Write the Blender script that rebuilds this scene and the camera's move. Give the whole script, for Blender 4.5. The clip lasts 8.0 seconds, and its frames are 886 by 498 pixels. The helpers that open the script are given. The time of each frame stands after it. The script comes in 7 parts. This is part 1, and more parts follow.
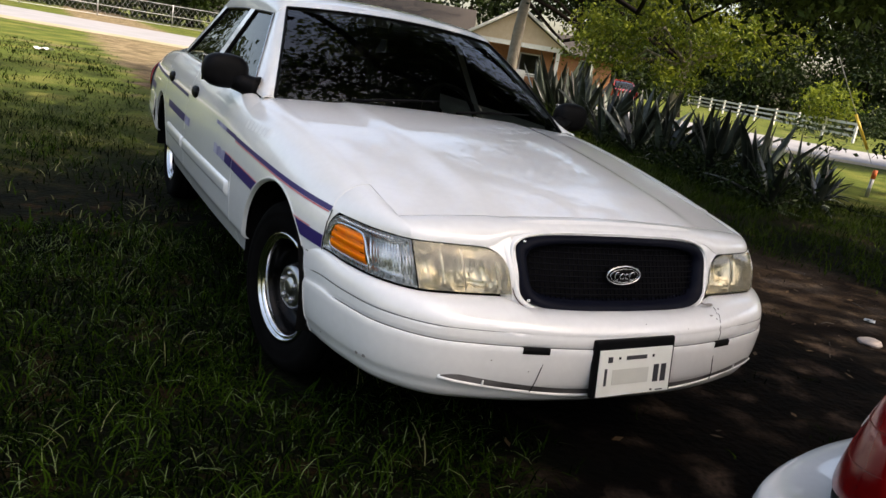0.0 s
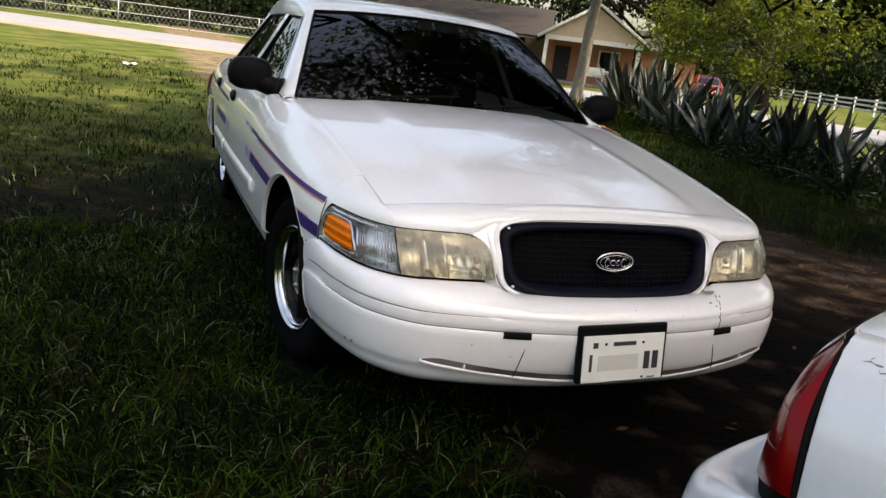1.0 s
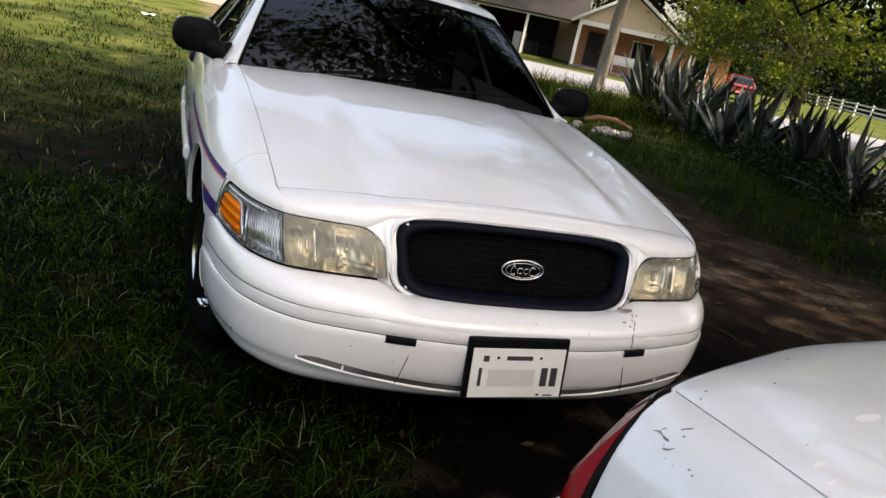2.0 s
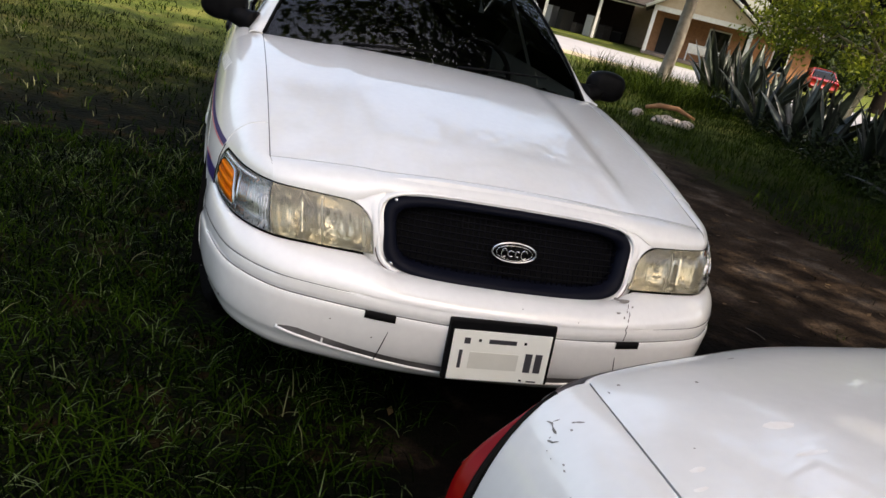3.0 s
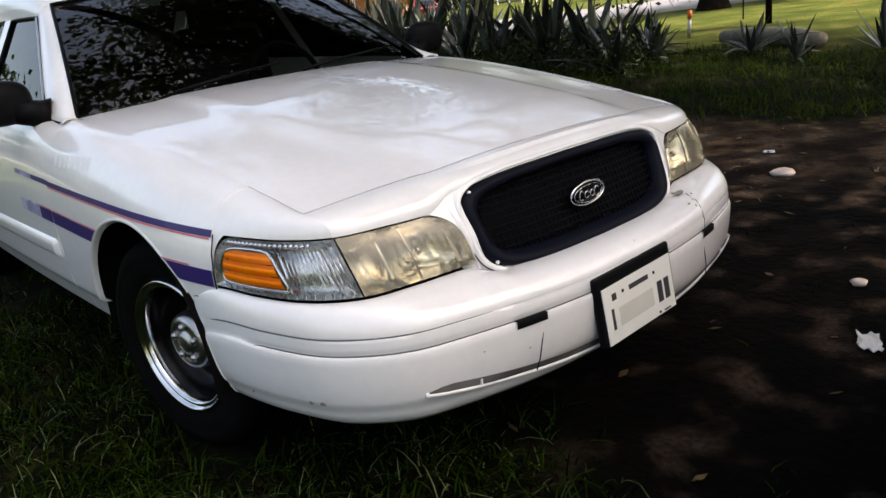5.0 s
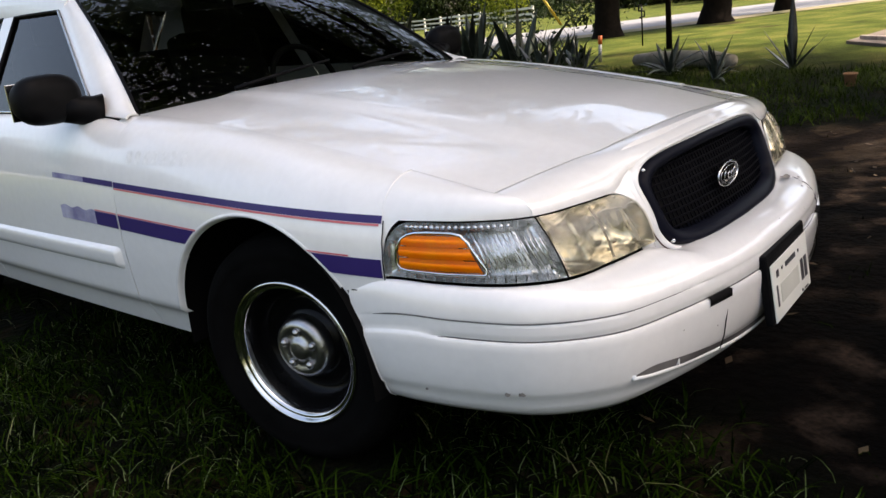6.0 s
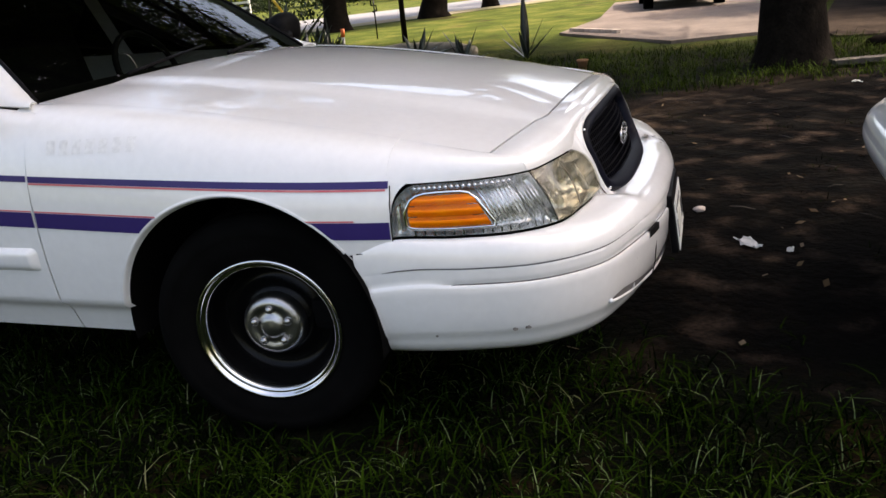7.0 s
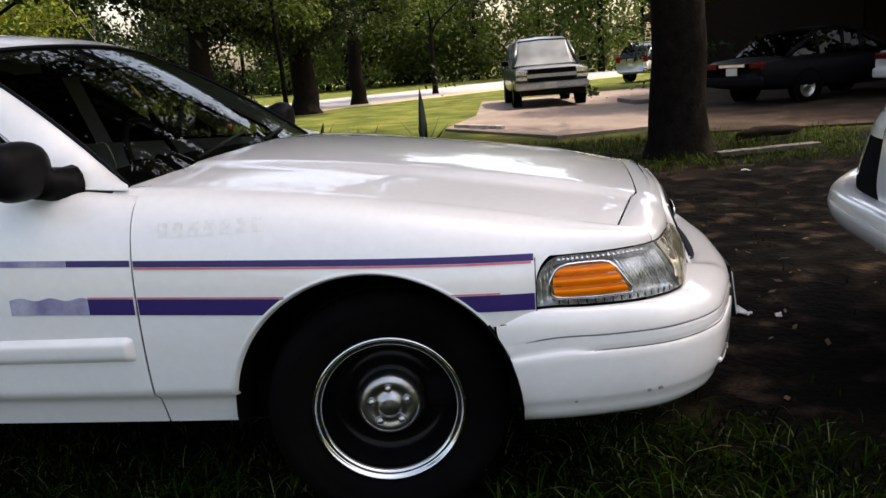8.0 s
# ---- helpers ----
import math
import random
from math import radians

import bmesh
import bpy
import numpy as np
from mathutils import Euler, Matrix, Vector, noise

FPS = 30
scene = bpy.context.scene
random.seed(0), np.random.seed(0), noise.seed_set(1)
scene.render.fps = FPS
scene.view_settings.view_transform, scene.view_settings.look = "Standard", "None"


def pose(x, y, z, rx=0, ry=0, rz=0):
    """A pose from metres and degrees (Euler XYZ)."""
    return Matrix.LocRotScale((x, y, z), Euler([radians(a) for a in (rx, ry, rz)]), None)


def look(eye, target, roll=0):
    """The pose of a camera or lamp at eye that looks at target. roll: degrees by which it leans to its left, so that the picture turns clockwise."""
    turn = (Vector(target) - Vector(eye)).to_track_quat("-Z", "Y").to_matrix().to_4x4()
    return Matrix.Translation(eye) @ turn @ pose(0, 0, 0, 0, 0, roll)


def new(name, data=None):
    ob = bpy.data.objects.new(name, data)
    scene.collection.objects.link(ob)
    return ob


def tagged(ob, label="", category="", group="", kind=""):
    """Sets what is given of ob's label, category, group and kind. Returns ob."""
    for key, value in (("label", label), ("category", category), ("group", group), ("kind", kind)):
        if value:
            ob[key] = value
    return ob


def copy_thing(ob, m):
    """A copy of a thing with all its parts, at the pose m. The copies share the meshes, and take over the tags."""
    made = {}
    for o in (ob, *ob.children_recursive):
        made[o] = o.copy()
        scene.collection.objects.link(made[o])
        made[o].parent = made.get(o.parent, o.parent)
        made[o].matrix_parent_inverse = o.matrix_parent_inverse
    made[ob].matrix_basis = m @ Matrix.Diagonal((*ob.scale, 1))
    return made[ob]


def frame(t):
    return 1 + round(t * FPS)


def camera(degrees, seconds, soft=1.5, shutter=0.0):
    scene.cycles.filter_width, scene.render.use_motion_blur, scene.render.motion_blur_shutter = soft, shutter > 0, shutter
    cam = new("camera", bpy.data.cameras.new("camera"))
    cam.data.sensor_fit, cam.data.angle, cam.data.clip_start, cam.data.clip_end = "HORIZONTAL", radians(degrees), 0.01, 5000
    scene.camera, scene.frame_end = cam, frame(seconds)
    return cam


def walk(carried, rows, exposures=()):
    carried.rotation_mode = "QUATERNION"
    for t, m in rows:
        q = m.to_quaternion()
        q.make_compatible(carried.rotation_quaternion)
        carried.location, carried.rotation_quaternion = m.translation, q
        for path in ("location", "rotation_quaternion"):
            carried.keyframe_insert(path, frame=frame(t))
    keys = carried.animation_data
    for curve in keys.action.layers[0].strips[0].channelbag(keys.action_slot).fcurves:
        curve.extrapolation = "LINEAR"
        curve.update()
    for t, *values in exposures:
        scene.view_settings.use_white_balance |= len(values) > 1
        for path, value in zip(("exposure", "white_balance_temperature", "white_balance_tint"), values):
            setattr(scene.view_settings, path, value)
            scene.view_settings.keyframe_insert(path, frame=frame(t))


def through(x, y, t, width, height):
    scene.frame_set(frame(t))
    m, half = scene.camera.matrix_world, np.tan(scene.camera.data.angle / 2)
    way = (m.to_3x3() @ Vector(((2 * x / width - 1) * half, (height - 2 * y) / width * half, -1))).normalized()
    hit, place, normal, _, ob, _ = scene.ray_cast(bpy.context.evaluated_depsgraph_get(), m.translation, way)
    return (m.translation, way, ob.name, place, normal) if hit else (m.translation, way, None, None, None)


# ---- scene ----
cam = camera(60.1, 8.0)
PATH = [
    (0, (-1.72, -1.693, 1.277), (-0.778, 0.002, 0.789), 9.5),
    (0.5, (-1.667, -1.756, 1.287), (-0.739, -0.047, 0.819), 12.0),
    (1, (-1.457, -1.875, 1.286), (-0.716, -0.09, 0.775), 7.3),
    (1.5, (-1.25, -1.831, 1.323), (-0.476, -0.063, 0.798), 10.3),
    (3, (-0.838, -1.862, 1.383), (-0.285, -0.054, 0.729), 14.0),
    (3.5, (-0.95, -1.771, 1.331), (-0.118, -0.062, 0.709), 8.8),
    (4, (-1.208, -1.572, 1.297), (-0.067, -0.096, 0.576), -5.9),
    (4.5, (-1.409, -1.393, 1.254), (-0.255, 0.098, 0.585), -4.5),
    (5, (-1.586, -1.129, 1.207), (-0.377, 0.342, 0.594), -7.0),
    (6.5, (-2.287, -0.375, 1.147), (-0.686, 0.675, 0.57), -5.6),
    (7, (-2.512, -0.149, 1.186), (-0.75, 0.535, 0.531), -5.8),
    (7.5, (-2.592, 0.187, 1.205), (-0.753, 0.604, 0.538), -5.6),
    (8, (-2.766, 0.522, 1.217), (-0.846, 0.848, 0.762), -4.6),
]
walk(cam, [(t, look(eye, target, roll)) for t, eye, target, roll in PATH],
     exposures=[(0, 1.38, 7450, 14), (3.2, 1.42, 7450, 14), (4.2, 1.58, 7450, 14), (5.2, 1.42, 7450, 14), (6.5, 1.56, 7500, 16), (8, 1.56, 7600, 17)])

# ---- light ----
world = bpy.data.worlds.new("sky")
scene.world = world
world.use_nodes = True
wt = world.node_tree
sky = wt.nodes.new("ShaderNodeTexSky")
sky.sky_type, sky.sun_disc = "NISHITA", False
SUN_UP, SUN_AZ = radians(58), radians(150)
sky.sun_elevation, sky.sun_rotation = SUN_UP, SUN_AZ
sky.dust_density, sky.air_density = 4.5, 1.2
wt.nodes["Background"].inputs["Strength"].default_value = 0.15
wt.links.new(sky.outputs[0], wt.nodes["Background"].inputs["Color"])
sun = new("sun", bpy.data.lights.new("sun", "SUN"))
sun.data.energy, sun.data.angle, sun.data.color = 2.5, radians(0.5), (1.0, 0.95, 0.86)
sun_way = Vector((math.sin(SUN_AZ) * math.cos(SUN_UP), math.cos(SUN_AZ) * math.cos(SUN_UP), math.sin(SUN_UP)))
sun.matrix_world = look(sun_way * 60, (0, 0, 0))


# ---- materials ----
def material(name, color, rough=0.6, metal=0.0, second=None, scale=6.0, detail=6.0, bump=0.0, bump_scale=60.0, coat=0.0, spread=0.5, fine=0.0, fine_scale=90.0, spec=0.5, per_object=0.0):
    """A principled surface with variation at two scales and fine relief."""
    m = bpy.data.materials.new(name)
    m.use_nodes = True
    nt = m.node_tree
    b = nt.nodes["Principled BSDF"]
    b.inputs["Roughness"].default_value = rough
    b.inputs["Metallic"].default_value = metal
    b.inputs["Coat Weight"].default_value = coat
    b.inputs["Coat Roughness"].default_value = 0.025
    b.inputs["Coat IOR"].default_value = 1.65
    b.inputs["Specular IOR Level"].default_value = spec
    co = nt.nodes.new("ShaderNodeTexCoord")
    source = None
    if second is not None:
        n = nt.nodes.new("ShaderNodeTexNoise")
        n.inputs["Scale"].default_value, n.inputs["Detail"].default_value = scale, detail
        nt.links.new(co.outputs["Object"], n.inputs["Vector"])
        r = nt.nodes.new("ShaderNodeValToRGB")
        r.color_ramp.elements[0].position, r.color_ramp.elements[1].position = 0.5 - spread / 2, 0.5 + spread / 2
        r.color_ramp.elements[0].color, r.color_ramp.elements[1].color = (*color, 1), (*second, 1)
        nt.links.new(n.outputs["Fac"], r.inputs["Fac"])
        source = r.outputs["Color"]
    else:
        c = nt.nodes.new("ShaderNodeRGB")
        c.outputs[0].default_value = (*color, 1)
        source = c.outputs[0]
    if fine > 0:
        n2 = nt.nodes.new("ShaderNodeTexNoise")
        n2.inputs["Scale"].default_value, n2.inputs["Detail"].default_value = fine_scale, 4
        nt.links.new(co.outputs["Object"], n2.inputs["Vector"])
        mp = nt.nodes.new("ShaderNodeMapRange")
        mp.inputs["From Min"].default_value, mp.inputs["From Max"].default_value = 0.3, 0.7
        mp.inputs["To Min"].default_value, mp.inputs["To Max"].default_value = 1 - fine, 1 + fine * 0.5
        nt.links.new(n2.outputs["Fac"], mp.inputs["Value"])
        mx = nt.nodes.new("ShaderNodeVectorMath")
        mx.operation = "SCALE"
        nt.links.new(source, mx.inputs[0])
        nt.links.new(mp.outputs[0], mx.inputs["Scale"])
        source = mx.outputs[0]
    if per_object > 0:
        oi = nt.nodes.new("ShaderNodeObjectInfo")
        mp3 = nt.nodes.new("ShaderNodeMapRange")
        mp3.inputs["To Min"].default_value, mp3.inputs["To Max"].default_value = 1 - per_object, 1 + per_object
        nt.links.new(oi.outputs["Random"], mp3.inputs["Value"])
        mx3 = nt.nodes.new("ShaderNodeVectorMath")
        mx3.operation = "SCALE"
        nt.links.new(source, mx3.inputs[0])
        nt.links.new(mp3.outputs[0], mx3.inputs["Scale"])
        source = mx3.outputs[0]
    nt.links.new(source, b.inputs["Base Color"])
    if bump > 0:
        n3 = nt.nodes.new("ShaderNodeTexNoise")
        n3.inputs["Scale"].default_value, n3.inputs["Detail"].default_value = bump_scale, 6
        nt.links.new(co.outputs["Object"], n3.inputs["Vector"])
        bp = nt.nodes.new("ShaderNodeBump")
        bp.inputs["Strength"].default_value, bp.inputs["Distance"].default_value = bump, 0.01
        nt.links.new(n3.outputs["Fac"], bp.inputs["Height"])
        nt.links.new(bp.outputs[0], b.inputs["Normal"])
    return m


def leaf_material(name, dark, light, through=0.35, gloss=0.5, sheen=0.15, skew=0.0, patch=0.5, patches=0.6):
    """Foliage: varies from leaf to leaf and from spray to spray (patches: how fine), and lets some light through."""
    m = bpy.data.materials.new(name)
    m.use_nodes = True
    nt = m.node_tree
    b = nt.nodes["Principled BSDF"]
    b.inputs["Roughness"].default_value = gloss
    b.inputs["Specular IOR Level"].default_value = sheen
    g = nt.nodes.new("ShaderNodeNewGeometry")
    r = nt.nodes.new("ShaderNodeValToRGB")
    r.color_ramp.elements[0].color, r.color_ramp.elements[1].color = (*dark, 1), (*light, 1)
    r.color_ramp.elements[0].position = skew
    co = nt.nodes.new("ShaderNodeTexCoord")
    n = nt.nodes.new("ShaderNodeTexNoise")
    n.inputs["Scale"].default_value, n.inputs["Detail"].default_value = patches, 3
    nt.links.new(co.outputs["Object"], n.inputs["Vector"])
    wide = nt.nodes.new("ShaderNodeMapRange")
    wide.inputs["From Min"].default_value, wide.inputs["From Max"].default_value = 0.32, 0.68
    nt.links.new(n.outputs["Fac"], wide.inputs["Value"])
    both = nt.nodes.new("ShaderNodeMix")
    both.inputs[0].default_value = patch
    nt.links.new(g.outputs["Random Per Island"], both.inputs[2])
    nt.links.new(wide.outputs[0], both.inputs[3])
    nt.links.new(both.outputs[0], r.inputs["Fac"])
    nt.links.new(r.outputs[0], b.inputs["Base Color"])
    tr = nt.nodes.new("ShaderNodeBsdfTranslucent")
    nt.links.new(r.outputs[0], tr.inputs["Color"])
    mix = nt.nodes.new("ShaderNodeMixShader")
    mix.inputs[0].default_value = through
    nt.links.new(b.outputs[0], mix.inputs[1])
    nt.links.new(tr.outputs[0], mix.inputs[2])
    nt.links.new(mix.outputs[0], nt.nodes["Material Output"].inputs["Surface"])
    return m


def glass_material(name, tint, ior=1.5, haze=0.0, haze_color=(0.5, 0.5, 0.5), rough=0.0, haze_scale=14):
    """A thin pane: clear or tinted, with a mirror sheen that grows at grazing angles; haze: share of dull surface,
    weathered or painted pale as reflected sky.
    """
    m = bpy.data.materials.new(name)
    m.use_nodes = True
    nt = m.node_tree
    nt.nodes.remove(nt.nodes["Principled BSDF"])
    t = nt.nodes.new("ShaderNodeBsdfTransparent")
    t.inputs["Color"].default_value = (*tint, 1)
    gl = nt.nodes.new("ShaderNodeBsdfGlossy")
    gl.inputs["Roughness"].default_value = rough
    body = t.outputs[0]
    if haze > 0:
        d = nt.nodes.new("ShaderNodeBsdfDiffuse")
        co = nt.nodes.new("ShaderNodeTexCoord")
        n = nt.nodes.new("ShaderNodeTexNoise")
        n.inputs["Scale"].default_value = haze_scale
        nt.links.new(co.outputs["Object"], n.inputs["Vector"])
        d.inputs["Color"].default_value = (*haze_color, 1)
        mp = nt.nodes.new("ShaderNodeMapRange")
        mp.inputs["From Min"].default_value, mp.inputs["From Max"].default_value = 0.3, 0.7
        mp.inputs["To Min"].default_value, mp.inputs["To Max"].default_value = haze * 0.6, min(1.0, haze * 1.3)
        nt.links.new(n.outputs["Fac"], mp.inputs["Value"])
        mh = nt.nodes.new("ShaderNodeMixShader")
        nt.links.new(mp.outputs[0], mh.inputs[0])
        nt.links.new(t.outputs[0], mh.inputs[1])
        nt.links.new(d.outputs[0], mh.inputs[2])
        body = mh.outputs[0]
    f = nt.nodes.new("ShaderNodeFresnel")
    f.inputs["IOR"].default_value = ior
    mix = nt.nodes.new("ShaderNodeMixShader")
    nt.links.new(f.outputs[0], mix.inputs[0])
    nt.links.new(body, mix.inputs[1])
    nt.links.new(gl.outputs[0], mix.inputs[2])
    nt.links.new(mix.outputs[0], nt.nodes["Material Output"].inputs["Surface"])
    return m


M_WHITE = material("white_car_paint", (0.80, 0.80, 0.785), 0.32, second=(0.74, 0.735, 0.71), scale=2.2, spread=0.7, coat=1.0, fine=0.03, fine_scale=40)
M_WHITE_OLD = material("weathered_white_paint", (0.80, 0.80, 0.79), 0.42, second=(0.72, 0.71, 0.69), scale=3.0, spread=0.6, coat=0.35, fine=0.05, fine_scale=30)
M_BLACK = material("black_plastic", (0.003, 0.003, 0.0035), 0.42, second=(0.006, 0.006, 0.0065), scale=30, bump=0.06, bump_scale=400, spec=0.05)
M_GRILLE = material("black_grille_plastic", (0.003, 0.0035, 0.008), 0.42, second=(0.004, 0.005, 0.010), scale=20, spec=0.06)
M_GRILLE_MESH = material("black_grille_mesh", (0.003, 0.003, 0.005), 0.7, second=(0.006, 0.006, 0.008), scale=20, spec=0.03)
M_SEAM = material("dark_joint", (0.006, 0.006, 0.006), 0.9, spec=0.05)
M_JOINT = material("rusty_joint", (0.10, 0.05, 0.04), 0.9, second=(0.03, 0.02, 0.02), scale=30, spec=0.05)
M_RUBBER = material("tyre_rubber", (0.0018, 0.0018, 0.0018), 0.85, second=(0.004, 0.0038, 0.0036), scale=9, bump=0.2, bump_scale=120, spec=0.03)
M_STEEL = material("black_painted_steel", (0.002, 0.002, 0.0024), 0.22, second=(0.004, 0.004, 0.004), scale=14, spec=0.12)
M_CHROME = material("worn_chrome", (0.78, 0.79, 0.80), 0.12, 1.0, second=(0.6, 0.6, 0.6), scale=25, spread=0.8)
M_CHROME_OLD = material("dull_chrome", (0.55, 0.55, 0.55), 0.3, 1.0, second=(0.3, 0.29, 0.28), scale=18, spread=0.6, bump=0.1, bump_scale=80)
M_REFLECT = material("lamp_reflector", (0.90, 0.89, 0.85), 0.14, 0.92, second=(0.66, 0.62, 0.54), scale=16, bump=0.25, bump_scale=26)
M_AMBER = material("amber_lens", (1.0, 0.19, 0.003), 0.4, second=(1.0, 0.27, 0.004), scale=30, spec=0.2)
M_RED = material("red_lens", (0.21, 0.003, 0.004), 0.16, second=(0.10, 0.0015, 0.002), scale=6, spec=0.16)
M_SILVER = material("silvered_plastic", (0.90, 0.91, 0.90), 0.18, 0.75, second=(0.30, 0.33, 0.31), scale=26, spread=0.35, bump=0.4, bump_scale=45)
M_GROOVE_SHADE = material("groove_shade_grey", (0.10, 0.10, 0.10), 0.8, spec=0.1)
M_BLUE = material("purple_blue_stripe", (0.022, 0.011, 0.105), 0.45, second=(0.030, 0.017, 0.125), scale=12, coat=0.1, spec=0.3)
M_BLUE_WORN = material("scraped_blue_stripe", (0.06, 0.045, 0.20), 0.5, second=(0.52, 0.52, 0.62), scale=11, spread=0.7, fine=0.15, fine_scale=60)
M_PINK = material("red_pinstripe", (0.55, 0.08, 0.11), 0.5, second=(0.6, 0.2, 0.2), scale=20)
M_GHOST = material("faded_letter_mark", (0.62, 0.62, 0.60), 0.4, second=(0.76, 0.76, 0.74), scale=60, spread=0.4)
M_PLATE = material("plate_face", (0.78, 0.79, 0.74), 0.4, second=(0.72, 0.73, 0.66), scale=14)
M_PLATE_INK = material("plate_ink", (0.03, 0.03, 0.035), 0.6)
M_PLATE_GREY = material("plate_grey_bar", (0.52, 0.53, 0.47), 0.6, second=(0.6, 0.6, 0.54), scale=12)
M_SCUFF = material("bare_scuff", (0.06, 0.055, 0.05), 0.8, second=(0.3, 0.28, 0.25), scale=90)
M_STAIN = material("pale_rust_stain", (0.70, 0.66, 0.61), 0.5, second=(0.80, 0.79, 0.77), scale=40, spread=0.4)
M_INTAKE = material("grey_intake_shade", (0.03, 0.028, 0.028), 0.9, second=(0.17, 0.16, 0.155), scale=7, spread=0.4, spec=0.05)
M_WELL = material("wheel_well_black", (0.004, 0.004, 0.004), 0.95, spec=0.03)
M_SEAT = material("dark_seat_cloth", (0.012, 0.012, 0.014), 0.95, second=(0.02, 0.02, 0.022), scale=30, spec=0.1)
M_DASH = material("dark_dash", (0.005, 0.005, 0.0055), 0.85, second=(0.009, 0.009, 0.009), scale=20, spec=0.1)
M_PAPER = material("white_paper", (0.72, 0.72, 0.70), 0.8, second=(0.5, 0.48, 0.45), scale=30)
M_GLASS = glass_material("windscreen_glass", (0.46, 0.50, 0.46), 1.5)
M_TINT = glass_material("tinted_side_glass", (0.42, 0.46, 0.42), 1.45)
M_LENS = glass_material("hazed_headlamp_lens", (0.80, 0.78, 0.68), 1.5, 0.21, (0.50, 0.46, 0.35), 0.02)
M_CLEAR = glass_material("clear_lamp_lens", (0.98, 0.98, 0.98), 1.25)
# pale blue haze stands in for sky reflected in the glass
M_SKY_PALE_GLASS = glass_material("sky_pale_windscreen", (0.25, 0.26, 0.27), 1.5, 0.40, (0.40, 0.46, 0.50), 0.25, 1.2)
M_DARK_GLASS = glass_material("dark_vehicle_glass", (0.05, 0.05, 0.06), 1.22)


# ---- mesh helpers ----
def spline(xs, ys):
    """A smooth curve through points: Hermite, with slopes from the neighbours. ys: numbers or rows of numbers."""
    xs, ys = np.array(xs, float), np.array(ys, float)
    d = np.zeros_like(ys)
    for i in range(len(xs)):
        a, b = max(i - 1, 0), min(i + 1, len(xs) - 1)
        d[i] = (ys[b] - ys[a]) / (xs[b] - xs[a])

    def at(x):
        x = min(max(x, xs[0]), xs[-1])
        i = min(int(np.searchsorted(xs, x, "right")) - 1, len(xs) - 2)
        h = xs[i + 1] - xs[i]
        s = (x - xs[i]) / h
        return ((2 * s**3 - 3 * s**2 + 1) * ys[i] + (s**3 - 2 * s**2 + s) * h * d[i] + (-2 * s**3 + 3 * s**2) * ys[i + 1] + (s**3 - s**2) * h * d[i + 1])

    return at


def thing(name, at=(0, 0, 0), label="", category="", group="", kind="", turn=0):
    ob = new(name)
    ob.matrix_world = pose(*at, 0, 0, turn)
    ob.empty_display_size = 0.1
    return tagged(ob, label, category, group, kind)


def mesh(name, verts, faces, mat, parent=None, smooth=True, thick=0.0, label="", bevel=0.0, inside=None):
    me = bpy.data.meshes.new(name)
    me.from_pydata([tuple(map(float, v)) for v in verts], [], [tuple(map(int, f)) for f in faces])
    me.materials.append(mat)
    if inside is not None and sum((p.normal.dot(p.center - Vector(inside)) > 0) * 2 - 1 for p in me.polygons) < 0:
        me.flip_normals()
    if smooth:
        me.polygons.foreach_set("use_smooth", [True] * len(me.polygons))
    me.update()
    ob = new(name, me)
    ob.parent = parent
    if thick:
        s = ob.modifiers.new("thick", "SOLIDIFY")
        s.thickness, s.offset = thick, 0
        es = ob.modifiers.new("crisp", "EDGE_SPLIT")
        es.split_angle = radians(50)
    if bevel:
        bv = ob.modifiers.new("edge", "BEVEL")
        bv.width, bv.segments, bv.limit_method = bevel, 2, "ANGLE"
    if label:
        tagged(ob, label)
    return ob


def part(name, bm, mat, parent, label="", smooth=False):
    me = bpy.data.meshes.new(name)
    bm.to_mesh(me)
    bm.free()
    me.materials.append(mat)
    if smooth:
        me.polygons.foreach_set("use_smooth", [True] * len(me.polygons))
    ob = new(name, me)
    ob.parent = parent
    if label:
        tagged(ob, label)
    return ob


def grid(fn, us, vs):
    verts = [fn(u, v) for u in us for v in vs]
    n = len(vs)
    faces = [(i * n + j, (i + 1) * n + j, (i + 1) * n + j + 1, i * n + j + 1) for i in range(len(us) - 1) for j in range(n - 1)]
    return verts, faces


def steps(a, b, n):
    return [a + (b - a) * i / n for i in range(n + 1)]


def box_bm(size, at=(0, 0, 0), bevel=0.0, bm=None, turn=None, segments=2):
    bm2 = bmesh.new()
    bmesh.ops.create_cube(bm2, size=1, matrix=Matrix.Diagonal((*size, 1)))
    if bevel:
        bmesh.ops.bevel(bm2, geom=list(bm2.edges), offset=bevel, segments=segments, affect="EDGES", profile=0.6)
    m = Matrix.Translation(at)
    if turn is not None:
        m = m @ turn
    bmesh.ops.transform(bm2, matrix=m, verts=list(bm2.verts))
    if bm is None:
        return bm2
    tmp = bpy.data.meshes.new("tmp")
    bm2.to_mesh(tmp)
    bm.from_mesh(tmp)
    bm2.free()
    bpy.data.meshes.remove(tmp)
    return bm


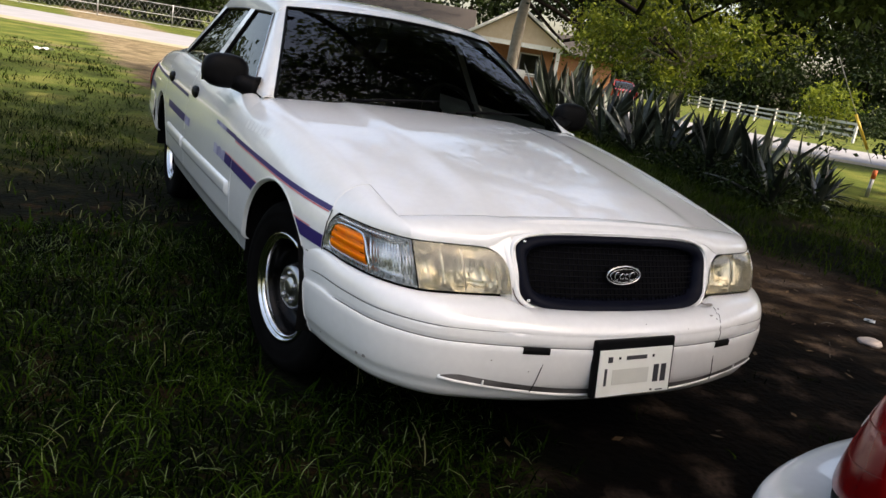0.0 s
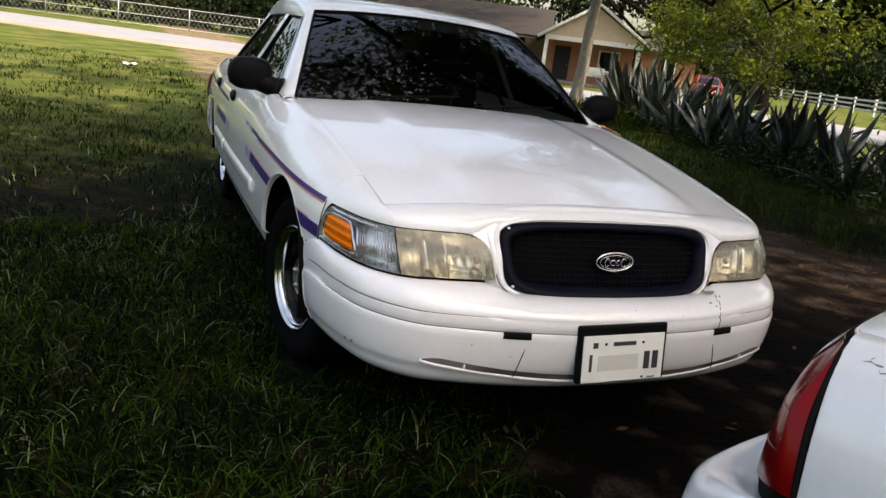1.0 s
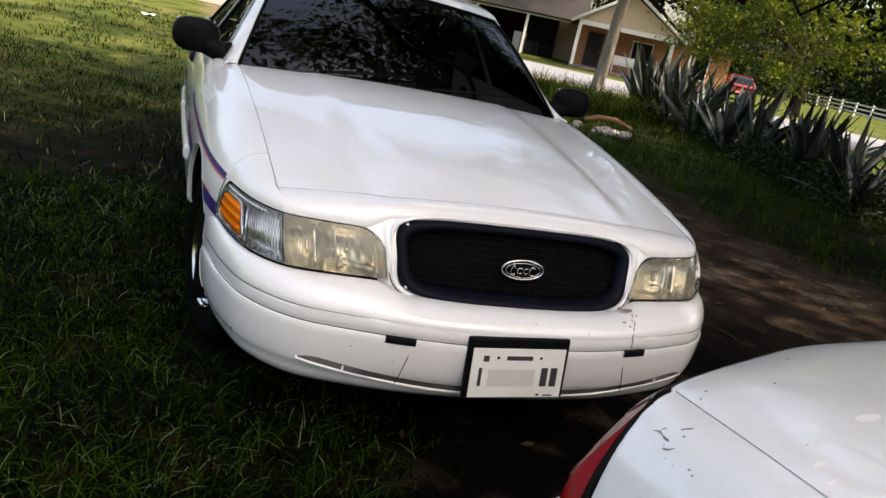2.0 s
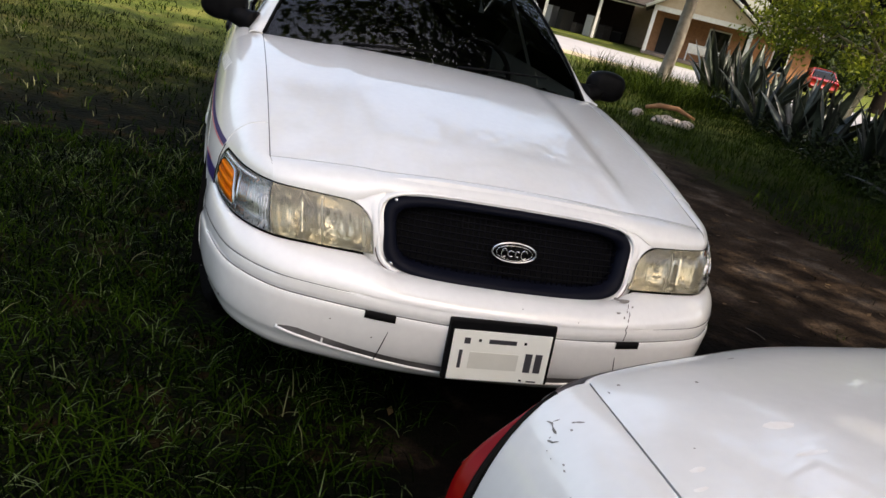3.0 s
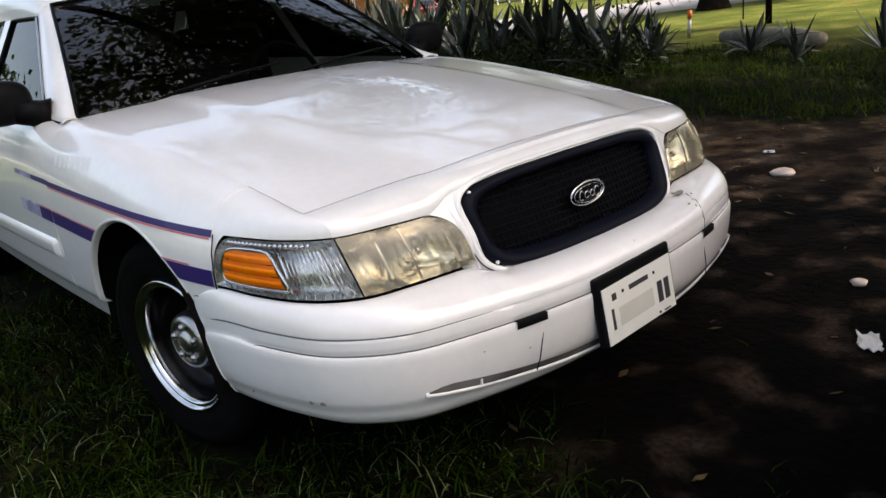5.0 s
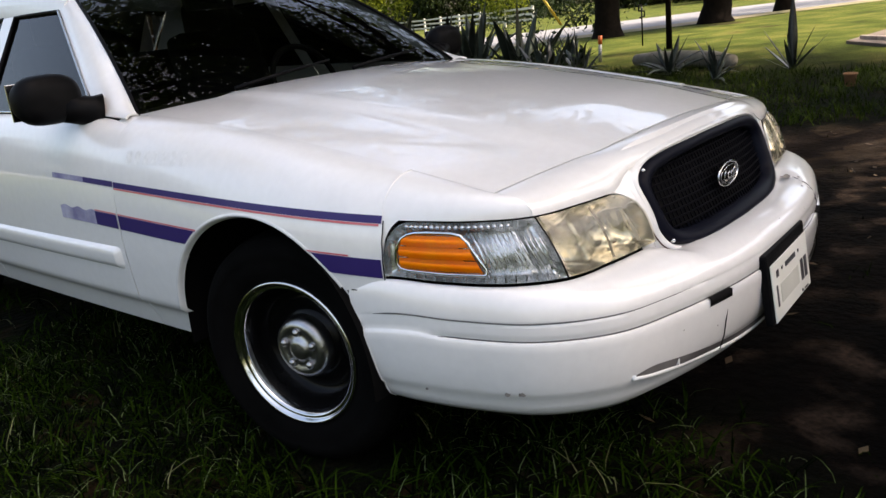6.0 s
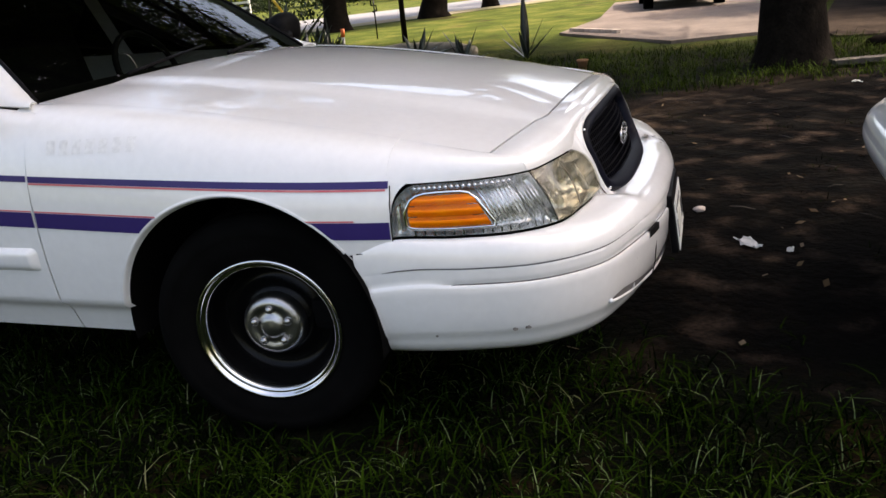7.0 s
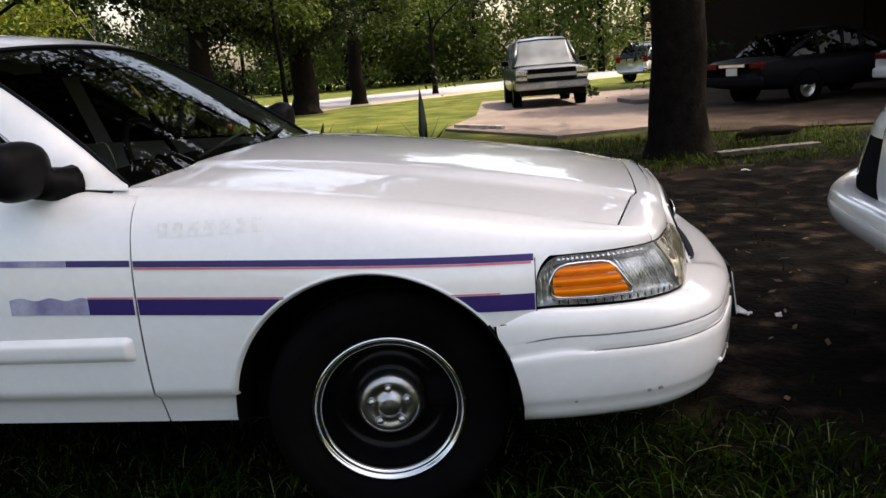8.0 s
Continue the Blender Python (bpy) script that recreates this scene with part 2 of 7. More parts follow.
def tube(points, radii, sides=8, caps=True):
    """A tapered round tube along points, as verts and faces."""
    pts = [Vector(p) for p in points]
    verts, faces = [], []
    side = None
    for i, p in enumerate(pts):
        way = (pts[min(i + 1, len(pts) - 1)] - pts[max(i - 1, 0)]).normalized()
        if side is None:
            side = way.orthogonal().normalized()
        side = (side - way * side.dot(way)).normalized()
        up = way.cross(side)
        r = radii[i] if hasattr(radii, "__len__") else radii
        for k in range(sides):
            a = 2 * math.pi * k / sides
            verts.append(p + (side * math.cos(a) + up * math.sin(a)) * r)
    for i in range(len(pts) - 1):
        for k in range(sides):
            a, b = i * sides + k, i * sides + (k + 1) % sides
            faces.append((a, b, b + sides, a + sides))
    if caps:
        faces.append(tuple(range(sides))[::-1])
        faces.append(tuple(range((len(pts) - 1) * sides, len(pts) * sides)))
    return verts, faces


def join(*pieces):
    verts, faces = [], []
    for v, f in pieces:
        o = len(verts)
        verts += list(v)
        faces += [tuple(i + o for i in g) for g in f]
    return verts, faces


def revolve(profile, center, sides=48, axis_sign=1):
    """Turns (x, r) points round the x axis through center."""
    verts, faces = [], []
    n = len(profile)
    for k in range(sides):
        a = 2 * math.pi * k / sides
        for x, r in profile:
            verts.append((center[0] + axis_sign * x, center[1] + r * math.cos(a), center[2] + r * math.sin(a)))
    for k in range(sides):
        for j in range(n - 1):
            a, b = k * n + j, ((k + 1) % sides) * n + j
            faces.append((a, b, b + 1, a + 1))
    return verts, faces


import functools

# ---- the sedans ----
# Car frame: x to the car's left, y from the front bumper back, z up; right side is x < 0.
IDX = [0, 1, 2, 3, 4, 5, 6, 7, 8]
LOW = spline(IDX, [(0, .140, .588), (.2, .147, .589), (.41, .178, .592), (.58, .203, .592), (.708, .237, .592), (.80, .335, .594), (.852, .47, .598), (.884, .615, .602), (.906, .715, .575)])
TOP = spline(IDX, [(0, .205, .735), (.2, .209, .735), (.44, .232, .733), (.60, .262, .733), (.723, .307, .732), (.797, .405, .733), (.840, .52, .735), (.866, .615, .737), (.892, .71, .74)])
BUMP = spline(IDX, [(0, .008, 0), (.18, .012, 0), (.36, .034, 0), (.54, .078, 0), (.69, .138, 0), (.808, .262, 0), (.868, .42, 0), (.900, .57, 0), (.912, .715, 0)])
RLOW = spline(IDX, [(0, 5.195, .55), (.3, 5.187, .55), (.5, 5.16, .55), (.665, 5.092, .55), (.785, 5.018, .565), (.87, 4.934, .60), (.936, 4.815, .645), (.946, 4.6, .66), (.957, 4.37, .655)])
RTOP = spline(IDX[:7], [(0, 5.175, .911), (.3, 5.13, .903), (.5, 5.052, .907), (.63, 4.995, .910), (.705, 4.965, .906), (.742, 4.946, .904), (.756, 4.93, .905)])
RBUMP = spline(IDX, [(0, 5.285, 0), (.3, 5.280, 0), (.53, 5.258, 0), (.725, 5.205, 0), (.85, 5.130, 0), (.916, 5.018, 0), (.938, 4.82, 0), (.953, 4.6, 0), (.963, 4.37, 0)])
WIDE = spline([.55, .62, .715, .85, 1.05, 1.66, 2.5, 3.4, 4.1, 4.5, 4.82, 4.95], [.868, .888, .909, .93, .946, .966, .98, .98, .966, .95, .935, .92])
TUCK = spline([.25, .305, .36, .392, .404, .45, .55, .62], [.09, .068, .05, .036, .016, .008, .001, 0])
BELT_X = spline([1.66, 2.5, 3.4, 3.8, 4.3, 4.6, 4.93], [.848, .865, .868, .858, .826, .803, .755])
BELT_Z = spline([1.66, 1.82, 2.0, 2.5, 3.4, 3.8, 4.3, 4.6, 4.93], [.941, .964, .973, .985, 1.0, 1.008, .992, .962, .907])
ROUND = spline([.6, 1.0, 1.66], [.9, .88, .73])
HOOD_Q = 1.45
MID = .62
FRONT_AXLE, REAR_AXLE, AXLE_Z = 1.046, 3.945, .322
ARCHES = [(1.05, .335, .398), (3.955, .335, .392)]


def hood_edge(y):
    q = min(max((y - .387) / 1.343, 0), 1)
    return .735 + .055 * q, .777 + .187 * (1 - (1 - q) ** HOOD_Q)


def seam(y):
    if y < 1.664:
        x, z = hood_edge(y)
        return x + .003, z + .002
    return float(BELT_X(y)), float(BELT_Z(y))


def side_point(y, k):
    """The body side, right half as positive x: k 0 at the upper seam, 1 at the waist, 2 at the sill."""
    xs, zs = seam(y)
    w = float(WIDE(y))
    if k <= 1:
        th, e = k * math.pi / 2, float(ROUND(y)) if y < 1.664 else .9
        return Vector((xs + (w - xs) * max(math.sin(th), 0) ** e, y, MID + (zs - MID) * max(math.cos(th), 0) ** e))
    z = MID - (k - 1) * (MID - .305)
    return Vector((w - float(TUCK(z)), y, z))


def side_x(y, z):
    xs, zs = seam(y)
    w = float(WIDE(y))
    if z >= MID:
        r = min((z - MID) / (zs - MID), 1)
        e = float(ROUND(y)) if y < 1.664 else .9
        return xs + (w - xs) * (1 - r ** (2 / e)) ** (e / 2)
    return w - float(TUCK(z))


def front_face(u, v, out=0.0):
    a, b = Vector(LOW(u)), Vector(TOP(u))
    d = Vector(LOW(min(u + .05, 8))) - Vector(LOW(max(u - .05, 0)))
    n = Vector((d.y, -d.x, 0.0)).normalized()
    n.z = .35
    n.normalize()
    return a.lerp(b, v) + n * (out + .012 * 4 * v * (1 - v) * min(1, max((7.6 - u) / 2.0, .2)))


def tail_bulge(u):
    q = min(max((u - 2.9) / 1.5, 0), 1)
    return q * q * (3 - 2 * q)


def quarter_end(k):
    """Where the quarter panel ends at the tail lamp."""
    return 4.815 + .115 * max(0, 1 - k) ** 1.5


@functools.lru_cache(maxsize=None)
def quarter_edge(v):
    """How far the rear edge of the quarter panel bows out from a straight line, at height share v."""
    line_at = Vector(RLOW(6)).lerp(Vector(RTOP(6)), v)
    lo, hi = 0.0, 1.0
    for _ in range(24):
        k = (lo + hi) / 2
        lo, hi = (k, hi) if side_point(quarter_end(k), k).z > line_at.z else (lo, k)
    return side_point(quarter_end(lo), lo) - line_at


def rear_face(u, v, out=0.0):
    bow = quarter_edge(round(min(max(v, 0), 1), 4)) * (u / 6) ** 2
    a, b = Vector(RLOW(u)) + bow, Vector(RTOP(u)) + bow
    c = min(u, 4.6)
    d = Vector(RLOW(c + .05)) - Vector(RLOW(max(c - .05, 0)))
    d.normalize()
    n = Vector((-d.y, d.x, 0.03)).normalized()
    near_top = min(max((v - .5) / .5, 0), 1)
    tip = 1 - .85 * near_top * near_top * (3 - 2 * near_top) * min(max((u - 4.0) / 1.4, 0), 1)
    return a.lerp(b, v) + n * (out + tip * (.022 * (1 - (2 * v - 1) ** 4) + .012 * tail_bulge(u) * math.sin(math.pi * min(max(v, 0), 1) ** 2)) * min(1, (6.02 - u) / .12))


def flip(p, s):
    return Vector((p[0] * s, p[1], p[2]))


def side_panel(name, y0, y1, ks, s, parent, ny, arches=(), label="", out=0.0, mat=None, drop=None):
    """A body panel on one side; y0 and y1 may be functions of k. Wheel openings are cut out with a clean round edge."""
    f0 = y0 if callable(y0) else (lambda k: y0)
    f1 = y1 if callable(y1) else (lambda k: y1)
    us = steps(0, 1, ny)
    pts, cells = grid(lambda u, k: side_point(f0(k) + (f1(k) - f0(k)) * u, k), us, ks)
    for cy, cz, r in arches:
        inside = [math.hypot(p.y - cy, p.z - cz) < r for p in pts]
        cells = [c for c in cells if not all(inside[i] for i in c)]
        for i in {i for c in cells for i in c}:
            if inside[i]:
                p = pts[i]
                if p.z < cz + .2:
                    y, z = cy + math.copysign(math.sqrt(r * r - (p.z - cz) ** 2), p.y - cy), p.z
                else:
                    d = Vector((p.y - cy, p.z - cz)).normalized() * r
                    y, z = cy + d.x, cz + d.y
                pts[i] = Vector((side_x(y, z), y, z))
    if drop:
        cells = [c for c in cells if not all(drop(pts[i]) for i in c)]
    used = sorted({i for c in cells for i in c})
    number = {i: k for k, i in enumerate(used)}
    verts = [flip(pts[i] + Vector((out, 0, 0)), s) for i in used]
    return mesh(name, verts, [tuple(number[i] for i in c) for c in cells], mat or M_WHITE, parent, thick=.005, label=label)


def hood_point(a, q, lift=0.0):
    """a -1 to 1 across, q 0 at the front seam to 1 at the windscreen."""
    e = abs(a)
    jog = min(max((e - .56) / .06, 0), 1)
    yf = .313 + .06 * a * a * .3 + jog * .016 + max(e - .6, 0) * .125
    xf = .735 * a
    xr = .79 * a
    yr = 1.66 + .07 * a * a
    y = yf + (yr - yf) * q
    x = xf + (xr - xf) * q
    zf = .822 - .045 * a * a
    zr = .992 - .028 * a * a
    z = zf + (zr - zf) * (1 - (1 - q) ** HOOD_Q)
    dome = 1 - min(max((e - .605) / .034, 0), 1)
    dome = dome * dome * (3 - 2 * dome)
    z += .016 * dome * min(q * 6, 1) * (1 - .6 * q)
    return Vector((x, y, z + lift))


def strip_on_side(name, y0, y1, z_low, z_high, s, mat, parent, out=.0045, n=24, label=""):
    """A thin painted band lying on the body side."""
    us = steps(y0, y1, n)
    vs, fs = grid(lambda y, k: flip(Vector((side_x(y, z_low(y) + (z_high(y) - z_low(y)) * k) + out, y, z_low(y) + (z_high(y) - z_low(y)) * k)), s), us, [0, .5, 1])
    return mesh(name, vs, fs, mat, parent, label=label)


def bumper(name, plan, inner, rows, n_idx, parent, label):
    us = steps(-n_idx, n_idx, n_idx * 12)
    sign_y = -1 if plan(0)[1] < 1 else 1

    def at(u, r):
        w, d, z = rows[r]
        e = abs(u)
        if sign_y < 0 and r in (7, 8, 9) and e < 2.5:
            w = .03
        if sign_y < 0 and r in (13, 14, 15):
            d = d * min(max((6.5 - e) / .3, 0), 1) + .0015 * (r - 12) * min(max((e - 6.2) / .3, 0), 1)
        p, q = Vector(plan(e)), Vector(inner(e))
        t = Vector(plan(min(e + .04, n_idx))) - Vector(plan(max(e - .04, 0)))
        n = Vector((t.y, -t.x, 0)) * (-sign_y if sign_y > 0 else 1)
        n.normalize()
        top = q.z - .003
        p = p + n * d
        out = p.lerp(Vector((q.x, q.y, 0)), w)
        zz = rows[-1][2] + (z - rows[-1][2]) * (top - rows[-1][2]) / (rows[0][2] - rows[-1][2])
        if sign_y < 0:
            dip = min(max((2.2 - e) / .35, 0), 1)
            zz -= .026 * w * dip * dip * (3 - 2 * dip)
            cy, cz, rr = ARCHES[0]
            edge = cy - math.sqrt(max((rr - .004) ** 2 - (zz - cz) ** 2, 0))
            if out.y > edge:
                out = Vector((out.x, edge, 0))
        return flip(Vector((out.x, out.y, zz)), -1 if u < 0 else 1)

    vs, fs = grid(at, us, list(range(len(rows))))
    return mesh(name, vs, fs, M_WHITE, parent, thick=.004, label=label), at


def lid_point(a, q, lift=0.0):
    e = abs(a)
    ye = 4.35 + (4.93 - 4.35) * q
    r, corner_r = Vector(RTOP(6 * e)), Vector(RTOP(6))
    xn = e + (r.x / corner_r.x - e) * q
    x = (float(BELT_X(ye)) - .004) * xn
    y = ye + (.04 * (1 - e * e)) * (1 - q) + (r.y - 4.93) * q
    z = float(BELT_Z(ye)) + .034 * (1 - e * e) * (1 - q) + (r.z - corner_r.z + .045 * (1 - e ** 4) * (1 - q) ** .5) * q
    return Vector((x * (1 if a >= 0 else -1), y, z + lift))


def sedan():
    car = thing("sedan")
    # hood
    vs, fs = grid(lambda a, q: hood_point(a, q), steps(-1, 1, 48), steps(0, 1, 30))
    mesh("hood", vs, fs, M_WHITE, car, thick=.006)
    # header panel between the hood seam and the lamps
    xa = spline([0, 1, 2, 3, 4], [0, .272, .60, .80, 1.0])

    def raise_at(u):
        r = min(max((2.30 - u) / .50, 0), 1)
        return r * r * (3 - 2 * r)

    def header(u, k):
        a = hood_point(float(xa(abs(u))) * (1 if u >= 0 else -1), 0)
        a = Vector((a.x, a.y - .0055, a.z - .001))
        b = flip(front_face(abs(u), 1.0), 1 if u >= 0 else -1) + Vector((0, .014, .038)) * raise_at(abs(u))
        th = k * math.pi / 2
        s, c = math.sin(th) ** .95, max(math.cos(th), 0) ** .95
        return Vector((a.x + (b.x - a.x) * s, a.y + (b.y - a.y) * s, b.z + (a.z - b.z) * c))

    vs, fs = grid(header, steps(-4, 4, 64), steps(0, 1, 8))
    mesh("header_panel", vs, fs, M_WHITE, car, thick=.005)
    for s in (-1, 1):
        # strip between grille and headlamp
        def surround(u, q):
            low = -.06
            if u > 2.0:
                low = 1.01 - .45 * .9 * (1 - math.sqrt(max(0, 1 - min(max(1 - (u - 2.02) / .42, 0), 1) ** 2)))
            v = low + (1 - low) * q
            w = max(q - .35, 0) / .65 if u <= 2.0 else q
            return flip(front_face(u, v, -.002 - .02 * max(1.86 - u, 0) / .24) + Vector((0, .014, .038)) * raise_at(u) * w * w, s)

        vs, fs = grid(surround, steps(1.76, 2.0, 5) + [2.005, 2.03, 2.07, 2.12, 2.18, 2.25, 2.33, 2.42, 2.5], steps(0, 1, 10))
        mesh("grille_surround", vs, fs, M_WHITE, car, thick=.004)
        # front fender with its nose
        def nose(t, k):
            y = .387 + t * .233
            x, z = hood_edge(y)
            a, b = Vector((x + .003, y, z + .002)), front_face(4 + 3 * t, 1.0)
            th = k * math.pi / 2
            sn, cs = math.sin(th) ** .9, max(math.cos(th), 0) ** .9
            p = Vector((a.x + (b.x - a.x) * sn, a.y + (b.y - a.y) * sn, b.z + (a.z - b.z) * cs))
            x1, z1 = hood_edge(.62)
            last = front_face(7, 1.0)
            full = side_x(.62, last.z + (z1 + .002 - last.z) * cs)
            p.x += t * t * (full - (x1 + .003 + (last.x - x1 - .003) * sn))
            return p

        vs, fs = grid(nose, steps(0, 1, 14) + [1.02], steps(0, 1, 10))
        ks = steps(0, 1, 16)[:-1] + steps(1, 2, 18)
        fender = side_panel("front_fender", lambda k: .62 if k < .62 else .611, 1.661, ks, s, car, 46, [ARCHES[0]], drop=lambda p: p.y < .86 and p.z < .569)
        mesh("fender_nose", [flip(v, s) for v in vs], fs, M_WHITE, fender)
        side_panel("front_door", 1.667, 2.856, ks, s, car, 24)
        rear_door = side_panel("rear_door", 2.862, lambda k: 3.76 + .04 * max(0, 1 - k), ks, s, car, 26, [ARCHES[1]])
        side_panel("quarter_panel", lambda k: 3.766 + .04 * max(0, 1 - k), quarter_end, ks, s, car, 40, [ARCHES[1]], drop=lambda p: p.z < .655 and p.y > 4.33)
        def corner(y, k):
            x, z = hood_edge(y)
            a, b = Vector((x + .004, y, z - .001)), Vector((float(BELT_X(y)) + .004, y, float(BELT_Z(y)) + .001))
            return flip(a.lerp(b, k) + Vector((0, 0, .006 * math.sin(k * math.pi))), s)
        vs, fs = grid(corner, steps(1.655, 1.75, 5), steps(0, 1, 4))
        mesh("cowl_corner", vs, fs, M_WHITE, car, thick=.004)
        # door mouldings and handles
        for y0, y1 in ((1.69, 2.835), (2.88, 3.50)):
            def moulding(y, k):
                a = (k - .5) * 2
                z = .548 + a * .036
                e = min((y - y0) / .02, (y1 - y) / .02, 1)
                return flip(Vector((side_x(y, z) + (.002 + .016 * max(0, 1 - a ** 4)) * max(e, .1), y, z)), s)
            vs, fs = grid(moulding, [y0, y0 + .008, y0 + .02] + steps(y0 + .03, y1 - .03, 10) + [y1 - .02, y1 - .008, y1], steps(0, 1, 10))
            mesh("door_moulding", vs, fs, M_WHITE, car)
        for y in (2.70, 3.56):
            z = .862
            x = side_x(y, z)
            bm = bmesh.new()
            bmesh.ops.create_uvsphere(bm, u_segments=20, v_segments=10, radius=1, matrix=Matrix.Translation((s * (x + .004), y, z)) @ Matrix.Diagonal((.022, .075, .034, 1)))
            part("door_handle", bm, M_BLACK, car, "black oval handle", True)
        # wheel openings: rolled lip and well
        for cy, cz, r in ARCHES:
            angles = steps(9, 143 if cy < 2 else 177, 56)
            def lip(a, k):
                rr = r + .003 - .016 * k
                y, z = cy + rr * math.cos(radians(a)), max(cz + rr * math.sin(radians(a)), .306)
                return flip(Vector((side_x(y, max(z, .27)) + .003 + .002 * math.sin(k * math.pi) - .03 * max(k - .5, 0), y, z)), s)
            vs, fs = grid(lip, angles, steps(0, 1, 4))
            mesh("wheel_arch_lip", vs, fs, M_WHITE, car)
            vs, fs = grid(lambda a, k: flip(Vector((.93 - .42 * k, cy + (r - .004) * math.cos(radians(a)), cz + (r - .004) * math.sin(radians(a)))), s), steps(-6, 186, 30), [0, .3, 1])
            vs2, fs2 = grid(lambda a, k: flip(Vector((.51, cy + (r + .1) * k * math.cos(radians(a)), cz + (r + .1) * k * math.sin(radians(a)))), s), steps(-3, 183, 30), [0, .5, 1])
            v3, f3 = join((vs, fs), (vs2, fs2))
            mesh("wheel_well", v3, f3, M_WELL, car)
        # lamps: reflector, lens, gasket
        def lamp_v(u, q, u0, u1, round_in, round_out, low=.04, high=.97):
            hi = high
            if round_in and u - u0 < round_in:
                hi = high - (high - .52) * (1 - math.sqrt(max(0, 1 - min(1 - (u - u0) / round_in, 1) ** 2))) * .9
            if round_out and u1 - u < round_out:
                hi = min(hi, high - (high - .35) * (1 - math.sqrt(max(0, 1 - min(1 - (u1 - u) / round_out, 1) ** 2))))
            return low + (hi - low) * q

        def corner_fill(u, q):
            low = lamp_v(u, 1, 4.0, 6.975, 0.0, .72) + .08
            return flip(front_face(u, low + (1.03 - low) * q, .002), s)

        vs, fs = grid(corner_fill, steps(6.36, 6.975, 18) + [7.02], steps(0, 1, 8))
        mesh("fender_corner", vs, fs, M_WHITE, fender)
        for name, u0, u1, ri, ro, lens in (("headlamp", 2.02, 3.97, .42, 0.0, M_LENS), ("turn_signal", 4.0, 6.975, 0.0, .72, M_CLEAR)):
            us = sorted(set(steps(u0, u1, 40) + steps(u0, u0 + .4, 10) + steps(u1 - .5, u1, 10)))
            gap = lambda u, q, out, grow: flip(front_face(u, lamp_v(u, q, u0, u1, ri, ro) + (grow if q > .5 else -grow * .6) * (abs(q - .5) * 2), out), s)
            vs, fs = grid(lambda u, q: gap(u, q, .004, .045), [max(u0 - .03, 2.0)] + us[1:-1] + [u1 + .03], steps(0, 1, 10))
            lamp_ob = mesh(name, [gap(u, q, -.003, .085) for u in us for q in (0, 0.001, .999, 1)], [(i * 4 + j, (i + 1) * 4 + j, (i + 1) * 4 + j + 1, i * 4 + j + 1) for i in range(len(us) - 1) for j in (0, 2)], M_SEAM, car)
            def bowl(u, q):
                a = (u - u0) / (u1 - u0)
                edge = min(a * 14, (1 - a) * 14, q * 7, (1 - q) * 7, 1)
                if name == "headlamp":
                    split = .66
                    b = (a / split if a < split else (a - split) / (1 - split))
                    b = 1 - (2 * b - 1) ** 2
                    depth = .018 + .060 * b * (1 - (2 * q - 1) ** 2 * .8) + .0035 * abs(math.sin(a * 34)) * (q > .28) + (.012 if a < split and q < .26 and abs(a / split - .5) < .38 * math.sqrt(1 - (q / .26) ** 2) else 0)
                else:
                    depth = .022 + .012 * math.sin(a * 60) ** 2
                return flip(front_face(u, lamp_v(u, q, u0, u1, ri, ro), .002 - depth * max(edge, 0)), s)
            vs, fs = grid(bowl, us, steps(0, 1, 16))
            mesh("reflector", vs, fs, M_REFLECT if name == "headlamp" else M_SILVER, lamp_ob)
            vs, fs = grid(lambda u, q: gap(u, q, .007, 0), us, steps(0, 1, 12))
            mesh("lens", vs, fs, lens, lamp_ob, inside=(0, 1.0, .6))
            if name == "headlamp":
                for ub, vb in ((2.66, .50), (3.30, .42)):
                    c = flip(front_face(ub, vb, -.035), s)
                    bm = bmesh.new()
                    bmesh.ops.create_uvsphere(bm, u_segments=12, v_segments=8, radius=.011, matrix=Matrix.Translation(c))
                    part("bulb", bm, M_CHROME, lamp_ob, smooth=True)
                vs, fs = grid(lambda u, q: flip(front_face(u, .08 + .82 * q, -.006), s), [2.86, 2.89], steps(0, 1, 4))
                mesh("divider", vs, fs, M_CHROME_OLD, lamp_ob, thick=.004)
            else:
                # amber side piece with ribs, chrome edge beads
                vs, fs = grid(lambda u, v: flip(front_face(u, v, -.0005), s), steps(5.47, 6.46, 16), steps(.21, .76, 6))
                mesh("amber_backing", vs, fs, M_AMBER, lamp_ob, label="orange side marker")
                for r in range(3):
                    lo = .205 + r * .19
                    def rib(t, q):
                        v = lo + .172 * q
                        left, right = 5.24 + .14 * (v - .2), 6.62 - 1.1 * max(v - .42, 0) ** 1.7
                        return flip(front_face(left + (right - left) * t, v, .0035 + .004 * math.sin(q * math.pi)), s)
                    vs, fs = grid(rib, steps(0, 1, 18), steps(0, 1, 6))
                    mesh("amber_rib", vs, fs, M_AMBER, lamp_ob, label="orange ribbed side marker")
                loop = [flip(front_face(u, v, .004), s) for u, v in [(5.22, .17), (5.9, .165), (6.5, .17), (6.62, .19), (6.68, .25), (6.68, .45), (6.62, .57), (6.52, .69), (6.38, .76), (6.2, .795), (5.95, .805), (5.7, .805), (5.48, .80), (5.35, .77), (5.27, .66), (5.22, .45), (5.17, .26), (5.18, .19), (5.22, .17)]]
                vs, fs = tube(loop, .0045, 6, False)
                mesh("marker_bezel", vs, fs, M_CHROME, lamp_ob)
                for k in range(18):
                    u = 4.5 + k * .11
                    c = flip(front_face(u, .89, .002), s)
                    bm = bmesh.new()
                    bmesh.ops.create_icosphere(bm, subdivisions=1, radius=.0065, matrix=Matrix.Translation(c))
                    part("bead", bm, M_CHROME, lamp_ob, smooth=True)
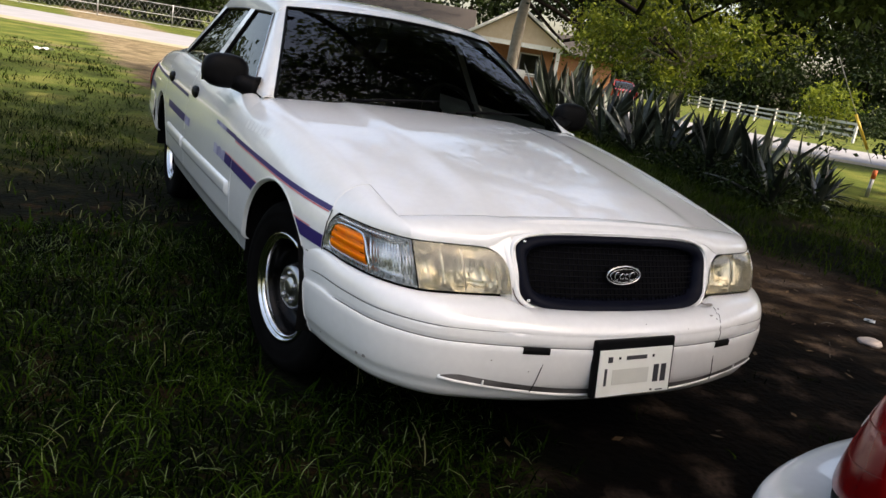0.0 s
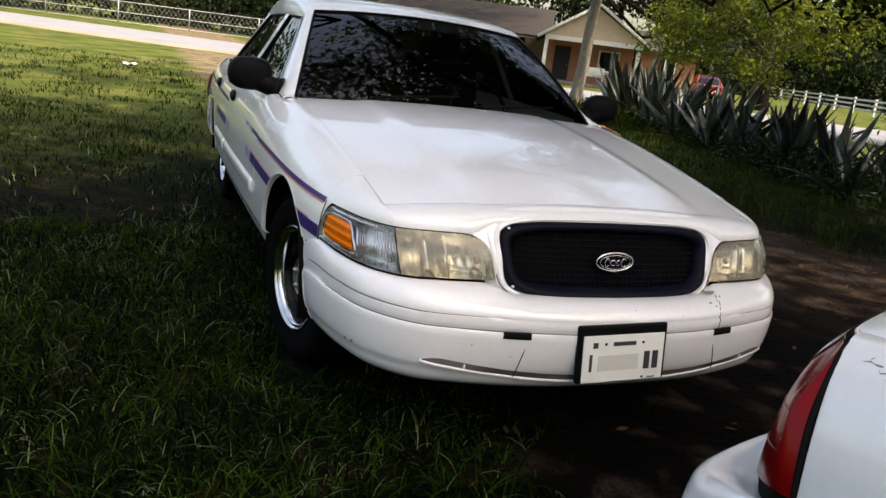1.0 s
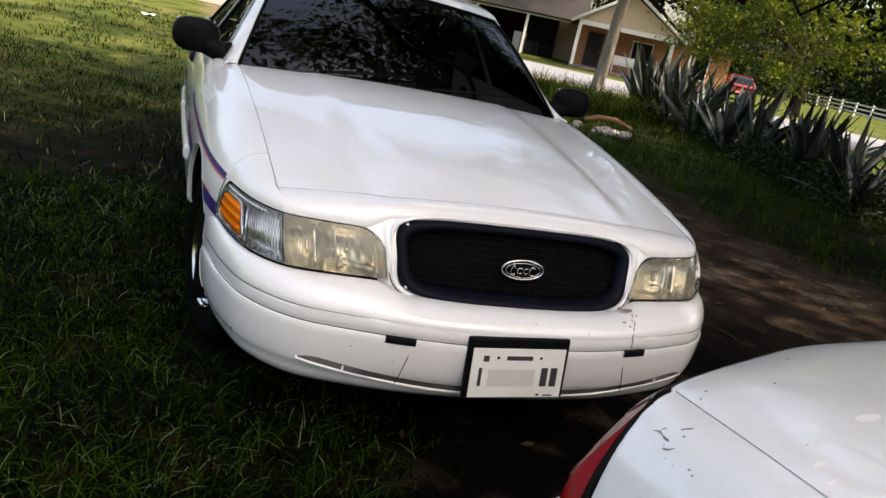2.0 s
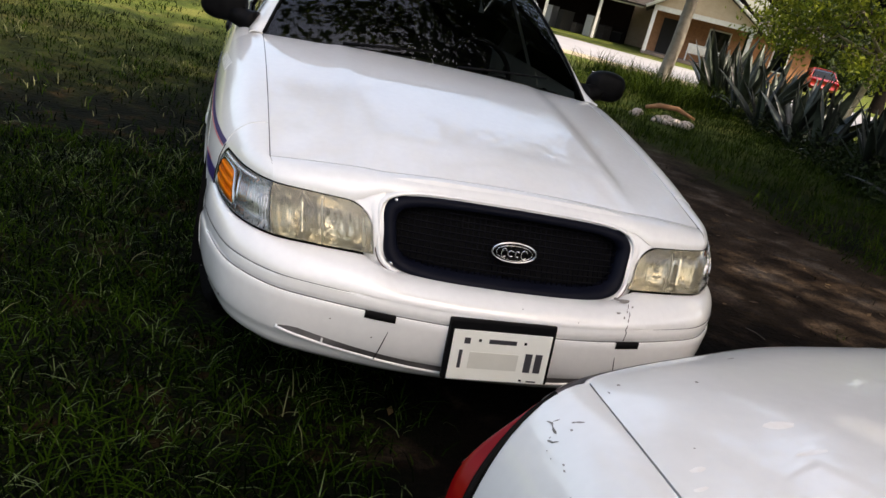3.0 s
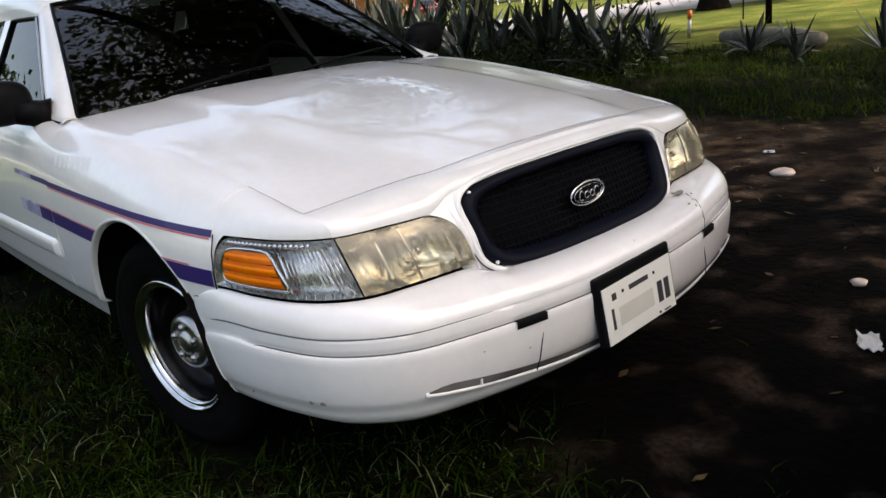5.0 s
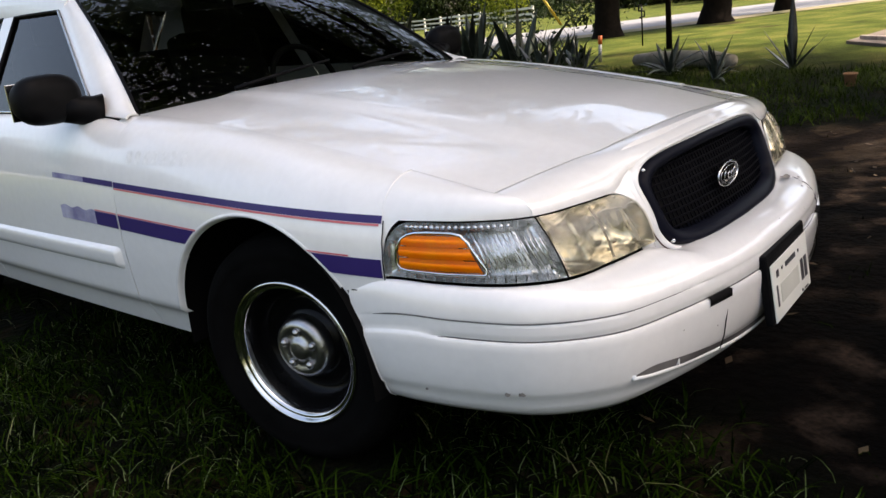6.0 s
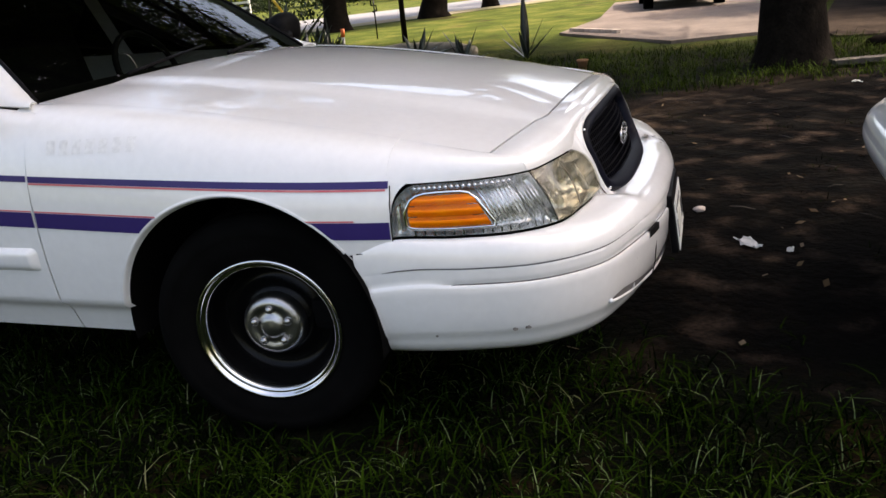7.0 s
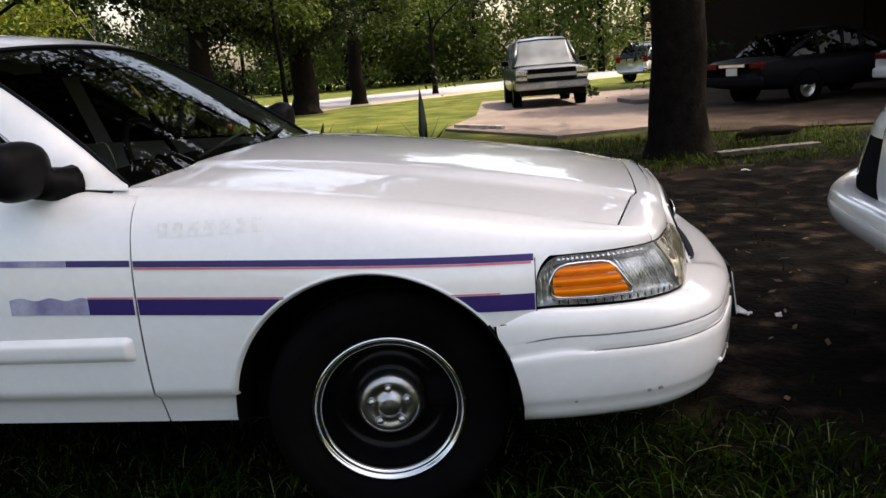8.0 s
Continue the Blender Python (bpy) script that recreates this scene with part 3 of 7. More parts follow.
                for k in range(16):
                    u = 4.15 + k * .16
                    bm = box_bm((.004, .004, .016), flip(front_face(u, .10, .001), s), .001)
                    part("bead", bm, M_CHROME, lamp_ob)
                for k in range(14):
                    u = 4.10 + k * .08
                    vs, fs = tube([flip(front_face(u, v, -.006), s) for v in (.2, .5, .82)], .0017, 6)
                    mesh("flute", vs, fs, M_CHROME, lamp_ob)
                vs, fs = tube([flip(front_face(5.12 + .2 * abs(v - .5), v, -.004), s) for v in (.14, .4, .6, .86)], .004, 6)
                mesh("flute", vs, fs, M_CHROME, lamp_ob)

        # wheels
        for name, y in (("front_wheel", FRONT_AXLE), ("rear_wheel", REAR_AXLE)):
            c = (s * .778, y, AXLE_Z)
            tyre = [(-.10, .21), (-.112, .25), (-.108, .305), (-.09, .328), (-.06, .3365), (-.055, .331), (-.05, .3375), (-.005, .3385), (0, .331), (.005, .3385), (.05, .3375), (.055, .331), (.06, .3365), (.09, .328), (.106, .308), (.1125, .285), (.1115, .283), (.1125, .262), (.1105, .245), (.104, .222), (.096, .212)]
            wheel = thing(name, (0, 0, 0))
            wheel.parent = car
            v, f = revolve(tyre, c, 72, s)
            mesh("tyre", v, f, M_RUBBER, wheel)
            v, f = revolve([(.088, .200), (.07, .186), (.040, .178), (.012, .168), (-.004, .15), (.0, .125), (.018, .108), (.030, .098), (.034, .02), (.034, 0)], c, 56, s)
            mesh("rim", v, f, M_STEEL, wheel, label="black painted steel rim")
            v, f = revolve([(.094, .2135), (.103, .2115), (.1065, .207), (.104, .2025), (.097, .1995), (.094, .1965), (.096, .193), (.094, .1885), (.084, .1845), (.072, .182)], c, 72, s)
            mesh("trim_ring", v, f, M_CHROME, wheel, label="bright chrome trim ring")
            v, f = revolve([(.030, .092), (.050, .0905), (.064, .085), (.072, .075), (.074, .060), (.070, .054), (.070, .036), (.078, .031), (.081, .02), (.082, 0)], c, 40, s)
            mesh("hub_cap", v, f, M_CHROME_OLD, wheel, label="dull chrome hub cap")
            for k in range(5):
                a = 2 * math.pi * k / 5 + math.pi / 2
                bm = bmesh.new()
                bmesh.ops.create_uvsphere(bm, u_segments=10, v_segments=8, radius=.0125, matrix=Matrix.Translation((c[0] + s * .073, y + .052 * math.cos(a), AXLE_Z + .052 * math.sin(a))))
                part("lug_nut", bm, M_CHROME_OLD, wheel, smooth=True)
            if name == "front_wheel":
                # the front wheels are turned a little towards the car's left
                steer = Matrix.Translation(c) @ Matrix.Rotation(radians(11), 4, "Z") @ Matrix.Translation((-c[0], -c[1], -c[2]))
                for ob in wheel.children:
                    ob.data.transform(steer)
        # mirrors
        m = thing("wing_mirror")
        m.parent = car
        def shell(a, b):
            ca, sa, cb, sb = math.cos(a), math.sin(a), math.cos(b), math.sin(b)
            f = lambda t, p: math.copysign(abs(t) ** p, t)
            y = f(sb, .8) * .062
            w = 1 - .1 * (y > 0)
            return Vector((s * (.975 + f(ca, .75) * f(cb, .6) * .105), 1.935 + y, 1.045 + f(sa, .75) * f(cb, .6) * .078 * w))
        vs, fs = grid(shell, steps(-math.pi, math.pi, 28), steps(-math.pi / 2, math.pi / 2, 16))
        mesh("mirror_housing", vs, fs, M_BLACK, m)
        vs, fs = tube([(s * .832, 1.88, .985), (s * .86, 1.89, .99), (s * .895, 1.905, 1.0), (s * .93, 1.92, 1.015)], [.058, .05, .046, .05], 14)
        mesh("mirror_arm", vs, fs, M_BLACK, m)
        bm = box_bm((.165, .004, .115), (s * .985, 1.99, 1.045), .001)
        part("mirror_glass", bm, M_CHROME, m)
    # grille
    def outline(ph, scale):
        c, sn = math.cos(ph), math.sin(ph)
        X, Z = math.copysign(abs(c) ** .34, c), math.copysign(abs(sn) ** .44, sn)
        x = X * (.402 + .016 * Z) * scale
        z = .668 + Z * .111 * (1 - (1 - scale) * 2.4) + (.011 * (1 - X * X) * Z if Z > 0 else 0)
        return x, z

    def grille_y(x, z):
        u = abs(x) / .2 if abs(x) < .2 else 1 + (abs(x) - .2) / .22
        a, b = LOW(u), TOP(u)
        return a[1] + (b[1] - a[1]) * (z - .59) / .143

    grille = thing("grille")
    grille.parent = car
    ring = [(1.0, .006), (.99, -.012), (.972, -.020), (.94, -.021), (.90, -.012), (.885, .010), (.88, .035)]

    def ring_point(ph, r):
        x, z = outline(ph, ring[r][0])
        return Vector((x, grille_y(x, z) + ring[r][1], z))

    vs, fs = grid(ring_point, steps(0, 2 * math.pi, 120), list(range(len(ring))))
    mesh("grille_frame", vs, fs, M_GRILLE, grille, label="glossy black grille frame")
    # white moulded lip all round the opening, with a fine dark joint at its outer edge
    lip = [(1.0, .008), (1.006, -.013), (1.018, -.0165), (1.034, -.012), (1.05, .002), (1.085, .012), (1.13, .02)]
    vs, fs = grid(lambda ph, r: Vector((outline(ph, lip[r][0])[0], grille_y(*outline(ph, lip[r][0])) + lip[r][1], outline(ph, lip[r][0])[1])), steps(0, 2 * math.pi, 120), list(range(len(lip))))
    mesh("grille_lip", vs, fs, M_WHITE, grille, label="white lip round the grille")
    v, f = tube([Vector((outline(ph, 1.046)[0], grille_y(*outline(ph, 1.046)) - .006, outline(ph, 1.046)[1])) for ph in steps(math.pi * 1.03, math.pi * 1.97, 60)], .0018, 6)
    mesh("panel_gap", v, f, M_JOINT, grille)
    vs, fs = grid(lambda x, z: Vector((x, grille_y(x, z) + .03, z)), steps(-.37, .37, 12), steps(.575, .77, 4))
    mesh("grille_backing", vs, fs, M_SEAM, grille)
    pieces = []
    for k in range(41):
        x = -.36 + k * .018
        zl, zh = .578, .762 + .012 * (1 - (x / .36) ** 2)
        pieces.append(tube([(x, grille_y(x, z) + .014, z) for z in (zl, (zl + zh) / 2, zh)], .0022, 4))
    for k in range(11):
        z = .586 + k * .0175
        pieces.append(tube([(x, grille_y(x, z) + .011, z) for x in steps(-.36, .36, 10)], .0026, 4))
    v, f = join(*pieces)
    mesh("grille_mesh", v, f, M_GRILLE_MESH, grille)
    badge = mesh("badge", *grid(lambda a, r: Vector((.070 * r * math.cos(a), .166 - .012 * math.sqrt(max(0, 1 - r * r * .9)), .672 + .031 * r * math.sin(a))), steps(0, 2 * math.pi, 40), [0, .4, .7, .9, 1]), M_STEEL, grille, label="dark oval badge with a silver rim")
    v, f = tube([(.070 * math.cos(a), .160, .672 + .031 * math.sin(a)) for a in steps(0, 2 * math.pi, 40)], .0032, 8, False)
    mesh("badge_rim", v, f, M_CHROME, badge)
    marks = [tube([(.058 * math.cos(a), .1535 + .004 * abs(math.cos(a)), .672 + .0235 * math.sin(a)) for a in steps(0, 2 * math.pi, 40)], .0011, 5, False)]
    for x, w, h in ((-.034, .008, .014), (-.012, .010, .009), (.008, .007, .009), (.030, .010, .014)):
        marks.append(tube([(x + w * math.cos(a), .1515 + abs(x) * .06, .671 + h * math.sin(a)) for a in steps(.4, 5.6, 10)], .0017, 5))
    v, f = join(*marks)
    mesh("badge_mark", v, f, M_CHROME, badge, label="fine silver scrollwork")
    for x, z in ((-.372, .757), (-.362, .588)):
        bm = bmesh.new()
        bmesh.ops.create_uvsphere(bm, u_segments=10, v_segments=8, radius=.0065, matrix=Matrix.Translation((x, grille_y(x, z) - .012, z)))
        part("grille_bolt", bm, M_CHROME, grille, smooth=True)
    # bumpers
    rows = [(1, 0, .588), (.8, 0, .587), (.55, 0, .580), (.33, 0, .569), (.16, 0, .552), (.07, 0, .538), (.035, 0, .526), (.03, 0, .5225), (.06, 0, .5205), (.02, 0, .518), (.005, 0, .51), (0, 0, .497), (0, 0, .484), (0, -.003, .4815), (0, -.007, .4795), (0, .004, .4765), (0, .006, .472), (0, .006, .455), (0, .004, .42), (0, 0, .385), (0, -.006, .36), (0, -.010, .347), (0, -.018, .337), (0, -.022, .32), (0, -.032, .30), (0, -.05, .284), (0, -.08, .275), (0, -.16, .272), (0, -.30, .272)]
    front, fb = bumper("front_bumper", BUMP, LOW, rows, 8, car, "white moulded bumper cover with grooves")
    rrows = [(1, 0, .662), (.75, 0, .662), (.45, 0, .657), (.2, 0, .643), (.07, 0, .62), (.02, 0, .60), (0, 0, .575), (0, .002, .569), (0, -.001, .563), (0, .002, .557), (0, .006, .53), (0, 0, .48), (0, -.015, .43), (0, -.03, .405), (0, -.06, .38), (0, -.12, .365), (0, -.3, .36)]
    bumper("rear_bumper", RBUMP, RLOW, rrows, 8, car, "white moulded rear bumper cover")
    # openings in the front bumper cover: dark patches standing for shade inside
    def bump_plane(x):
        lo, hi = 0.0, 8.0
        for _ in range(30):
            m = (lo + hi) / 2
            lo, hi = (m, hi) if BUMP(m)[0] < abs(x) else (lo, m)
        return float(BUMP(lo)[1])

    for s in (-1, 1):
        # grey beads along the moulded grooves paint in their shade
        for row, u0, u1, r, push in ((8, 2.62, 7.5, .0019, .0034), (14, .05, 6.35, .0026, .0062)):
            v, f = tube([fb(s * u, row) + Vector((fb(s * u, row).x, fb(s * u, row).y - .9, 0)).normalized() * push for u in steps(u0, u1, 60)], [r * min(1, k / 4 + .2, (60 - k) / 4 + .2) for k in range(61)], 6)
            mesh("groove_shade_line", v, f, M_GROOVE_SHADE, front, label="thin grey line standing in for groove shade")
        v, f = tube([(s * (side_x(y, z) + .0025), y, z) for y, z in [(.611, .735), (.611, .69), (.611, .64), (.611, .60), (.613, .578), (.65, .571), (.68, .570), (.705, .570)]], .0016, 6)
        mesh("panel_gap", v, f, M_SEAM, car)
        vs, fs = grid(lambda x, z: Vector((x * s, bump_plane(x) - .0105 + .02 * (abs(z - .471) > .0097), z)), steps(.345, .432, 4), [.460, .4615, .471, .4805, .482])
        mesh("bumper_slot", vs, fs, M_SEAM, front, label="small black patch for the shade in a slot")

        def slit_z(x):
            return .318 + .045 * (max(x - .15, 0) / .5) ** 1.6

        def slit_point(x, q, s, out=.007):
            z = slit_z(x) + (.003 + .021 * q) * min((.675 - x) / .06, 1)
            return Vector((x * s, bump_plane(x) + float(np.interp(z, [.30, .32, .337, .347, .36, .385], [.032, .022, .018, .010, .006, 0])) - out, z))

        vs, fs = grid(lambda x, q: slit_point(x, q, s), steps(.0, .655, 24), [0, .5, 1])
        mesh("lower_intake", vs, fs, M_INTAKE, front, label="long dark strip for the shade in the lower intake slit")
        v, f = tube([slit_point(x, -.25, s, .004) for x in steps(0, .66, 24)], .0065, 8)
        mesh("intake_lip", v, f, M_WHITE, front)
        for x in (.53,):
            bm = box_bm((.006, .012, .016), (s * x, bump_plane(x) + .003, .330 + .045 * (max(x - .15, 0) / .5) ** 1.6), .001)
            part("intake_rib", bm, M_WHITE, front)
        v, f = tube([(s * x, bump_plane(x) - .0055 + (z < .36) * .006, z) for x, z in ((.352, .462), (.36, .42), (.372, .37), (.38, .335))], .0014, 5)
        mesh("bumper_crack", v, f, M_SEAM, front)
    # crack and scraped paint beside the grille
    def on_cover(u, r, push=.003):
        i = int(r)
        p = fb(u, i).lerp(fb(u, min(i + 1, len(rows) - 1)), r - i)
        return p + Vector((p.x * .3, -1, .5)).normalized() * push
    v, f = tube([on_cover(2.06 + .02 * math.sin(r * 2.1), r, .0022) for r in (1.5, 2.5, 3.5, 4.5, 6, 8, 10, 12, 13)], .0013, 5)
    mesh("bumper_crack", v, f, M_SEAM, front)
    rq = random.Random(12)
    for u0, r0, su, sr in ((1.92, 2.2, .05, .25), (2.02, 3.0, .02, .5), (1.85, 3.2, .06, .2), (1.97, 3.9, .03, .25), (2.12, 2.6, .03, .2), (1.1, 5.2, .01, .3)):
        loop = [(math.cos(2 * math.pi * k / 9) * rq.uniform(.4, 1), math.sin(2 * math.pi * k / 9) * rq.uniform(.4, 1)) for k in range(9)]
        mesh("scuff", [on_cover(u0 + a * su, r0 + b * sr, .0032) for a, b in loop], [tuple(range(9))], M_SCUFF, front)
    # greenhouse
    def screen(a, b, lift=0.0):
        base = Vector((.79 * a, 1.668 + .07 * a * a, .986 - .021 * a * a))
        top = Vector((.605 * a, 2.29 + .075 * a * a, 1.405 - .032 * a * a))
        return base.lerp(top, b) + Vector((0, -.55, .83)) * (lift + .022 * 4 * b * (1 - b))
    vs, fs = grid(screen, steps(-1, 1, 30), steps(0, 1, 16))
    mesh("windscreen", vs, fs, M_GLASS, car, inside=(0, 2.8, .8)).visible_shadow = False
    # dark band round the windscreen
    v, f = tube([screen(-1, b, .004) for b in steps(0, 1, 8)] + [screen(a, 1, .004) for a in steps(-1, 1, 16)][1:] + [screen(1, b, .004) for b in steps(1, 0, 8)][1:], .007, 6)
    mesh("windscreen_trim", v, f, M_BLACK, car)
    vs, fs = grid(lambda a, q: Vector((.80 * a, 1.655 + .07 * a * a + .06 * q, .974 - .026 * a * a + .01 * q)), steps(-1, 1, 24), [0, .5, 1])
    mesh("cowl", vs, fs, M_BLACK, car, label="black cowl grating")
    for x0, x1 in ((-.45, .02), (.10, .58)):
        v, f = tube([screen(x0 / .8, .02, .015), screen((x0 * .6 + x1 * .4) / .8, .05, .02), screen(x1 / .78, .10, .018)], [.008, .007, .004], 6)
        mesh("wiper", v, f, M_BLACK, car)
    def rail(y):
        return Vector((.665 - .02 * abs(y - 3.0), y, 1.345 - .03 * (y - 3.0) ** 2))
    def roof(a, q):
        e = min(abs(a), 1)
        y0, y1 = 2.29 + .075 * e * e, 3.78 - .05 * e * e
        y = y0 + (y1 - y0) * q
        z = 1.405 + .085 * max(math.sin(min(q * 1.03, 1) * math.pi), 0) ** .55 - .032 * e * e
        x = .605 * e + .02 * math.sin(q * math.pi) * e
        over = max(abs(a) - 1, 0) / .12
        if over:
            r = rail(y)
            x, z = x + (r.x - x) * math.sin(over * math.pi / 2), z + (r.z - z) * (1 - math.cos(over * math.pi / 2))
        return Vector((x * (1 if a >= 0 else -1), y, z))
    vs, fs = grid(roof, [-1.12, -1.09, -1.06, -1.03] + steps(-1, 1, 24) + [1.03, 1.06, 1.09, 1.12], steps(0, 1, 24))
    mesh("roof", vs, fs, M_WHITE, car, thick=.006)
    for s in (-1, 1):
        outer = spline([0, .18, 1], [(.852, 1.70, .964), (.842, 1.885, .985), (.653, 2.40, 1.334)])
        def pillar(b, k):
            p, q = screen(1, b), Vector(outer(b))
            m = p.lerp(q, k)
            return flip(m + Vector((.5, -.3, .5)) * (.016 * 4 * k * (1 - k)), s)
        vs, fs = grid(pillar, steps(0, 1, 16), steps(0, 1, 6))
        mesh("windscreen_pillar", vs, fs, M_WHITE, car, thick=.006)
        def glass_at(y, k, inset=0.0):
            b = Vector((float(BELT_X(y)) - .006, y, float(BELT_Z(y)) + .004))
            return flip(b.lerp(rail(y), k) - Vector((inset, 0, 0)), s)
        def window(name, low, high):
            vs, fs = grid(lambda q, k: glass_at(low[0] + (low[1] - low[0]) * q + (high[0] - low[0] + (high[1] - high[0] - low[1] + low[0]) * q) * k, k, .008), steps(0, 1, 12), steps(0, 1, 8))
            w = mesh(name, vs, fs, M_TINT, car, inside=(0, 2.8, .8))
            loop = [glass_at(low[0] + (high[0] - low[0]) * k, k, .002) for k in steps(0, 1, 5)] + [glass_at(high[0] + (high[1] - high[0]) * q, 1, .002) for q in steps(0, 1, 6)][1:] + [glass_at(high[1] + (low[1] - high[1]) * k, 1 - k, .002) for k in steps(0, 1, 5)][1:] + [glass_at(low[1] + (low[0] - low[1]) * q, 0, -.006) for q in steps(0, 1, 6)][1:]
            v, f = tube(loop, .008, 6, False)
            mesh("window_seal", v, f, M_BLACK, w)
            v, f = tube([glass_at(low[0] + (low[1] - low[0]) * q, .012, -.012) for q in steps(0, 1, 6)] , .005, 6)
            mesh("window_trim", v, f, M_CHROME, w, label="bright belt trim")
            if name == "front_window":
                v, f = tube([glass_at(low[0] - .012 + (high[0] - low[0]) * k, k, -.010) for k in steps(.01, 1, 8)], .0045, 6)
                mesh("window_trim", v, f, M_CHROME, w, label="bright trim along the pillar")
        window("front_window", (1.90, 2.79), (2.41, 2.79))
        window("rear_window", (2.89, 3.76), (2.89, 3.60))
        vs, fs = grid(lambda y, k: glass_at(y, k, .0), [2.792, 2.84, 2.888], steps(0, 1, 6))
        mesh("middle_pillar", vs, fs, M_WHITE, car, thick=.01)
        def back_pillar(b, k):
            p = Vector((.845, 3.765, 1.01)).lerp(rail(3.605), b)
            q = Vector((.742, 4.34, 1.0)).lerp(Vector((.585, 3.735, 1.372)), b)
            return flip(p.lerp(q, k) + Vector((.6, .2, .4)) * (.03 * 4 * k * (1 - k)), s)
        vs, fs = grid(back_pillar, steps(0, 1, 10), steps(0, 1, 8))
        mesh("rear_pillar", vs, fs, M_WHITE, car, thick=.006)
        vs, fs = grid(lambda q, k: flip(Vector((float(BELT_X(3.76 + .64 * q)), 3.76 + .64 * q, float(BELT_Z(3.76 + .64 * q)))).lerp(Vector((.80 - .04 * q, 3.77 + .62 * q, 1.015)), k), s), steps(0, 1, 8), [0, .5, 1])
        mesh("pillar_foot", vs, fs, M_WHITE, car)
    def rear_screen(a, b):
        top = Vector((.595 * a, 3.785 - .05 * a * a, 1.405 - .032 * a * a))
        low = Vector((.735 * a, 4.38 - .04 * a * a, 1.03 - .025 * a * a))
        return low.lerp(top, b) + Vector((0, .5, .85)) * (.02 * 4 * b * (1 - b))
    vs, fs = grid(rear_screen, steps(-1, 1, 20), steps(0, 1, 10))
    mesh("rear_screen", vs, fs, M_GLASS, car, inside=(0, 2.8, .8)).visible_shadow = False
    # trunk lid, rear panel, tail lamps
    vs, fs = grid(lid_point, steps(-1, 1, 48), steps(0, 1, 18))
    trunk = mesh("trunk_lid", vs, fs, M_WHITE, car, thick=.006)
    vs, fs = grid(lambda u, v: flip(rear_face(abs(u), v), 1 if u >= 0 else -1), steps(-.5, .5, 12), steps(0, 1, 10))
    mesh("rear_panel", vs, fs, M_WHITE, trunk, thick=.005)
    v, f = tube([(flip(Vector(RTOP(abs(u))), 1 if u >= 0 else -1)) for u in steps(-5.9, 5.9, 60)], .0045, 6)
    mesh("lid_edge", v, f, M_WHITE, trunk)
    def lamp_top(u):
        """The lid's white lip hangs over the lamps, but not at their outer tips."""
        q = min(max((u - 3.5) / 1.6, 0), 1)
        return .70 + .285 * q * q * (3 - 2 * q)

    for s in (-1, 1):
        vs, fs = grid(lambda u, q: flip(rear_face(u, lamp_top(u) + .012 + (1.0 - lamp_top(u) - .012) * q, .009), s), steps(.45, 5.9, 46) + [5.94, 5.97], steps(0, 1, 6))
        mesh("lid_lip", vs, fs, M_WHITE, trunk)
        lamp_ob = thing("tail_lamp")
        lamp_ob.parent = car
        vs, fs = grid(lambda u, q: flip(rear_face(u, .125 + (lamp_top(u) - .125) * q, .006), s), steps(2.62, 5.9, 40) + [5.93, 5.955, 5.975, 5.988], steps(0, 1, 16))
        mesh("red_lens", vs, fs, M_RED, lamp_ob, label="dark red wrap-round lens")
        vs, fs = grid(lambda u, q: flip(rear_face(u, .34 + (lamp_top(u) - .34) * q, .006 + .002 * math.sin(u * 40)), s), steps(1.7, 2.6, 24), steps(0, 1, 8))
        mesh("reverse_lens", vs, fs, M_SILVER, lamp_ob, label="clear faceted reversing lens")
        vs, fs = grid(lambda u, v: flip(rear_face(u, v, -.004), s), steps(.51, 5.995, 44), steps(-.03, 1.0, 10))
        mesh("lamp_housing", vs, fs, M_SEAM, lamp_ob, label="black housing rim")
        vs, fs = grid(lambda u, v: flip(rear_face(u, v, .002), s), steps(.53, 5.98, 44), [-.03, .02, .115])
        mesh("lamp_base", vs, fs, M_SEAM, lamp_ob)
        v, f = tube([flip(rear_face(5.995, vv, .003), s) for vv in steps(-.02, .99, 14)], .0045, 8)
        mesh("lamp_edge", v, f, M_SEAM, lamp_ob)
        for vv in (.36, .60):
            v, f = tube([flip(rear_face(u, vv, .0062), s) for u in steps(2.7, 5.85, 36)], .0012, 5)
            mesh("lens_rib", v, f, M_RED, lamp_ob)
    # floor pan and cabin
    bm = box_bm((1.55, 4.6, .10), (0, 2.7, .33), .03)
    box_bm((1.05, .9, .35), (0, .75, .42), .03, bm)
    box_bm((1.3, .10, .6), (0, 1.75, .62), .03, bm)
    part("underbody", bm, M_WELL, car)
    def dash(a, q):
        return Vector((.76 * a, 1.72 + .06 * a * a * (1 - q) + .44 * q, .955 - .025 * a * a + .02 * math.sin(q * 3) - (.12 if q > .95 else 0)))
    vs, fs = grid(dash, steps(-1, 1, 16), [0, .25, .5, .75, .94, 1])
    mesh("dashboard", vs, fs, M_DASH, car)
    v, f = tube([(.38 + .185 * math.cos(a), 2.30 + .07 * math.sin(a), .93 + .175 * math.sin(a)) for a in steps(0, 2 * math.pi, 28)], .014, 8, False)
    v2, f2 = tube([(.38, 2.14, .86), (.38, 2.30, .93)], .03, 8)
    v3, f3 = tube([(.21, 2.30, .93), (.38, 2.29, .92), (.55, 2.30, .93)], .016, 8)
    v, f = join((v, f), (v2, f2), (v3, f3))
    mesh("steering_wheel", v, f, M_BLACK, car)
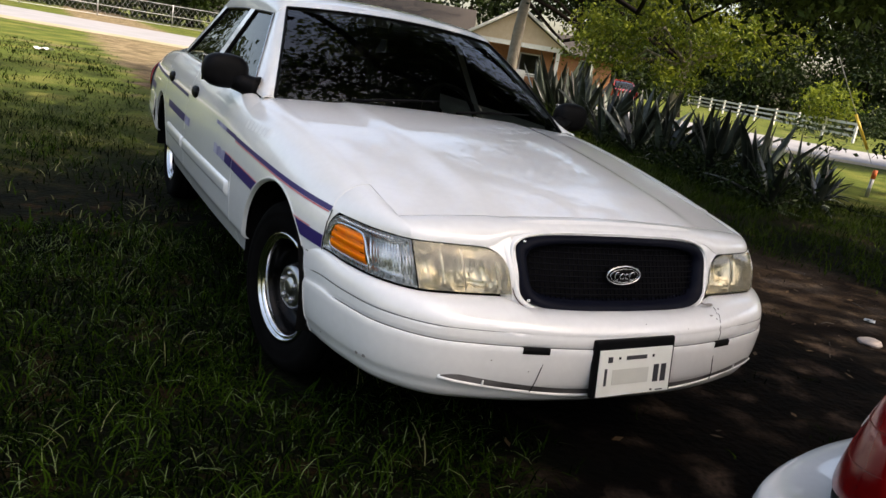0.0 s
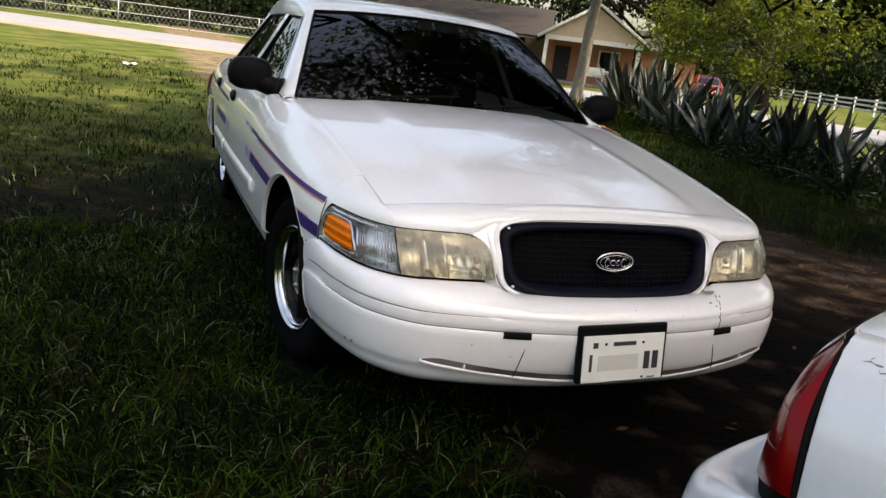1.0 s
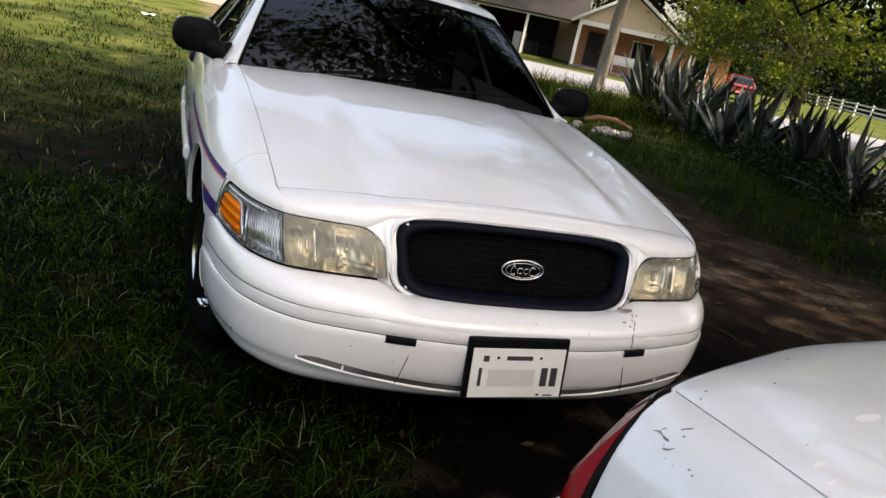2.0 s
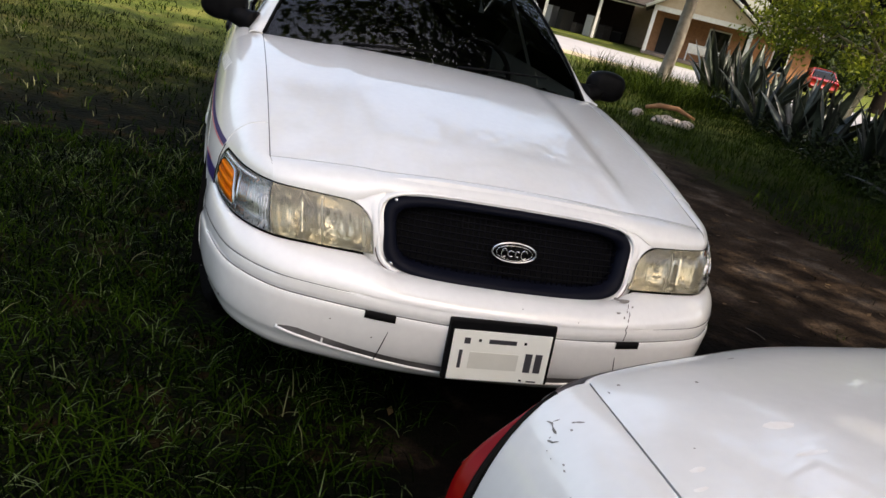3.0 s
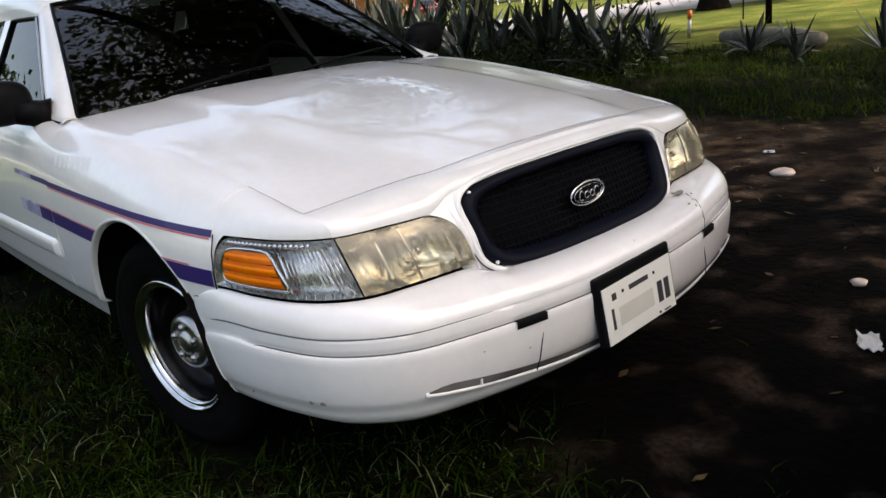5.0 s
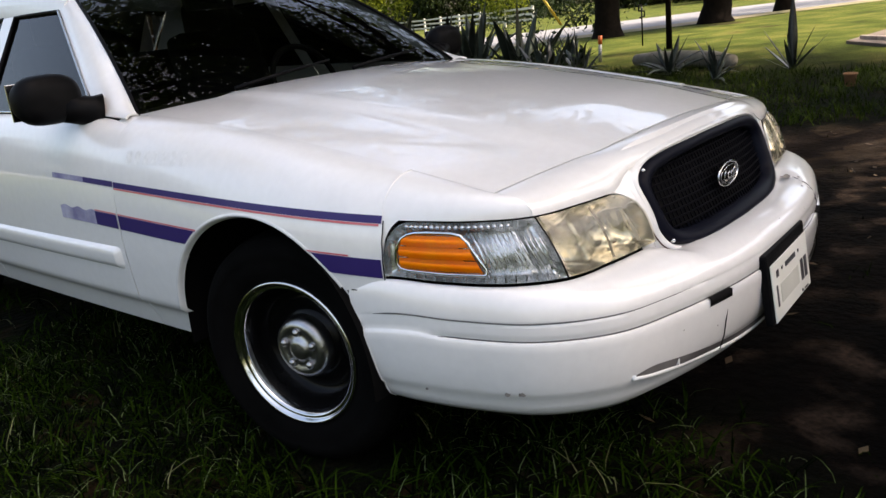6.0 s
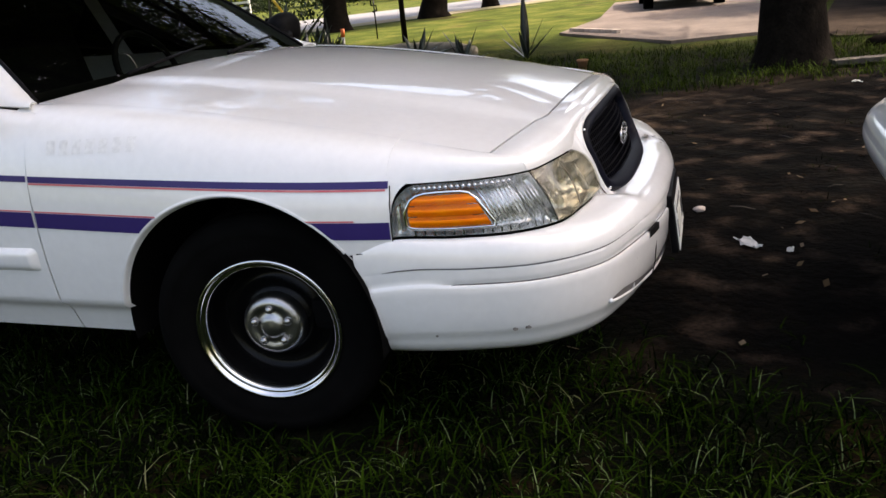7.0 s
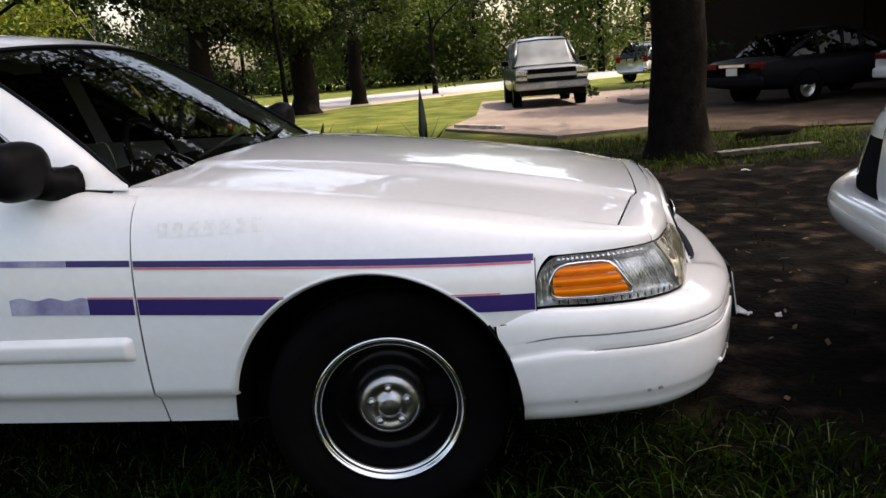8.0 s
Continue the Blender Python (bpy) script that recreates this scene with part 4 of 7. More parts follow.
    for x in (-.38, .38):
        seat = thing("front_seat")
        seat.parent = car
        part("seat_cushion", box_bm((.52, .55, .18), (x, 2.62, .60), .05), M_SEAT, seat, smooth=True)
        part("seat_back", box_bm((.50, .16, .62), (x, 2.94, .92), .06, turn=Matrix.Rotation(radians(-14), 4, "X")), M_SEAT, seat, smooth=True)
        part("headrest", box_bm((.25, .10, .17), (x, 3.03, 1.28), .04), M_SEAT, seat, smooth=True)
    part("rear_bench", box_bm((1.35, .18, .62), (0, 3.78, .85), .06), M_SEAT, car, smooth=True)
    part("parcel_shelf", box_bm((1.3, .5, .03), (0, 4.08, 1.0), .01), M_DASH, car)
    v, f = tube([(-.03, 2.33, 1.39), (-.03, 2.36, 1.335)], .008, 6)
    v2, f2 = join((v, f), ([Vector(p) for p in [(-.14, 2.38, 1.30), (.10, 2.38, 1.30), (.10, 2.38, 1.36), (-.14, 2.38, 1.36), (-.14, 2.40, 1.30), (.10, 2.40, 1.30), (.10, 2.40, 1.36), (-.14, 2.40, 1.36)]], [(0, 1, 2, 3), (7, 6, 5, 4), (0, 4, 5, 1), (3, 2, 6, 7), (0, 3, 7, 4), (1, 5, 6, 2)]))
    mesh("inside_mirror", v2, f2, M_BLACK, car, smooth=False)
    return car


# the car stood close in front, tail towards the first: same model, no stripes
car_a = sedan()
tagged(car_a, "white four-door sedan with purple side stripes and chrome-ringed black wheels", "car")
REAR_AT = Vector((.43, -5.94, 0))
car_b = copy_thing(car_a, Matrix.Translation(REAR_AT))
tagged(car_b, "white sedan with peeling paint and dark red tail lamps", "car")

# number plate in its black holder
plate = thing("plate_holder")
plate.parent = car_a
tilt = pose(-.028, -.012, .424, -7, -1.2, 1.2)
bm = box_bm((.330, .022, .186), (0, .012, 0), .008)
bmesh.ops.transform(bm, matrix=tilt, verts=list(bm.verts))
part("holder", bm, M_BLACK, plate, "black plate holder")
bm = box_bm((.303, .003, .150), (0, -.0025, -.013), .0008)
bmesh.ops.transform(bm, matrix=tilt, verts=list(bm.verts))
plate_face = part("plate_face", bm, M_PLATE, plate, "white number plate with dark bars")
for x, z, w, h, mat in ((-.122, -.012, .010, .055, M_PLATE_INK), (-.02, -.014, .15, .05, M_PLATE_GREY), (.088, -.012, .022, .058, M_PLATE_INK), (.120, -.012, .022, .058, M_PLATE_INK), (0, .046, .085, .013, M_PLATE_INK), (-.108, .044, .018, .018, M_PLATE_INK), (-.07, .047, .008, .008, M_SEAM), (.07, .047, .008, .008, M_SEAM), (.075, -.067, .008, .006, M_SEAM), (.11, -.069, .03, .004, M_PLATE_INK)):
    bm = box_bm((w, .0012, h), (x, -.0046, z - .013), 0)
    bmesh.ops.transform(bm, matrix=tilt, verts=list(bm.verts))
    part("plate_bar", bm, mat, plate_face)

# stripes along the right and left side
up_mid = spline([0, 1, 2, 2.9, 4, 5], [.7115, .754, .7965, .82, .84, .855])
low_mid = spline([0, 1, 2, 2.9, 4, 5], [.602, .641, .678, .692, .704, .712])
up_lo, up_hi = (lambda y: float(up_mid(y)) - .0085), (lambda y: float(up_mid(y)) + .0085)
lo_lo, lo_hi = (lambda y: float(low_mid(y)) - .022), (lambda y: float(low_mid(y)) + .022)
for s in (-1, 1):
    strip_on_side("upper_stripe", .614, 1.658, up_lo, up_hi, s, M_BLUE, car_a)
    strip_on_side("upper_stripe", 1.67, 1.85, up_lo, up_hi, s, M_BLUE, car_a)
    strip_on_side("upper_stripe", 1.85, 2.06, up_lo, up_hi, s, M_BLUE_WORN, car_a, label="half-scraped blue stripe")
    strip_on_side("pinstripe", .62, 1.658, lambda y: up_lo(y) - .006, lambda y: up_lo(y) - .001, s, M_PINK, car_a)
    strip_on_side("upper_stripe", 2.87, 4.78, up_lo, up_hi, s, M_BLUE, car_a)
    strip_on_side("lower_stripe", .614, .705, lo_lo, lo_hi, s, M_BLUE, car_a, n=4)
    for y0, y1 in ((.70, .826), (1.256, 1.40), (1.40, 1.658), (1.67, 1.80)):
        def low_edge(y):
            cy, cz, r = ARCHES[0]
            d = abs(y - cy)
            edge = cz + math.sqrt(max(r * r - d * d, 0)) if d < r else 0
            return min(max(lo_lo(y), edge + .002), lo_hi(y) - .001)
        strip_on_side("lower_stripe", y0, y1, low_edge, lo_hi, s, M_BLUE, car_a, n=14)
        strip_on_side("pinstripe", y0, y1, lambda y: max(lo_hi(y) + .001, low_edge(y)), lambda y: lo_hi(y) + .005, s, M_PINK, car_a, n=10)
    strip_on_side("lower_stripe", 1.80, 2.03, lo_lo, lambda y: lo_hi(y) + .004 * math.sin(y * 70), s, M_BLUE_WORN, car_a, label="half-scraped blue stripe")
    strip_on_side("lower_stripe", 2.87, 3.52, lo_lo, lo_hi, s, M_BLUE, car_a)
    strip_on_side("lower_stripe", 4.40, 4.78, lo_lo, lo_hi, s, M_BLUE, car_a)
    strip_on_side("lower_stripe", 2.70, 2.85, lo_lo, lo_hi, s, M_BLUE_WORN, car_a)
rng = random.Random(3)
for k in range(7):
    y = 1.575 - k * .042
    strip_on_side("faded_mark", y - .014, y + .013, lambda yy: .845, lambda yy: .882, -1, M_GHOST, car_a, n=3, out=.0035)


def fleck(name, where, parent, mat, rng, n=5):
    """A small irregular chip lying on a surface; where(a, b) gives its points."""
    loop = [(math.cos(2 * math.pi * k / 9) * rng.uniform(.5, 1), math.sin(2 * math.pi * k / 9) * rng.uniform(.5, 1)) for k in range(9)]
    return mesh(name, [where(a, b) for a, b in loop], [tuple(range(9))], mat, parent)


# scuffs on the front bumper
for y0, z0, sy, sz in ((.300, .357, .010, .007), (.330, .356, .008, .006), (.52, .348, .005, .004)):
    def on_bumper(a, b):
        y, z = y0 + a * sy, z0 + b * sz
        lo, hi = 0.0, 8.0
        for _ in range(24):
            m = (lo + hi) / 2
            lo, hi = (m, hi) if BUMP(m)[1] < y else (lo, m)
        return Vector((-float(BUMP(lo)[0]) - .0035 + .006, y, z))
    fleck("scuff", on_bumper, car_a, M_SCUFF, rng)
for x0, z0, sx, sz in ((.385, .575, .03, .003), (.40, .567, .012, .004), (.36, .578, .015, .002), (.02, .545, .003, .004), (-.26, .43, .004, .003), (-.52, .43, .004, .003), (-.4, .40, .004, .003)):
    fleck("scuff", lambda a, b: Vector((x0 + a * sx, (bump_y := np.interp(abs(x0), [0, .18, .36, .54], [.008, .012, .034, .078])) + (.0 if z0 < .5 else (z0 - .53) * 2.1) - .009 + b * (.012 if z0 > .56 else 0), z0 + b * sz + .004)), car_a, M_SCUFF, rng)

# peeling paint on the parked car ahead
def stroke(name, where, path, w, parent, mat, rng):
    """A thin ragged scratch along a path on a surface; where(a, b) gives its points."""
    pts = []
    for (a0, b0), (a1, b1) in zip(path, path[1:]):
        pts += [(a0 + (a1 - a0) * t, b0 + (b1 - b0) * t) for t in (0, .33, .66)]
    pts.append(path[-1])
    left, right = [], []
    for i, (a, b) in enumerate(pts):
        p, q = Vector(where(*pts[max(i - 1, 0)])), Vector(where(*pts[min(i + 1, len(pts) - 1)]))
        out = (Vector(where(a + .004, b)) - Vector(where(a, b))).cross(Vector(where(a, b + .004)) - Vector(where(a, b)))
        side = (q - p).cross(out).normalized() * w * (rng.uniform(.35, 1) if 0 < i < len(pts) - 1 else .2)
        c = Vector(where(a, b))
        left.append(c + side)
        right.append(c - side)
    n = len(pts)
    return mesh(name, left + right, [(i, i + 1, n + i + 1, n + i) for i in range(n - 1)], mat, parent)


def on_quarter(y, k):
    p = side_point(y, k)
    return Vector((-p.x - .0026, p.y, p.z + .0016))


for path, w in (([(4.8425, .277), (4.832, .262), (4.816, .2716), (4.804, .2715)], .0019), ([(4.834, .255), (4.832, .224)], .0016), ([(4.8142, .189), (4.811, .165), (4.8055, .134)], .0024), ([(4.802, .316), (4.792, .303), (4.7865, .278)], .0023), ([(4.805, .296), (4.803, .306)], .0016)):
    stroke("paint_chip", on_quarter, path, w, car_b, M_SCUFF, rng)
for y0, k0, sy, sk in ((4.797, .207, .004, .007), (4.7403, .3115, .004, .006), (4.7296, .3217, .004, .006), (4.682, .352, .005, .007), (4.783, .339, .002, .003), (4.7645, .341, .002, .003)):
    fleck("paint_chip", lambda a, b: on_quarter(y0 + a * sy, k0 + b * sk), car_b, M_SCUFF, rng)
for a0, q0, sa, sq in ((-.79, .918, .018, .006), (-.915, .908, .012, .009), (-.528, .846, .006, .006), (-.056, .848, .012, .006), (-.32, .94, .012, .003), (-.85, .60, .004, .004), (.1, .6, .008, .006), (.62, .96, .03, .012), (.70, .93, .025, .012), (.55, .97, .03, .010), (.78, .95, .02, .02), (.66, .88, .03, .012)):
    def on_lid(a, b):
        return lid_point(a0 + a * sa, q0 + b * sq, .0036)
    fleck("paint_chip", on_lid, car_b, M_SCUFF, rng)
for a0, q0, sa, sq in ((-.563, .623, .05, .02), (-.91, .536, .03, .012), (-.95, .48, .03, .008), (-.60, .52, .06, .01)):
    fleck("rust_stain", lambda a, b: lid_point(a0 + a * sa, q0 + b * sq, .0034), car_b, M_STAIN, rng)


# ---- ground ----
def ground_material():
    m = bpy.data.materials.new("yard_ground")
    m.use_nodes = True
    nt = m.node_tree
    b = nt.nodes["Principled BSDF"]
    b.inputs["Roughness"].default_value = 0.95
    b.inputs["Specular IOR Level"].default_value = 0.05
    co = nt.nodes.new("ShaderNodeTexCoord")
    sep = nt.nodes.new("ShaderNodeSeparateXYZ")
    nt.links.new(co.outputs["Object"], sep.inputs[0])

    def noise_at(scale, detail=6.0):
        n = nt.nodes.new("ShaderNodeTexNoise")
        n.inputs["Scale"].default_value, n.inputs["Detail"].default_value = scale, detail
        nt.links.new(co.outputs["Object"], n.inputs["Vector"])
        return n.outputs["Fac"]

    def ramp(fac, stops):
        r = nt.nodes.new("ShaderNodeValToRGB")
        while len(r.color_ramp.elements) < len(stops):
            r.color_ramp.elements.new(0.5)
        for e, (p, c) in zip(r.color_ramp.elements, stops):
            e.position, e.color = p, (*c, 1)
        nt.links.new(fac, r.inputs["Fac"])
        return r.outputs["Color"]

    def calc(op, a, bb, c=None):
        n = nt.nodes.new("ShaderNodeMath")
        n.operation = op
        for i, v in enumerate((a, bb) if c is None else (a, bb, c)):
            if isinstance(v, (int, float)):
                n.inputs[i].default_value = v
            else:
                nt.links.new(v, n.inputs[i])
        return n.outputs[0]

    def smooth(v, a, bb):
        n = nt.nodes.new("ShaderNodeMapRange")
        n.interpolation_type = "SMOOTHSTEP"
        n.inputs["From Min"].default_value, n.inputs["From Max"].default_value = a, bb
        nt.links.new(v, n.inputs["Value"])
        return n.outputs[0]

    def mix(fac, a, bb):
        n = nt.nodes.new("ShaderNodeMix")
        n.data_type = "RGBA"
        nt.links.new(fac, n.inputs[0])
        nt.links.new(a, n.inputs[6])
        nt.links.new(bb, n.inputs[7])
        return n.outputs[2]

    grass = ramp(noise_at(0.9), [(0.3, (0.040, 0.055, 0.014)), (0.5, (0.080, 0.105, 0.022)), (0.7, (0.150, 0.150, 0.042))])
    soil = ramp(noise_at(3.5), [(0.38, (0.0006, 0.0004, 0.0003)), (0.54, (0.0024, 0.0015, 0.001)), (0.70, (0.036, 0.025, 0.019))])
    # the driveway: two worn tracks running past the cars, edges broken by grass
    wob = noise_at(1.3)
    fine = noise_at(7.0)
    x = calc("ADD", sep.outputs["X"], calc("MULTIPLY", calc("SUBTRACT", wob, 0.5), 1.6))
    x = calc("ADD", x, calc("MULTIPLY", calc("SUBTRACT", fine, 0.5), 0.7))
    far_edge = calc("SUBTRACT", x, calc("MULTIPLY", calc("SUBTRACT", 1.0, smooth(sep.outputs["Y"], -1.0, 1.6)), 1.7))
    lane = calc("MULTIPLY", smooth(x, -0.55, 0.05), calc("SUBTRACT", 1.0, smooth(far_edge, 3.9, 4.7)))
    bare = smooth(noise_at(0.35, 3.0), 0.60, 0.72)
    mask = calc("MAXIMUM", lane, calc("MULTIPLY", bare, 0.7))
    # paler soil away from the cars stands in for sun on the track
    dry = ramp(noise_at(2.6), [(0.36, (0.018, 0.011, 0.007)), (0.55, (0.046, 0.031, 0.021)), (0.7, (0.105, 0.080, 0.062))])
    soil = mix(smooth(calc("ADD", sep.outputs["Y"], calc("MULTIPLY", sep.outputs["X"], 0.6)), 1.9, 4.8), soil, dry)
    sand = ramp(noise_at(2.0), [(0.35, (0.10, 0.08, 0.045)), (0.65, (0.24, 0.19, 0.12))])
    soil = mix(smooth(sep.outputs["Y"], 11.0, 19.0), soil, sand)
    # tree shade over the near yard is painted in as darker litter
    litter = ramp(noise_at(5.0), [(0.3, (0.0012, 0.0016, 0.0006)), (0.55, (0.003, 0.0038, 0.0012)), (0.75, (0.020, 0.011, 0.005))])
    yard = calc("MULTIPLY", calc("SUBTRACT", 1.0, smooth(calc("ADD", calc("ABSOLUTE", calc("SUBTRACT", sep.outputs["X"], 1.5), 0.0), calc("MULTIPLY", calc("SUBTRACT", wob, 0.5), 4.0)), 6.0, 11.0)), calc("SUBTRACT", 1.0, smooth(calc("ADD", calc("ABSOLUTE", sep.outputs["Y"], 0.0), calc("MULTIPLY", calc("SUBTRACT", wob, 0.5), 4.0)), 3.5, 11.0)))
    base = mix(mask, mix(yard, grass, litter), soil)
    speck = ramp(noise_at(60.0, 3.0), [(0.35, (0.55, 0.55, 0.55)), (0.65, (1.25, 1.22, 1.15))])
    mul = nt.nodes.new("ShaderNodeMix")
    mul.data_type, mul.blend_type = "RGBA", "MULTIPLY"
    mul.inputs[0].default_value = 1.0
    nt.links.new(base, mul.inputs[6])
    nt.links.new(speck, mul.inputs[7])
    nt.links.new(mul.outputs[2], b.inputs["Base Color"])
    bp = nt.nodes.new("ShaderNodeBump")
    bp.inputs["Strength"].default_value, bp.inputs["Distance"].default_value = 0.7, 0.03
    nt.links.new(noise_at(24.0), bp.inputs["Height"])
    nt.links.new(bp.outputs[0], b.inputs["Normal"])
    return m


def ground_z(x, y):
    """Gentle lumps and two shallow ruts; flat under the wheels of the cars."""
    z = .018 * noise.noise(Vector((x * .45, y * .45, 0))) + .008 * noise.noise(Vector((x * 1.9, y * 1.9, 3)))
    for c in (1.0, 2.9):
        z -= .018 * math.exp(-((x - c) / .28) ** 2)
    return z - .012


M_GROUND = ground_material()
line = sorted(set([-900, -300, -120, -60, -30] + steps(-16, 22, 150) + [26, 30, 36, 45, 60, 90, 150, 300, 900]))
verts, faces = grid(lambda x, y: Vector((x, y, ground_z(x, y) if max(abs(x - 3), abs(y - 3)) < 18 else -.012)), line, line)
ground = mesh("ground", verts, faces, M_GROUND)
tagged(ground, "yard of dark soil, sparse grass and a worn dirt track, tree shade put into its colour", "ground", kind="structure")


# ---- surfaces of the surroundings ----
M_BARK = material("oak_bark", (0.005, 0.0038, 0.003), 0.95, second=(0.015, 0.0115, 0.009), spec=0.05, scale=9, bump=1.0, bump_scale=22, fine=0.3, fine_scale=40)
M_BARK_PALE = material("pale_bark", (0.16, 0.14, 0.11), 0.9, second=(0.28, 0.25, 0.20), scale=8, bump=0.6, bump_scale=30)
M_LEAF_DARK = leaf_material("dark_leaves", (0.003, 0.007, 0.0015), (0.032, 0.052, 0.010), 0.25, patches=0.35)
M_LEAF = leaf_material("oak_leaves", (0.014, 0.030, 0.006), (0.105, 0.145, 0.026), 0.35, patches=0.3)
M_LEAF_BRIGHT = leaf_material("bright_leaves", (0.04, 0.075, 0.008), (0.26, 0.29, 0.03), 0.4, skew=0.15, patches=1.0)
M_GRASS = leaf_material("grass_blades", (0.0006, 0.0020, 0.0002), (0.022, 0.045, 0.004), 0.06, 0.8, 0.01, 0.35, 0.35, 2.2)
# lawn grass in lighter colours, with sun on the verge painted in
M_VERGE_SUN = leaf_material("sunlit_verge_blades", (0.003, 0.008, 0.001), (0.048, 0.076, 0.008), 0.15, 0.7, 0.03, 0.0, 0.4, 1.2)
# lit copy of the lawn grass: blade highlights are in this colour
M_GRASS_LIT = leaf_material("lit_grass_blades", (0.018, 0.040, 0.005), (0.15, 0.19, 0.085), 0.1, 0.45, 0.06, 0.2, 0.3, 2.0)
# straw-coloured blades whose pale tone also stands in for glints
M_GRASS_PALE = leaf_material("dry_grass_blades", (0.05, 0.06, 0.015), (0.20, 0.20, 0.10), 0.1)
# near-black to grey mottle stands in for leaf highlights and dark gaps
M_AGAVE = material("agave_leaf", (0.004, 0.006, 0.0045), 0.36, second=(0.062, 0.078, 0.062), scale=5, spread=0.35, fine=0.25, fine_scale=20, per_object=0.75)
# lighter copy for curled leaves, with light on their upper faces painted in
M_AGAVE_LIT = material("lit_agave_leaf", (0.10, 0.115, 0.10), 0.32, second=(0.34, 0.36, 0.32), scale=7, spread=0.4, per_object=0.4)
M_AGAVE_DRY = material("dry_agave_leaf", (0.30, 0.26, 0.19), 0.8, second=(0.42, 0.38, 0.30), scale=8, per_object=0.3)
M_CONCRETE = material("old_concrete", (0.11, 0.085, 0.072), 0.9, second=(0.22, 0.175, 0.15), scale=1.0, bump=0.25, bump_scale=30, fine=0.18, fine_scale=14)
M_ROAD = material("worn_asphalt_road", (0.19, 0.19, 0.20), 0.9, second=(0.26, 0.26, 0.27), scale=0.6, bump=0.2, bump_scale=60, fine=0.12, fine_scale=20)
M_SAND = material("sandy_verge", (0.36, 0.29, 0.20), 0.95, second=(0.20, 0.19, 0.09), scale=0.5, fine=0.2, fine_scale=12)
M_STONE = material("pale_stone", (0.42, 0.36, 0.32), 0.85, second=(0.58, 0.48, 0.43), scale=12, bump=0.4, bump_scale=40, per_object=0.3)
M_BRICK = material("orange_brick", (0.30, 0.135, 0.06), 0.9, second=(0.40, 0.20, 0.10), scale=20, fine=0.2, fine_scale=8)
M_SIDING = material("tan_siding", (0.48, 0.37, 0.25), 0.8, second=(0.56, 0.45, 0.32), scale=3, fine=0.08, fine_scale=30)
M_ROOF = material("brown_shingles", (0.022, 0.018, 0.015), 0.95, second=(0.038, 0.031, 0.026), scale=12, bump=0.5, bump_scale=20)
M_TRIM = material("white_painted_wood", (0.74, 0.73, 0.69), 0.6, second=(0.62, 0.60, 0.55), scale=6)
M_BROWN = material("dark_brown_wall", (0.009, 0.0055, 0.004), 0.9, second=(0.015, 0.010, 0.007), scale=5, spec=0.1)
M_GALV = material("galvanised_steel", (0.38, 0.38, 0.37), 0.5, 0.7, second=(0.5, 0.5, 0.5), scale=20)
M_GREYGREEN = material("dark_teal_car_paint", (0.008, 0.017, 0.019), 0.3, second=(0.012, 0.022, 0.024), scale=4, coat=0.6)
M_DARKCAR = material("black_car_paint", (0.004, 0.004, 0.006), 0.45, second=(0.006, 0.006, 0.008), scale=4, spec=0.06)
M_YELLOW = material("yellow_plastic", (0.75, 0.50, 0.03), 0.5, second=(0.65, 0.42, 0.03), scale=10)
M_ORANGE = material("orange_plastic", (0.75, 0.16, 0.03), 0.5, second=(0.6, 0.12, 0.03), scale=10)
M_DARKROOM = material("dark_opening", (0.02, 0.018, 0.016), 0.9)
M_PANE = glass_material("house_glass", (0.10, 0.11, 0.12), 1.5)
M_WOOD = material("weathered_plank", (0.035, 0.029, 0.024), 0.9, second=(0.08, 0.068, 0.058), scale=14, bump=0.3, bump_scale=40)
M_DEADLEAF = leaf_material("fallen_leaves", (0.045, 0.026, 0.014), (0.12, 0.08, 0.04), 0.1)


def quick_mesh(name, verts, faces, mat, parent=None, smooth=False):
    """A mesh from arrays: verts (n, 3), faces (m, k)."""
    me = bpy.data.meshes.new(name)
    faces = np.asarray(faces, np.int32)
    m, k = faces.shape
    me.vertices.add(len(verts))
    me.vertices.foreach_set("co", np.asarray(verts, np.float32).ravel())
    me.loops.add(m * k)
    me.loops.foreach_set("vertex_index", faces.ravel())
    me.polygons.add(m)
    me.polygons.foreach_set("loop_start", np.arange(0, m * k, k, dtype=np.int32))
    me.polygons.foreach_set("use_smooth", np.full(m, smooth))
    me.update(calc_edges=True)
    me.materials.append(mat)
    ob = new(name, me)
    ob.parent = parent
    return ob


